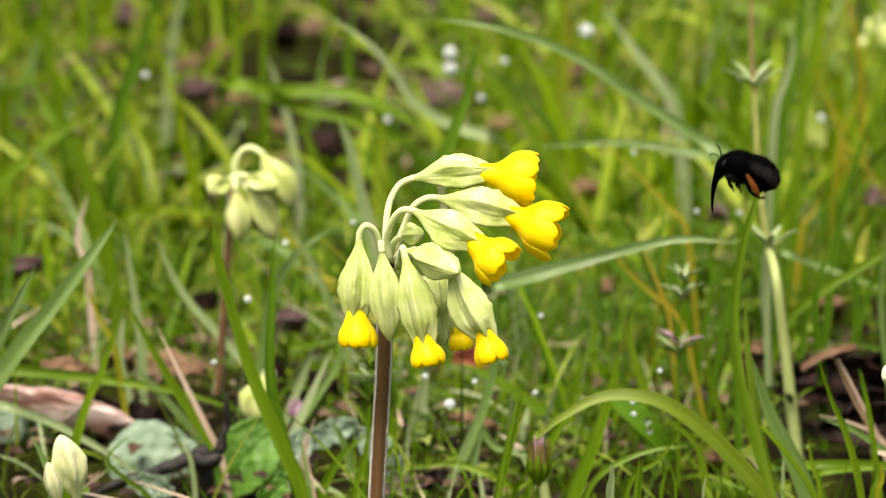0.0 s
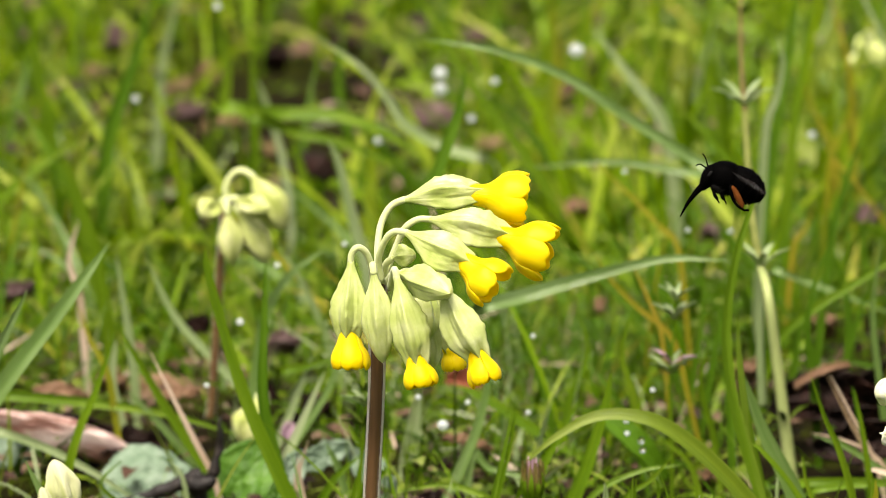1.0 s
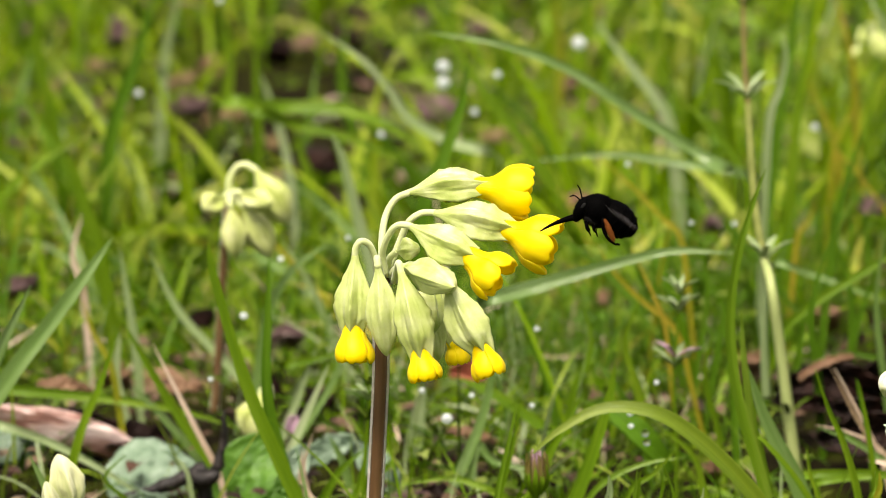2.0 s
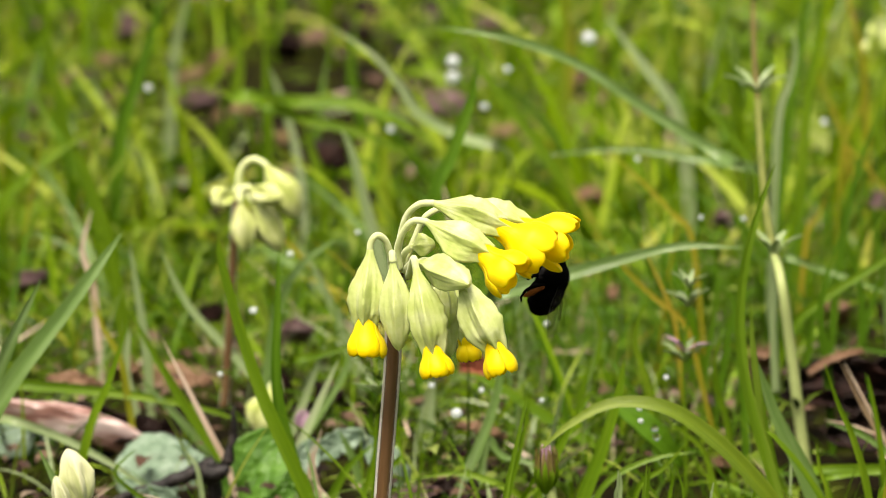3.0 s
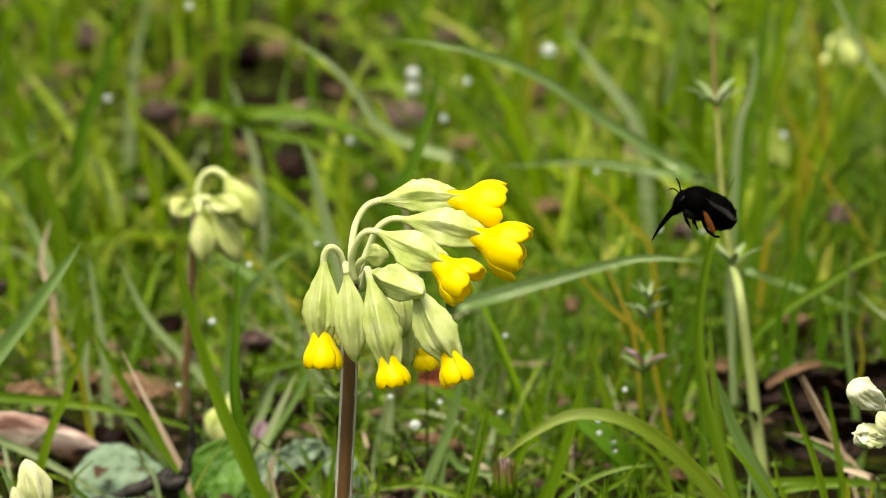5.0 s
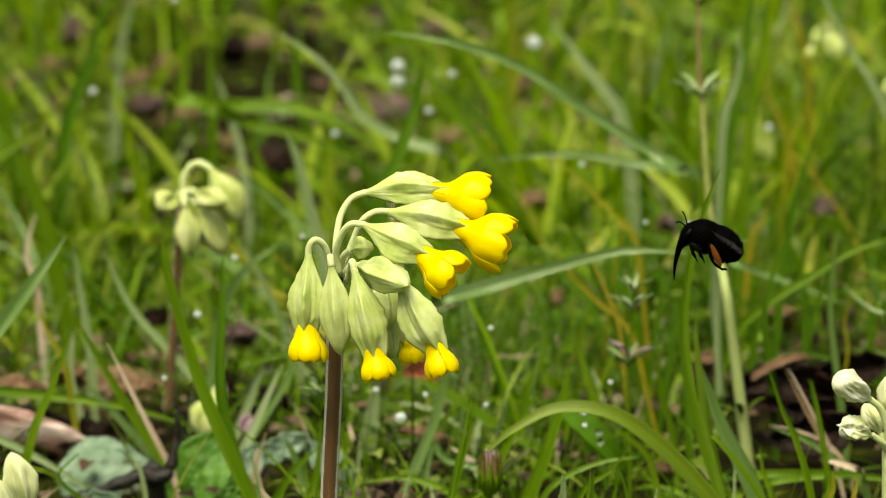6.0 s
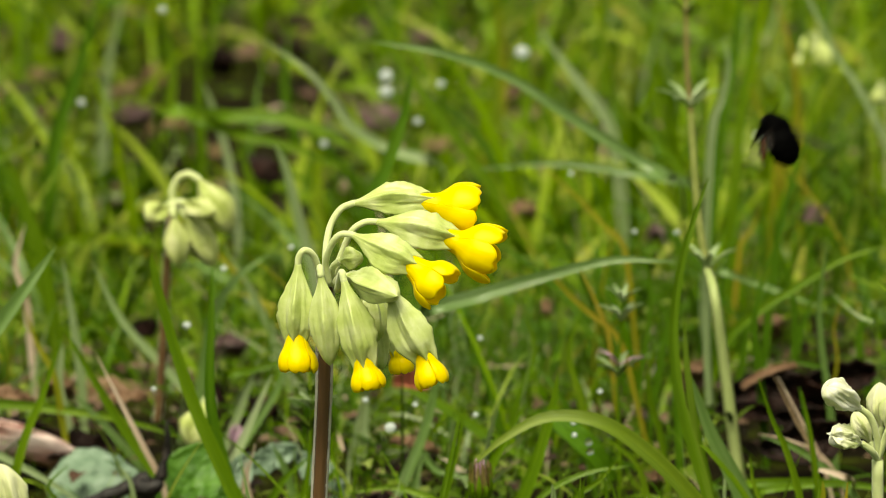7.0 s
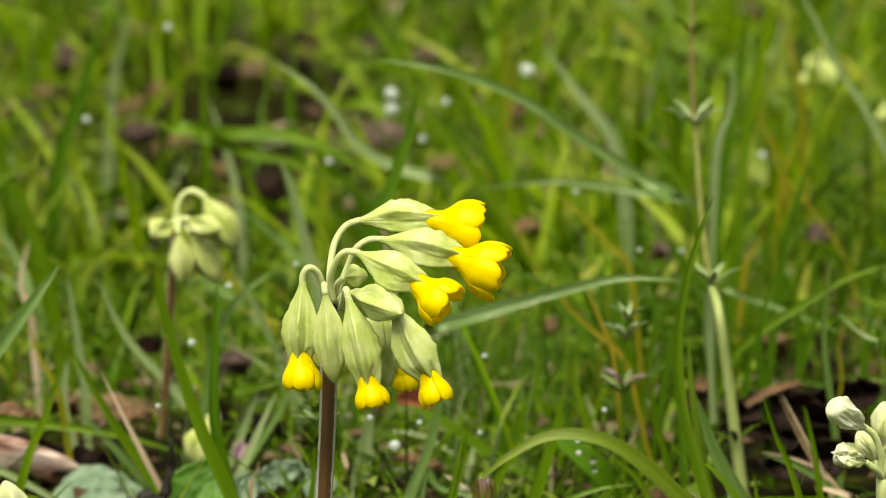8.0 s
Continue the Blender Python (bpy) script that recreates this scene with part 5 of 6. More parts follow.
    ([(-0.0272, 1.4823, -0.0209), (-0.0346, 1.4823, 0.0059), (-0.0326, 1.4823, 0.0286)], 0.0047, M_BLADE_DARK, "broad deep green grass blade standing upright"),
    ([(0.0125, 1.4823, -0.0267), (0.0180, 1.4823, -0.0018), (0.0143, 1.4823, 0.0249)], 0.0051, M_BLADE, "broad fresh green grass blade standing upright"),
    ([(0.0331, 1.4823, -0.0132), (0.0378, 1.4823, 0.0097), (0.0357, 1.4823, 0.0381)], 0.0051, M_BLADE_YELLOW, "broad yellowing green grass blade standing upright"),
    ([(0.0576, 1.4823, -0.0132), (0.0518, 1.4823, 0.0020), (0.0554, 1.4823, 0.0324)], 0.0055, M_BLADE, "broad fresh green grass blade standing upright"),
    ([(0.0783, 1.4823, -0.0055), (0.0705, 1.4823, 0.0153), (0.0722, 1.4823, 0.0400)], 0.0055, M_BLADE, "broad fresh green grass blade standing upright"),
    ([(0.0895, 1.4823, 0.0020), (0.0873, 1.4823, 0.0230), (0.0908, 1.4823, 0.0419)], 0.0059, M_BLADE, "broad fresh green grass blade standing upright"),
    ([(-0.0892, 1.0825, 0.0223), (-0.0915, 1.0825, 0.0307), (-0.0889, 1.0825, 0.0406)], 0.0019, M_STRAW, "narrow dry straw coloured grass blade standing upright"),
    ([(-0.0760, 0.9970, 0.0223), (-0.0798, 0.9970, 0.0301), (-0.0824, 0.9970, 0.0380)], 0.0017, M_BLADE_YELLOW, "narrow yellowing green grass blade leaning over"),
    ([(-0.0420, 1.0450, 0.0248), (-0.0366, 1.0450, 0.0344), (-0.0286, 1.0450, 0.0406)], 0.0027, M_BLADE_DULL, "long bluish green glossy grass blade leaning over"),
    ([(-0.0283, 1.0825, 0.0109), (-0.0338, 1.0825, 0.0237), (-0.0406, 1.0825, 0.0350)], 0.0022, M_BLADE_PALE, "narrow pale greyish green grass blade leaning over"),
    ([(-0.0383, 1.0150, 0.0181), (-0.0292, 1.0150, 0.0201), (-0.0200, 1.0150, 0.0235)], 0.0023, M_BLADE, "narrow fresh green grass blade bent across the meadow"),
    ([(-0.0425, 1.0150, -0.0102), (-0.0357, 1.0150, 0.0074), (-0.0302, 1.0150, 0.0221)], 0.0021, M_BLADE_PALE, "long pale greyish green grass blade leaning over"),
    ([(-0.0404, 0.9970, -0.0095), (-0.0365, 0.9970, 0.0012), (-0.0261, 0.9970, 0.0183), (-0.0235, 0.9970, 0.0275)], 0.0019, M_BLADE_DULL, "long bluish green glossy grass blade leaning over"),
    ([(-0.0110, 1.0150, -0.0142), (-0.0077, 1.0150, -0.0007), (-0.0064, 1.0150, 0.0074), (-0.0051, 1.0150, 0.0168)], 0.0037, M_BLADE_PALE, "broad pale greyish green grass blade leaning over"),
    ([(-0.0005, 0.9570, 0.0011), (0.0038, 0.9570, 0.0100), (0.0081, 0.9570, 0.0215), (0.0112, 0.9570, 0.0366)], 0.0027, M_BLADE_DULL, "long bluish green glossy grass blade leaning over"),
    ([(0.0106, 0.9012, 0.0159), (0.0135, 0.9012, 0.0278), (0.0153, 0.9012, 0.0384)], 0.0013, M_BLADE, "slender fresh green grass blade leaning over"),
    ([(0.0189, 0.9401, 0.0106), (0.0243, 0.9401, 0.0205), (0.0295, 0.9401, 0.0299)], 0.0017, M_BLADE, "narrow fresh green grass blade leaning over"),
    ([(0.0266, 0.9120, 0.0130), (0.0301, 0.9120, 0.0227), (0.0336, 0.9120, 0.0348), (0.0349, 0.9120, 0.0426)], 0.0032, M_BLADE, "long fresh green grass blade leaning over"),
    ([(0.0342, 0.9970, 0.0012), (0.0226, 0.9970, 0.0078), (0.0097, 0.9970, 0.0163), (0.0020, 0.9970, 0.0196)], 0.0028, M_BLADE, "long fresh green grass blade bent across the meadow"),
    ([(0.0139, 0.9289, 0.0086), (0.0020, 0.9289, 0.0135), (-0.0100, 0.9289, 0.0123)], 0.0019, M_BLADE, "narrow fresh green grass blade bent across the meadow"),
    ([(0.0819, 0.8730, 0.0245), (0.0789, 0.8730, 0.0350), (0.0759, 0.8730, 0.0419), (0.0730, 0.8730, 0.0502)], 0.0016, M_BLADE, "slender fresh green grass blade leaning over"),
    ([(0.0886, 0.9012, 0.0159), (0.0865, 0.9012, 0.0302), (0.0844, 0.9012, 0.0409)], 0.0017, M_BLADE, "narrow fresh green grass blade standing upright"),
    ([(0.0939, 0.9570, 0.0126), (0.0887, 0.9570, 0.0227), (0.0843, 0.9570, 0.0310)], 0.0010, M_STRAW, "narrow dry straw coloured grass blade leaning over"),
    ([(0.0765, 0.9176, 0.0152), (0.0871, 0.9176, 0.0166), (0.0966, 0.9176, 0.0162)], 0.0019, M_BLADE, "narrow fresh green grass blade bent across the meadow"),
    ([(0.0990, 0.9401, 0.0093), (0.0891, 0.9401, 0.0175), (0.0794, 0.9401, 0.0218)], 0.0017, M_BLADE_DULL, "narrow bluish green glossy grass blade bent across the meadow"),
    ([(0.0739, 0.8730, 0.0233), (0.0722, 0.8730, 0.0292), (0.0716, 0.8730, 0.0338)], 0.0010, M_BLADE, "slender fresh green grass blade standing upright"),
    ([(0.0965, 0.9176, 0.0177), (0.0912, 0.9176, 0.0197), (0.0883, 0.9176, 0.0198)], 0.0016, M_STRAW, "slender dry straw coloured grass blade bent across the meadow"),
    ([(0.0840, 0.8610, 0.0253), (0.0851, 0.8610, 0.0288), (0.0850, 0.8610, 0.0322)], 0.0015, M_BLADE_YELLOW, "slender yellowing green grass blade standing upright"),
    ([(0.0374, 0.8610, 0.0253), (0.0377, 0.8610, 0.0299), (0.0380, 0.8610, 0.0327)], 0.0010, M_BLADE, "slender fresh green grass blade standing upright"),
    ([(0.0418, 0.8610, 0.0253), (0.0424, 0.8610, 0.0299), (0.0414, 0.8610, 0.0334)], 0.0009, M_BLADE, "slender fresh green grass blade standing upright"),
    ([(0.0320, 0.8610, 0.0253), (0.0322, 0.8610, 0.0288), (0.0321, 0.8610, 0.0313)], 0.0011, M_BLADE_PALE, "slender pale greyish green grass blade standing upright"),
    ([(0.0585, 0.8610, 0.0253), (0.0587, 0.8610, 0.0288), (0.0579, 0.8610, 0.0308)], 0.0008, M_BLADE, "slender fresh green grass blade standing upright"),
    ([(-0.1030, 0.9970, 0.0170), (-0.0813, 0.9970, 0.0154), (-0.0620, 0.9970, 0.0124), (-0.0467, 0.9970, 0.0078)], 0.0026, M_BLADE, "long fresh green grass blade bent across the meadow"),
    ([(-0.0990, 0.9570, 0.0189), (-0.0868, 0.9570, 0.0148), (-0.0746, 0.9570, 0.0081), (-0.0648, 0.9570, 0.0011)], 0.0022, M_BLADE_PALE, "narrow pale greyish green grass blade bent across the meadow"),
    ([(-0.0778, 0.8610, 0.0230), (-0.0788, 0.8610, 0.0288), (-0.0820, 0.8610, 0.0362)], 0.0024, M_BLADE_DULL, "narrow bluish green glossy grass blade leaning over"),
    ([(-0.0641, 0.9289, 0.0061), (-0.0724, 0.9289, 0.0135), (-0.0681, 0.9289, 0.0191)], 0.0013, M_BLADE, "slender fresh green grass blade standing upright"),
    ([(-0.0544, 0.9289, 0.0110), (-0.0555, 0.9289, 0.0159), (-0.0580, 0.9289, 0.0191)], 0.0013, M_BLADE_PALE, "slender pale greyish green grass blade standing upright"),
    ([(-0.0116, 0.9570, 0.0100), (-0.0153, 0.9570, 0.0075), (-0.0227, 0.9570, 0.0036)], 0.0019, M_BLADE, "narrow fresh green grass blade bent across the meadow"),
    ([(0.0069, 0.9570, 0.0138), (0.0106, 0.9570, 0.0100), (0.0217, 0.9570, 0.0075)], 0.0019, M_BLADE_DULL, "narrow bluish green glossy grass blade bent across the meadow"),
    ([(-0.0197, 0.9289, 0.0086), (-0.0172, 0.9289, 0.0209), (-0.0208, 0.9289, 0.0283)], 0.0013, M_BLADE, "slender fresh green grass blade standing upright"),
    ([(-0.0296, 0.9401, 0.0056), (-0.0308, 0.9401, 0.0131), (-0.0289, 0.9401, 0.0205)], 0.0014, M_STRAW, "slender dry straw coloured grass blade standing upright"),
    ([(0.0554, 0.9401, 0.0056), (0.0528, 0.9401, 0.0156), (0.0442, 0.9401, 0.0230)], 0.0017, M_BLADE, "narrow fresh green grass blade leaning over"),
    ([(0.0623, 0.9570, 0.0265), (0.0608, 0.9570, 0.0391), (0.0595, 0.9570, 0.0467)], 0.0019, M_BLADE_DARK, "narrow deep green grass blade standing upright"),
    ([(0.0431, 0.9970, 0.0170), (0.0404, 0.9970, 0.0275), (0.0435, 0.9970, 0.0380)], 0.0020, M_BLADE, "narrow fresh green grass blade standing upright"),
    ([(0.0295, 1.0150, 0.0127), (0.0333, 1.0150, 0.0235), (0.0306, 1.0150, 0.0341)], 0.0020, M_BLADE, "narrow fresh green grass blade standing upright"),
    ([(0.0229, 1.0150, 0.0154), (0.0190, 1.0150, 0.0261), (0.0229, 1.0150, 0.0341)], 0.0018, M_BLADE_DARK, "narrow deep green grass blade standing upright"),
    ([(0.0439, 0.9850, 0.0069), (0.0400, 0.9850, 0.0172), (0.0349, 0.9850, 0.0250)], 0.0017, M_BLADE_DARK, "narrow deep green grass blade leaning over"),
    ([(0.0597, 0.9738, 0.0148), (0.0570, 0.9738, 0.0251), (0.0588, 0.9738, 0.0353)], 0.0017, M_BLADE, "narrow fresh green grass blade standing upright"),
    ([(0.0757, 0.9300, 0.0137), (0.0889, 0.9300, 0.0141), (0.1031, 0.9300, 0.0129), (0.1118, 0.9300, 0.0114)], 0.0021, M_BLADE, "narrow fresh green grass blade bent across the meadow"),
    ([(0.0971, 0.9450, 0.0110), (0.0903, 0.9450, 0.0160), (0.0831, 0.9450, 0.0211)], 0.0014, M_BLADE_DARK, "slender deep green grass blade leaning over"),
    ([(0.0910, 0.9500, 0.0166), (0.0875, 0.9500, 0.0232), (0.0828, 0.9500, 0.0326)], 0.0011, M_DRY, "slender dry brownish grass stem leaning over"),
    ([(0.0980, 0.9600, 0.0074), (0.0942, 0.9600, 0.0125), (0.0879, 0.9600, 0.0157), (0.0805, 0.9600, 0.0174)], 0.0009, M_STRAW, "slender dry straw coloured grass blade leaning over"),
    ([(0.0769, 0.9000, 0.0156), (0.0747, 0.9000, 0.0216), (0.0738, 0.9000, 0.0276)], 0.0010, M_BLADE, "slender fresh green grass blade standing upright"),
    ([(0.0925, 0.9500, 0.0005), (0.0917, 0.9500, 0.0138), (0.0893, 0.9500, 0.0264), (0.0883, 0.9500, 0.0301)], 0.0012, M_BLADE_DARK, "slender deep green grass blade standing upright"),
    ([(0.1123, 1.0200, 0.0284), (0.1093, 1.0200, 0.0300), (0.1059, 1.0200, 0.0324), (0.1019, 1.0200, 0.0364)], 0.0010, M_BLADE_PALE, "slender pale greyish green grass blade leaning over"),
    ([(0.1034, 1.0300, 0.0086), (0.1046, 1.0300, 0.0181), (0.1038, 1.0300, 0.0262), (0.1069, 1.0300, 0.0356)], 0.0010, M_BLADE_YELLOW, "slender yellowing green grass blade standing upright"),
    ([(0.1148, 1.0500, 0.0107), (0.1067, 1.0500, 0.0107), (0.0958, 1.0500, 0.0128), (0.0864, 1.0500, 0.0107)], 0.0020, M_BLADE_DARK, "narrow deep green grass blade bent across the meadow"),
    ([(0.0968, 1.0600, 0.0084), (0.0993, 1.0600, 0.0196), (0.1032, 1.0600, 0.0321)], 0.0022, M_BLADE_DARK, "narrow deep green grass blade standing upright"),
    ([(0.0845, 1.0600, 0.0084), (0.0864, 1.0600, 0.0196), (0.0923, 1.0600, 0.0307)], 0.0022, M_BLADE_DARK, "narrow deep green grass blade leaning over"),
    ([(0.1160, 1.0600, -0.0000), (0.1130, 1.0600, 0.0140), (0.1148, 1.0600, 0.0279)], 0.0022, M_BLADE_DARK, "narrow deep green grass blade standing upright"),
    ([(0.1143, 1.3000, 0.0173), (0.1091, 1.3000, 0.0290), (0.1048, 1.3000, 0.0391)], 0.0016, M_BLADE_YELLOW, "narrow yellowing green grass blade leaning over"),
    ([(0.1143, 1.3000, 0.0181), (0.1182, 1.3000, 0.0273), (0.1206, 1.3000, 0.0340)], 0.0013, M_BLADE_YELLOW, "narrow yellowing green grass blade leaning over"),
    ([(0.0912, 1.1500, 0.0207), (0.0941, 1.1500, 0.0252), (0.0962, 1.1500, 0.0312)], 0.0013, M_BLADE_YELLOW, "narrow yellowing green grass blade leaning over"),
    ([(0.0834, 1.1500, 0.0508), (0.0860, 1.1500, 0.0600), (0.0875, 1.1500, 0.0689), (0.0861, 1.1500, 0.0753)], 0.0022, M_BLADE_PALE, "narrow pale greyish green grass blade standing upright"),
    ([(0.0096, 0.8600, 0.0268), (0.0121, 0.8600, 0.0388), (0.0142, 0.8600, 0.0492)], 0.0012, M_BLADE_LIGHT, "slender fresh green grass blade standing upright"),
    ([(0.0188, 0.8750, 0.0269), (0.0230, 0.8750, 0.0368), (0.0267, 0.8750, 0.0448)], 0.0010, M_BLADE, "slender fresh green grass blade standing upright"),
    ([(0.0302, 0.8350, 0.0322), (0.0306, 0.8350, 0.0350), (0.0309, 0.8350, 0.0384)], 0.0007, M_BLADE_PALE, "slender pale greyish green grass blade standing upright"),
    ([(0.0356, 0.8350, 0.0322), (0.0360, 0.8350, 0.0361), (0.0362, 0.8350, 0.0398)], 0.0008, M_BLADE_LIGHT, "slender fresh green grass blade standing upright"),
    ([(0.0436, 0.8400, 0.0309), (0.0427, 0.8400, 0.0359), (0.0413, 0.8400, 0.0394)], 0.0006, M_BLADE_LIGHT, "slender fresh green grass blade standing upright"),
    ([(0.0485, 0.8350, 0.0322), (0.0487, 0.8350, 0.0341), (0.0490, 0.8350, 0.0359)], 0.0006, M_BLADE_PALE, "slender pale greyish green grass blade standing upright"),
    ([(0.0807, 0.8350, 0.0321), (0.0813, 0.8350, 0.0354), (0.0817, 0.8350, 0.0391)], 0.0012, M_BLADE_LIGHT, "slender fresh green grass blade standing upright"),
    ([(0.0863, 0.8350, 0.0321), (0.0869, 0.8350, 0.0354), (0.0872, 0.8350, 0.0386)], 0.0011, M_BLADE_YELLOW, "slender yellowing green grass blade standing upright"),
    ([(0.0292, 0.9000, 0.0168), (0.0345, 0.9000, 0.0216), (0.0420, 0.9000, 0.0245), (0.0490, 0.9000, 0.0254)], 0.0014, M_BLADE_LIGHT, "slender fresh green grass blade bent across the meadow"),
    ([(0.0370, 0.8900, 0.0206), (0.0421, 0.8900, 0.0247), (0.0467, 0.8900, 0.0300)], 0.0014, M_BLADE, "slender fresh green grass blade standing upright"),
    ([(-0.0354, 0.9750, 0.0070), (-0.0311, 0.9750, 0.0166), (-0.0262, 0.9750, 0.0276)], 0.0026, M_BLADE_PALE, "narrow pale greyish green grass blade leaning over"),
    ([(-0.0318, 0.9550, 0.0038), (-0.0320, 0.9550, 0.0088), (-0.0313, 0.9550, 0.0139)], 0.0012, M_STRAW, "slender dry straw coloured grass blade standing upright"),
    ([(-0.0268, 0.9500, 0.0038), (-0.0231, 0.9500, 0.0101), (-0.0175, 0.9500, 0.0151)], 0.0022, M_BLADE, "narrow fresh green grass blade leaning over"),
    ([(-0.0209, 0.9600, 0.0011), (-0.0227, 0.9600, 0.0088), (-0.0257, 0.9600, 0.0152)], 0.0020, M_BLADE_DULL, "narrow bluish green glossy grass blade leaning over"),
    ([(0.0782, 1.0300, 0.0220), (0.0860, 1.0300, 0.0294), (0.0966, 1.0300, 0.0364), (0.1056, 1.0300, 0.0419), (0.1161, 1.0300, 0.0453)], 0.0024, M_BLADE, "long fresh green grass blade bent across the meadow"),
    ([(0.0797, 1.0800, 0.0284), (0.0894, 1.0800, 0.0255), (0.0998, 1.0800, 0.0217), (0.1110, 1.0800, 0.0174)], 0.0018, M_BLADE_DULL, "narrow bluish green glossy grass blade bent across the meadow"),
]
tufts = {}
for i, (pts, width, material, label) in enumerate(BLADES):
    first, second_point = Vector(pts[0]), Vector(pts[1])
    low = ground_z(first.x, first.y)
    if first.z > low + 0.003:                      # the blade goes on down to its root in the soil
        away = first - second_point
        flat = abs(away.z) < 0.75 * math.hypot(away.x, away.y)
        away.z = 0
        root = first + away * min(1.0, 0.35 * (first.z - low) / max(away.length, 0.002))
        if flat:                             # a blade bent over comes from a tuft farther back
            root = first + Vector((first.x, first.y, 0)) * ((first.z - low) / (EYE[2] - first.z)) * 0.9
        root.z = ground_z(root.x, root.y) - 0.004
        pts = [root, Vector(((root.x + first.x) / 2, (root.y + first.y) / 2, (root.z + first.z) / 2 + 0.001))] + [Vector(p) for p in pts]
    root = Vector(pts[0])
    key = (round(root.x / 0.035), round(root.y / 0.12))
    if key not in tufts:
        tuft = new("grass_tuft")
        tuft.location = (root.x, root.y, ground_z(root.x, root.y))
        tufts[key] = tagged(tuft, label.replace("blade", "tuft"), "grass tuft", "grass tufts")
    tuft = tufts[key]
    part("blade", blade_mesh(local(pts, tuft.location), width, material, 30, 0.3, (0.3 * math.sin(i * 2.1), -1, 0.35), 0.25 * math.sin(i * 1.7), 0.6), tuft, label)


# ---- stalks and herbs ----
def stalk_thing(name, pts, r0, r1, material, label, category):
    return thing(name, tube(pts, lambda u: r0 + (r1 - r0) * u, material, 30, 10), pts[0], label, category, "stalks")


stalk_thing("grass_stalk", [(0.0725, 0.9970, 0.0144), (0.0717, 0.9970, 0.0301), (0.0721, 0.9970, 0.0458)], 0.0010, 0.0009, M_BLADE_PALE, "pale grass stalk beside a thicker one", "stalk")
dark_twig = tagged(new("twig"), "black broken wet twig lying over a leaf", "twig")
dark_twig.location = (-0.0610, 0.9550, 0.0046)
for name_of, line_of, r0, r1, seed in (
    ("branch", [(-0.0796, 0.9550, -0.0020), (-0.0740, 0.9550, 0.0010), (-0.0684, 0.9550, 0.0031), (-0.0623, 0.9550, 0.0052), (-0.0561, 0.9550, 0.0076), (-0.0526, 0.9550, 0.0091)], 0.0009, 0.0021, 1),
    ("shoot", [(-0.0532, 0.9520, 0.0063), (-0.0502, 0.9520, 0.0099), (-0.0490, 0.9520, 0.0143), (-0.0482, 0.9520, 0.0194), (-0.0484, 0.9520, 0.0228)], 0.0014, 0.00028, 2),
    ("stub", [(-0.0537, 0.9570, 0.0086), (-0.0530, 0.9570, 0.0035), (-0.0523, 0.9570, -0.0029)], 0.0019, 0.0013, 3),
    ("knot", [(-0.0552, 0.9500, 0.0085), (-0.0521, 0.9500, 0.0081), (-0.0494, 0.9500, 0.0097)], 0.0022, 0.0009, 4),
):
    data = tube(local(line_of, dark_twig.location), lambda u: r0 + (r1 - r0) * u ** 1.5, M_TWIG, 30, 10)
    part(name_of, ([v + Vector((noise.noise(v * 400), noise.noise(v * 400 + Vector((7, 0, seed))), noise.noise(v * 400 + Vector((0, 9, seed))))) * 0.0005 for v in data[0]], *data[1:]), dark_twig)


def cleaver(base, top, whorls, width, label):
    """A climbing herb: a thin stalk with rings of narrow leaves."""
    plant = tagged(new("whorled_herb"), label, "herb", "whorled herbs")
    plant.location = base
    rnd = random.Random(int(abs(base[0]) * 1e4))
    pts = local([base, *top], base)
    if len(pts) > 6:
        part("stem", tube(pts[:6], lambda u: width * (1.1 - 0.45 * u), M_STEM_PALE, 30, 8), plant, "thick pale green lower stem")
        part("middle_stem", tube(pts[5:8], lambda u: width * (0.6 - 0.1 * u), M_STALK_OLIVE, 30, 8), plant, "thin olive green middle stem")
        part("upper_stem", tube(pts[7:], lambda u: width * (0.5 - 0.15 * u), M_STALK_BROWN, 30, 8), plant, "thin brownish upper stem")
    else:
        part("stem", tube(pts, lambda u: width * (1.1 - 0.5 * u), M_BLADE, 30, 8), plant, "thin green stem")
    line = curve_points(pts, 100)
    for u, count, size, pale in whorls:
        p = line[int(u * 100)]
        for k in range(count):
            a = 2 * math.pi * (k + rnd.uniform(-0.2, 0.2)) / count
            d = Vector((math.cos(a), math.sin(a), rnd.uniform(0.35, 0.85))).normalized()
            b = blade_mesh([p, p + d * size * 0.5 + Vector((0, 0, size * 0.12)), p + d * size], size * 0.24, M_PINK if pale == 2 else (M_BLADE_PALE if pale else M_HERB), 6, 0.2, (0, 0, 1), 0, 0.4, 0.0003)
            part("petal" if pale == 2 else "leaf", b, plant)
    return plant


cleaver((0.0501, 0.9570, 0.0000), [(0.0500, 0.9570, 0.0138), (0.0494, 0.9570, 0.0291), (0.0500, 0.9570, 0.0391), (0.0504, 0.9570, 0.0479)],
        ((0.55, 5, 0.007, 1), (0.6, 3, 0.006, 2), (0.88, 6, 0.006, 1), (1.0, 6, 0.005, 1)), 0.0004, "small whorled herb with pale leaves and mauve flowers")
cleaver((0.0799, 0.9850, 0.0000), [(0.0788, 0.9850, -0.0010), (0.0775, 0.9850, 0.0069), (0.0747, 0.9850, 0.0276), (0.0724, 0.9850, 0.0431), (0.0715, 0.9970, 0.0471), (0.0709, 1.0200, 0.0556), (0.0711, 1.0500, 0.0728), (0.0721, 1.0800, 0.0815), (0.0737, 1.1100, 0.0966)],
        ((0.26, 4, 0.007, 0), (0.55, 5, 0.008, 1), (0.79, 6, 0.009, 1), (0.95, 5, 0.007, 0)), 0.0015, "tall pale jointed stalk with rings of narrow leaves")
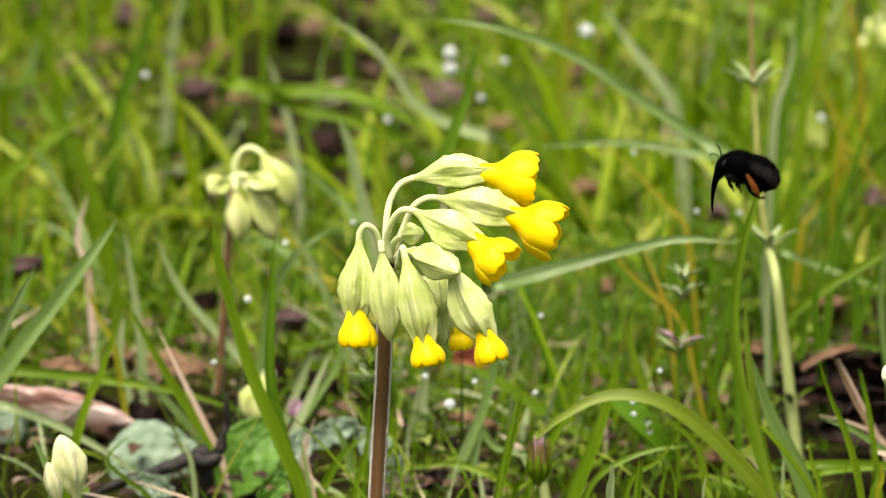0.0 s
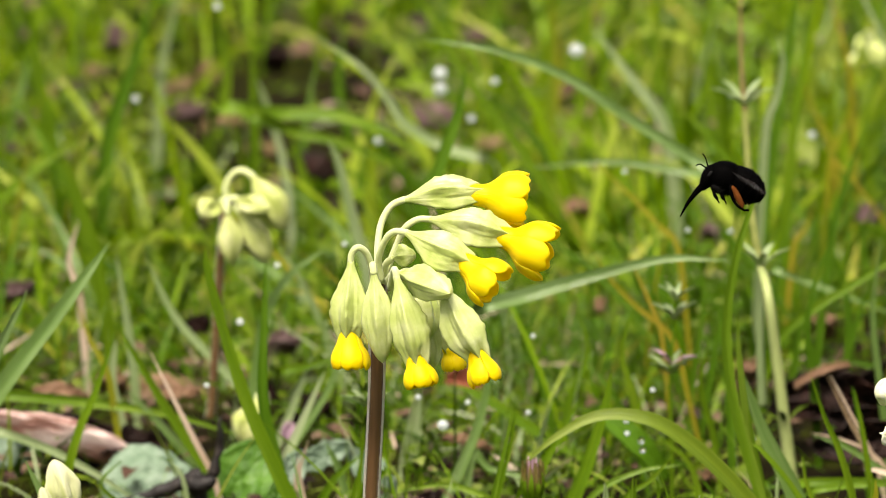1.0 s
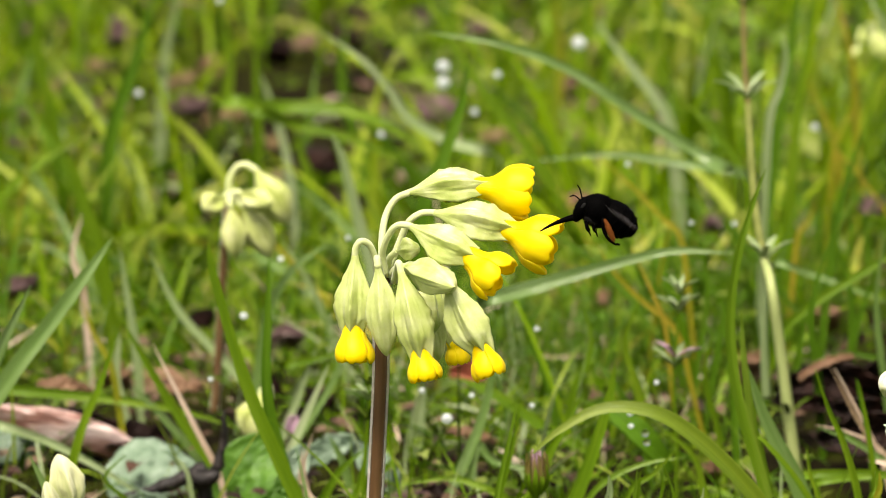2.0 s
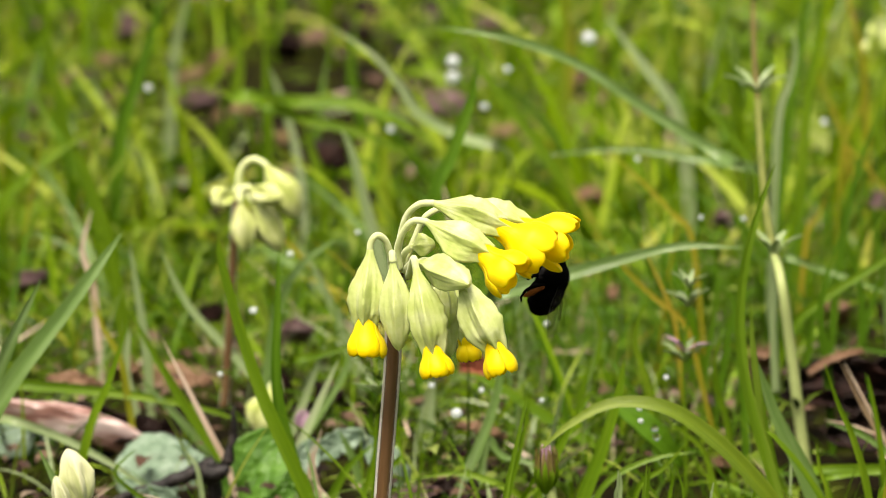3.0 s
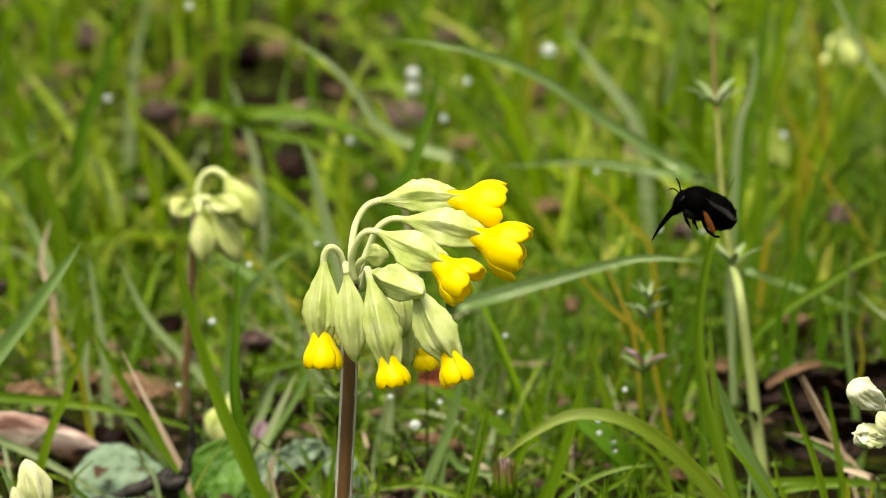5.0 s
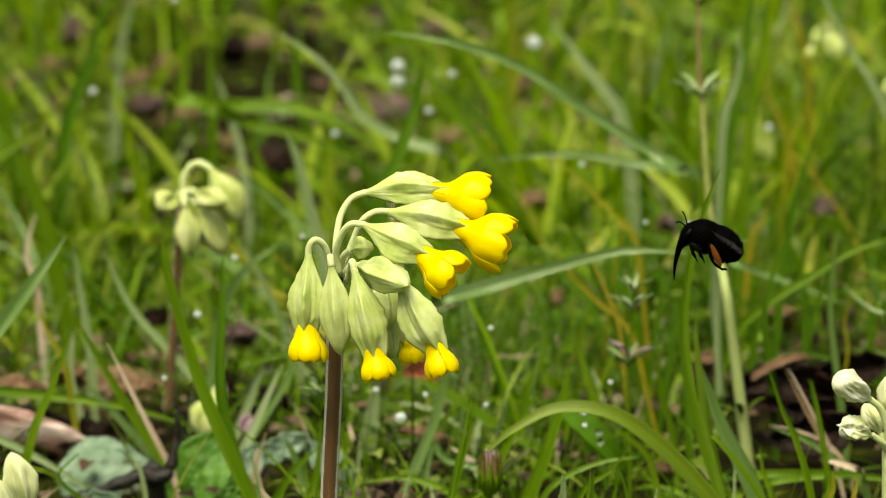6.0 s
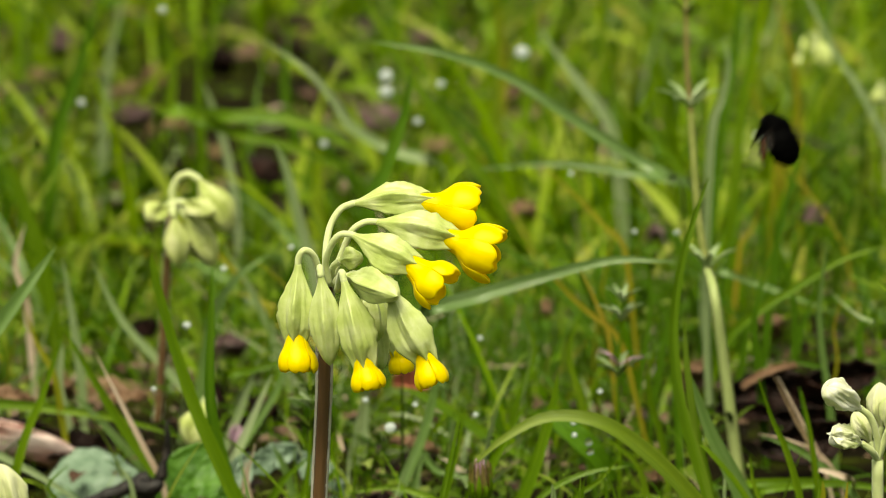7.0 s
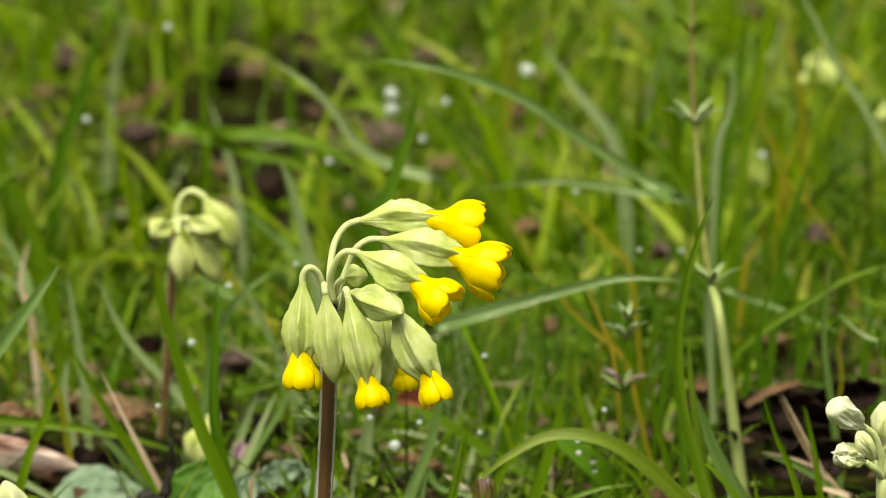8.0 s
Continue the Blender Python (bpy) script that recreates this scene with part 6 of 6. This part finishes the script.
cleaver((-0.0185, 0.9289, 0.0000), [(-0.0173, 0.9289, 0.0184), (-0.0166, 0.9289, 0.0283), (-0.0163, 0.9289, 0.0344)],
        ((0.6, 5, 0.006, 0), (0.8, 6, 0.006, 1), (0.99, 5, 0.004, 0)), 0.0005, "tiny whorled herb behind the brown stem")


# ---- leaves on the ground ----
def broad_leaf(center, along, length, width, material, crinkle, curl, seed, up=(0, -0.5, 1), ragged=0.08):
    """A broad leaf with a midrib, side veins and a wrinkled blade."""
    d, u = Vector(along).normalized(), Vector(up).normalized()
    a = d.cross(u).normalized()
    u = a.cross(d).normalized()
    nu, nv = 28, 20
    verts, faces = [], []
    for i in range(nu + 1):
        s = i / nu
        w = width / 2 * max(0.03, math.sin(math.pi * min(1, s * 0.96 + 0.04)) ** 0.6)
        for j in range(nv + 1):
            v = j / nv * 2 - 1
            edge = 1 + ragged * noise.noise(Vector((s * 6, 2 if v > 0 else -2, seed))) + 0.4 * ragged * noise.noise(Vector((s * 17, 2 if v > 0 else -2, seed)))
            vein = abs(math.sin((s * 8 - abs(v) * 2.2) * math.pi)) ** 0.5
            z = crinkle * (vein - 0.6) * (1 - abs(v) * 0.4) - crinkle * 1.2 * math.exp(-(v / 0.08) ** 2) + curl * width * (v * v) + 0.12 * length * math.sin(s * math.pi)
            z += crinkle * 1.2 * noise.noise(Vector((s * 9, v * 5, seed)))
            verts.append(Vector(center) + d * length * (s - 0.5) + a * w * v * edge + u * z)
    for i in range(nu):
        for j in range(nv):
            q = i * (nv + 1) + j
            faces.append((q, q + 1, q + nv + 2, q + nv + 1))
    return verts, faces, material


def leaf_thing(name, center, along, length, width, material, crinkle, curl, seed, label, category, up=(0, -0.5, 1), ragged=0.08):
    ob = thing(name, broad_leaf(center, along, length, width, material, crinkle, curl, seed, up, ragged), center, label, category)
    s = ob.modifiers.new("thickness", "SOLIDIFY")
    s.thickness = 0.0005
    return ob


leaf_thing("cowslip_leaf", (-0.0664, 0.9850, 0.0005), (1, 0.25, 0.1), 0.0215, 0.0197, M_LEAF, 0.0009, -0.1, 1, "wrinkled grey green cowslip leaf near the ground", "leaf", (0, -0.8, 1))
leaf_thing("cowslip_leaf", (-0.0437, 0.9700, 0.0040), (0.7, 0.2, 0.8), 0.0215, 0.0143, M_LEAF_GREEN, 0.0005, 0.15, 2, "dark green wrinkled cowslip leaf standing up", "leaf", (-0.2, -1, 0.5))
leaf_thing("cowslip_leaf", (-0.0351, 0.9738, 0.0032), (0.5, 0.2, 0.8), 0.0144, 0.0072, M_LEAF, 0.0005, 0.1, 15, "narrow wrinkled pale cowslip leaf standing up", "leaf", (0.2, -1, 0.5))
leaf_thing("cowslip_leaf", (-0.0158, 0.9850, 0.0016), (-0.6, 0.2, 0.6), 0.0143, 0.0072, M_LEAF, 0.0005, 0.1, 16, "narrow wrinkled pale cowslip leaf leaning aside", "leaf", (-0.2, -1, 0.5))
leaf_thing("cowslip_leaf", (-0.1005, 1.0090, 0.0015), (1, 0.2, 0.1), 0.0142, 0.0124, M_LEAF, 0.0004, -0.1, 4, "small pale green leaf near the ground", "leaf", (0, -0.7, 1))
leaf_thing("broad_grass_leaf", (0.0417, 0.9626, 0.0137), (0.8, 0.1, -0.8), 0.0218, 0.0056, M_BLADE_DARK, 0.0002, 0.1, 5, "bluish green leaf with round water drops", "leaf", (0, -0.8, 0.8))
leaf_thing("bark_piece", (-0.0846, 0.9970, 0.0080), (1, 0.1, -0.34), 0.0374, 0.0076, M_BARK, 0.0006, -0.9, 6, "long curved piece of pinkish brown bark", "bark", (0, -0.75, 1), 0.25)
# dark leaf added as the shadow on the underside of the bark
leaf_thing("dead_leaf", (-0.0836, 1.0090, 0.0018), (1, 0.1, -0.3), 0.0319, 0.0106, M_ROT_SHADE, 0.0008, 0.3, 14, "dark reddish leaf standing in for shade under the bark", "dead leaf", (0, -0.9, 0.6), 0.3)
leaf_thing("petal", (-0.0357, 1.0150, 0.0044), (0.4, 0.2, 1), 0.0037, 0.0025, M_PINK, 0.0003, 0.3, 81, "small fallen pale pink petal in the grass", "petal", (0, -1, 0.3))
leaf_thing("dead_leaf", (-0.0697, 1.0975, -0.0134), (1, 0.2, -0.1), 0.0259, 0.0173, M_DEAD, 0.0006, 0.3, 7, "dark brown dead leaf in the grass", "dead leaf", (0, -0.5, 1))
# heap of dark leaves, blackened to carry the shade of its gaps
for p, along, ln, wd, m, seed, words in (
    ((0.0938, 1.0270, 0.0104), (1, 0.2, -0.5), 0.022, 0.009, M_ROT_SHADE, 71, "dark reddish"),
    ((0.0869, 1.0390, 0.0090), (1, 0.1, 0.3), 0.02, 0.007, M_ROT_SHADE, 72, "dark reddish"),
    ((0.0969, 1.0030, 0.0095), (1, 0.2, -0.2), 0.02, 0.007, M_ROT_SHADE, 73, "blackish"),
    ((0.0823, 1.0150, 0.0093), (1, 0.1, -0.1), 0.014, 0.004, M_ROT_SHADE, 74, "blackish"),
    ((0.1056, 1.0390, 0.0110), (1, 0.2, 0.2), 0.018, 0.008, M_ROT_SHADE, 75, "dark reddish"),
    ((0.0917, 0.9738, 0.0121), (1, 0.2, 0.1), 0.020, 0.009, M_ROT_SHADE, 76, "blackish"),
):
    leaf_thing("dead_leaf", p, along, ln, wd, m, 0.0012, 0.4, seed, words + " rotten leaf in a heap, blackened for its shaded gaps", "dead leaf", (0, -1, 0.2), 0.35)
leaf_thing("dead_leaf", (0.0875, 1.0150, 0.0170), (1, 0.3, 0.35), 0.0141, 0.0019, M_DEAD, 0.0004, 0.5, 11, "light brown curled dead leaf", "dead leaf", (0, -0.5, 1))
leaf_thing("dead_leaf", (0.0048, 1.0500, 0.0076), (1, 0.2, -0.15), 0.0085, 0.0048, M_RED, 0.0009, 0.4, 91, "curled orange red dead leaf in the grass", "dead leaf", (0, -0.9, 0.6), 0.5)
leaf_thing("cowslip_leaf", (-0.0364, 0.9550, 0.0016), (0.6, 0.2, 0.5), 0.012, 0.006, M_LEAF_GREEN, 0.0008, 0.3, 93, "small deep green leaf under the grass", "leaf", (-0.2, -1, 0.5), 0.3)
leaf_thing("cowslip_leaf", (-0.0650, 0.9500, 0.0019), (1, 0.1, -0.2), 0.010, 0.005, M_LEAF, 0.0008, 0.3, 94, "small pale grey green leaf under the twig", "leaf", (0, -0.9, 0.6), 0.4)
leaf_thing("cowslip_leaf", (-0.0261, 0.9850, 0.0054), (1, 0.2, 0.4), 0.012, 0.006, M_LEAF, 0.0010, 0.2, 92, "crumpled grey green cowslip leaf under the grass", "leaf", (0.1, -0.9, 0.7), 0.4)
for p, along, ln, wd, m, seed, words in (
    ((-0.0092, 0.9570, 0.0006), (1, 0.3, 0.1), 0.011, 0.0034, M_MAUVE, 95, "dull mauve"),
    ((0.0007, 0.9580, 0.0009), (1, -0.2, -0.1), 0.014, 0.0040, M_ROT_SHADE, 96, "blackish"),
    ((0.0136, 0.9550, 0.0011), (0.9, 0.2, 0.3), 0.008, 0.0036, M_MAUVE, 97, "dull mauve"),
    ((0.0056, 0.9900, 0.0079), (1, 0.2, -0.3), 0.012, 0.0030, M_DEAD, 98, "brown"),
    ((0.0044, 0.9850, 0.0052), (1, 0.1, 0.2), 0.012, 0.0040, M_ROT_SHADE, 99, "blackish"),
    ((-0.0617, 1.0300, 0.0096), (1, 0.2, 0.1), 0.010, 0.0036, M_DEAD, 100, "reddish brown"),
    ((-0.0887, 1.0200, 0.0117), (1, 0.3, -0.2), 0.013, 0.0030, M_DEAD, 101, "reddish brown"),
    ((-0.0716, 1.0000, 0.0027), (1, 0.1, 0.1), 0.016, 0.0060, M_ROT_SHADE, 102, "blackish"),
):
    leaf_thing("dead_leaf", p, along, ln, wd, m, 0.0011, 0.5 * math.sin(seed), seed, words + " crumbled leaf on the damp soil", "dead leaf", (0.2 * math.sin(seed * 3), -0.7, 1), 0.8)

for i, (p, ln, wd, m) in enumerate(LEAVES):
    words = {"mauve_leaf": "faded greyish mauve", "tan_leaf": "dry tan", "shade_rot_leaf": "shade-dark rotten", "dead_leaf": "brown"}[m.name]
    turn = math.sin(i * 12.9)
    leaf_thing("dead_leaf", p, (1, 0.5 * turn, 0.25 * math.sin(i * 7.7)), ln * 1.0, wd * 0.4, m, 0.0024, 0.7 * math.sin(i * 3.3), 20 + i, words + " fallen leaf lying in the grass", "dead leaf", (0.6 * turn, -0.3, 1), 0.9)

# ---- a closed flower head low in the grass ----
BUD = (0.0179, 0.8730, 0.0292)
bud_plant = tagged(new("flower_bud"), "closed green and brown flower head on a short stalk", "bud")
bud_plant.location = (BUD[0], BUD[1], 0.0)
up0 = Vector((0, 0, BUD[2]))
part("stem", tube([Vector((0, 0, 0)), up0 * 0.5 + Vector((0.002, 0, 0)), up0], lambda u: 0.0011, M_STEM_PALE, 12, 8), bud_plant)
for ring, count, radius, low, high, material in ((0, 11, 0.0025, -0.0052, 0.0016, M_BLADE), (1, 12, 0.0023, -0.0038, 0.0034, M_STALK_BROWN), (2, 9, 0.0016, -0.001, 0.0040, M_TAN), (3, 6, 0.0010, 0.0, 0.0044, M_PINK)):
    for k in range(count):
        a = 2 * math.pi * (k + 0.5 * (ring % 2)) / count
        d = Vector((math.cos(a), math.sin(a), 0))
        wave = 0.0004 * math.sin(k * 2.7 + ring)
        part("bract", blade_mesh([up0 + d * 0.0009 + Vector((0, 0, low)), up0 + d * radius + Vector((0, 0, low * 0.3)), up0 + d * (radius * 0.8 + wave) + Vector((0, 0, high + wave))], 0.0013, material, 6, 0.2, (math.cos(a), math.sin(a), 0.2), 0, 0.8), bud_plant)

# ---- water drops ----
DROPS = [
    ((-0.0008, 1.2700, 0.0463), 0.0028), ((-0.0008, 1.2700, 0.0417), 0.0028), ((0.0379, 1.2700, 0.0529), 0.0030), ((-0.0641, 1.2700, 0.0655), 0.0016), ((0.0000, 0.9289, 0.0267), 0.0018), ((-0.0053, 0.9401, 0.0301), 0.0010),
    ((0.0053, 0.9401, 0.0290), 0.0009), ((0.0683, 1.0525, 0.0438), 0.0011), ((0.0583, 1.0525, 0.0441), 0.0009), ((-0.0453, 0.9850, 0.0367), 0.0013), ((0.1052, 1.2700, 0.0284), 0.0016), ((0.0636, 0.8958, 0.0285), 0.0006),
    ((0.0081, 1.2700, 0.0332), 0.0016), ((0.0387, 0.9289, 0.0276), 0.0009), ((0.0387, 0.9233, 0.0263), 0.0009), ((0.0414, 0.9176, 0.0262), 0.0008), ((0.0415, 0.9120, 0.0256), 0.0008), ((0.0458, 1.1200, 0.0457), 0.0010),
    ((0.0642, 0.9289, 0.0344), 0.0010), ((-0.0508, 0.9457, 0.0314), 0.0009), ((0.0442, 0.8730, 0.0405), 0.0005), ((0.0638, 0.8958, 0.0321), 0.0004), ((-0.0385, 1.0270, 0.0409), 0.0011), ((0.0181, 0.9345, 0.0281), 0.0008),
    ((0.0451, 0.9457, 0.0304), 0.0009), ((0.0199, 0.9738, 0.0360), 0.0009), ((-0.0876, 1.2700, 0.0389), 0.0016), ((-0.0231, 1.0390, 0.0435), 0.0009), ((0.0147, 1.2700, 0.0439), 0.0016), ((-0.0186, 1.2700, 0.0267), 0.0016),
]
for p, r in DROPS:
    # drops farther back are coloured white in place of a real glint
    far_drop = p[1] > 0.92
    thing("water_drop", ball(p, r * (0.68 if far_drop else 1.0), M_DROP if far_drop else M_WATER, 10, 16, (1, 1, 0.9)), p, "round drop of water on grass, coloured white for its glint" if far_drop else "clear round drop of water clinging to grass", "water drop", "water drops")


# ---- what moves ----
# seconds, place, nose up, turn away
BEE = [
    (0, 0.0531, 0.7900, 0.1037, 15, 0),
    (0.1, 0.0543, 0.7900, 0.1068, 25, 0),
    (0.2, 0.0549, 0.7900, 0.1067, 28, 0),
    (0.3, 0.0560, 0.7900, 0.1061, 22, 0),
    (0.4, 0.0559, 0.7900, 0.1064, 25, 0),
    (0.5, 0.0561, 0.7900, 0.1058, 20, 0),
    (0.6, 0.0559, 0.7900, 0.1059, 18, 0),
    (0.7, 0.0549, 0.7900, 0.1063, 18, 0),
    (0.8, 0.0523, 0.7900, 0.1064, 25, 0),
    (0.9, 0.0510, 0.7900, 0.1044, 20, 0),
    (1, 0.0521, 0.7900, 0.1049, 18, 0),
    (1.1, 0.0435, 0.7900, 0.0973, 25, 0),
    (1.2, 0.0430, 0.7900, 0.0980, 18, 0),
    (1.3, 0.0445, 0.7900, 0.0985, 18, 0),
    (1.4, 0.0386, 0.7900, 0.0972, 18, 0),
    (1.5, 0.0377, 0.7900, 0.0975, 15, 0),
    (1.6, 0.0367, 0.7900, 0.0972, 8, 0),
    (1.7, 0.0299, 0.7900, 0.1000, 12, 0),
    (2, 0.0289, 0.7900, 0.0975, 22, 0),
    (2.3, 0.0252, 0.7900, 0.0922, 45, 0),
    (2.5, 0.0172, 0.8100, 0.0813, 88, 14),
    (2.6, 0.0170, 0.8100, 0.0804, 108, 14),
    (2.8, 0.0165, 0.8100, 0.0802, 108, 14),
    (2.9, 0.0168, 0.8100, 0.0804, 108, 14),
    (3, 0.0167, 0.8100, 0.0795, 108, 14),
    (3.1, 0.0159, 0.8100, 0.0800, 108, 14),
    (3.2, 0.0157, 0.8100, 0.0796, 108, 14),
    (3.3, 0.0171, 0.8100, 0.0810, 108, 14),
    (3.4, 0.0170, 0.8100, 0.0803, 108, 14),
    (3.5, 0.0188, 0.8100, 0.0799, 98, 14),
    (3.6, 0.0298, 0.7900, 0.0980, 42, 0),
    (3.7, 0.0372, 0.7900, 0.1130, 15, 0),
    (3.8, 0.0363, 0.7900, 0.1104, 20, 0),
    (3.9, 0.0353, 0.7900, 0.1079, 25, 0),
    (4, 0.0375, 0.7900, 0.1062, 30, 0),
    (4.1, 0.0403, 0.7900, 0.1066, 28, 0),
    (4.2, 0.0403, 0.7900, 0.1045, 25, 0),
    (4.3, 0.0469, 0.7900, 0.1058, 25, 0),
    (4.4, 0.0496, 0.7900, 0.1074, 20, 0),
    (4.5, 0.0479, 0.7900, 0.1064, 22, 0),
    (4.6, 0.0482, 0.7900, 0.1051, 22, 0),
    (4.7, 0.0499, 0.7900, 0.1040, 22, 0),
    (5.2, 0.0524, 0.7900, 0.0976, 20, 0),
    (5.8, 0.0540, 0.7900, 0.0937, 20, 0),
    (5.9, 0.0544, 0.7900, 0.0941, 25, 0),
    (6, 0.0560, 0.7900, 0.0928, 20, 0),
    (6.1, 0.0556, 0.7900, 0.0939, 25, 0),
    (6.2, 0.0576, 0.7900, 0.0957, 22, 0),
    (6.3, 0.0581, 0.7900, 0.0948, 22, 0),
    (6.4, 0.0586, 0.7900, 0.0950, 20, 0),
    (6.5, 0.0588, 0.7900, 0.0943, 20, 0),
    (6.6, 0.0606, 0.7900, 0.1047, 40, 20),
    (6.7, 0.0669, 0.7900, 0.1115, 28, 10),
    (6.8, 0.0658, 0.8100, 0.1073, 30, 20),
    (6.9, 0.0721, 0.8300, 0.1042, 35, 25),
    (7, 0.0769, 0.8750, 0.0976, 45, 60),
    (7.1, 0.0969, 0.9400, 0.1090, 45, 80),
    (7.2, 0.0942, 0.9500, 0.1066, 50, 88),
    (7.3, 0.0976, 0.9500, 0.1075, 50, 88),
    (7.4, 0.0972, 0.9500, 0.1075, 50, 88),
    (7.5, 0.1054, 0.9500, 0.1077, 50, 85),
    (7.6, 0.1237, 0.9500, 0.1123, 40, 80),
    (8, 0.2112, 1.0500, 0.1441, 40, 80),
]


def motions():
    walk(bee, [(t, pose(x, y, z, 0, up, -turn)) for t, x, y, z, up, turn in BEE])
    # wings beat in flight and lie folded on the back while the bee drinks
    rows = [[] for _ in wings]
    for i in range(0, 241):
        t = i / 30
        for (w, s, at), r in zip(wings, rows):
            if 2.55 < t < 3.48:
                m = Matrix.Translation(at) @ pose(0, 0, 0, s * 12, -42, -s * 80)
            else:
                lift = 34 if i % 2 else -6
                m = Matrix.Translation(at) @ pose(0, 0, 0, s * lift, 0, -s * 34)
            r.append((t, m))
    for (w, s, at), r in zip(wings, rows):
        walk(w, r)
    # the antennae are laid forwards while it drinks
    for feeler, at in antennae:
        walk(feeler, [(t, pose(*at, 0, -a, 0)) for t, a in ((0.0, 0), (2.3, 0), (2.55, 75), (3.5, 75), (3.7, 0), (8.0, 0))])
    # the flower that the bee hangs on sinks with its stalk, its neighbour and the whole stem lean a little
    flower, stem = main_flowers[0]
    hinge, at = stem.location.copy(), flower.location.copy()
    walk(stem, [(t, pose(hinge.x, hinge.y, hinge.z, b, a, 0)) for t, a, b, c in FIRST_BEND])
    rows = []
    for t, a, b, c in FIRST_BEND:
        end = hinge + Euler((radians(b), radians(a), 0)).to_matrix() @ (at - hinge)
        rows.append((t, pose(end.x, end.y, end.z, 0, c, 0)))
    walk(flower, rows)
    flower = main_flowers[1][0]
    at = flower.location.copy()
    walk(flower, [(t, pose(at.x, at.y, at.z, 0, a, 0)) for t, a in SECOND_BEND])
    # the tongue swings
    walk(tongue, [(t, pose(*TONGUE_ROOT, 0, -a, 0)) for t, a in TONGUE])
    pivot = Vector(SWAY_PIVOT)
    start = Vector(MAIN_BASE)
    walk(main_cowslip, [(t, Matrix.Translation(pivot) @ pose(0, 0, 0, 0, a, 0) @ Matrix.Translation(start - pivot)) for t, a in SWAY])


SWAY_PIVOT = (-0.0128, 0.8000, 0.0564)
SWAY = [(0.0, 0.0), (1.0, 0.0), (1.7, 0.1), (2.3, 0.9), (2.6, 1.9), (2.8, 1.9), (3.0, 1.85), (3.2, 1.4), (3.5, 0.95), (3.6, 0.2), (3.75, -0.1), (4.0, 0.15), (4.5, 0.2), (6.0, 0.0), (6.5, -0.15), (7.0, 0.15), (7.5, -0.15), (8.0, 0.05)]
# seconds, lean of the stalk aside and forwards, lean of the flower
FIRST_BEND = [(0.0, 0, 0, 0), (1.9, 0, 0, 0), (2.3, 2, 15, 7), (2.55, 5, 40, 20), (2.8, 6, 49, 23.5), (3.0, 6, 49, 23.5), (3.4, 6, 50, 23.5), (3.5, 6, 50, 23.5), (3.6, 3, 16, 8), (3.7, 0.5, 0, 0), (3.8, 2.5, 0, 5), (4.0, 2, 0, 4), (4.5, 2, 0, 4), (6.0, 2, 0, 4), (8.0, 2, 0, 4)]
SECOND_BEND = [(0.0, 0.0), (2.2, 0.0), (2.6, -0.6), (3.0, -1.0), (3.5, -0.8), (3.65, 0.0), (8.0, 0.0)]
# seconds, degrees below the level of the body
TONGUE = [(0.0, 94), (0.2, 79), (0.4, 85), (0.6, 90), (0.8, 70), (1.0, 68), (1.3, 67), (1.5, 83), (1.7, 65), (2.5, 25), (3.5, 25), (3.7, 39), (3.8, 50), (4.0, 88), (4.2, 92), (4.5, 74), (4.7, 70), (5.8, 80), (6.0, 95), (6.2, 90), (6.5, 75), (7.0, 90), (8.0, 75)]

motions()
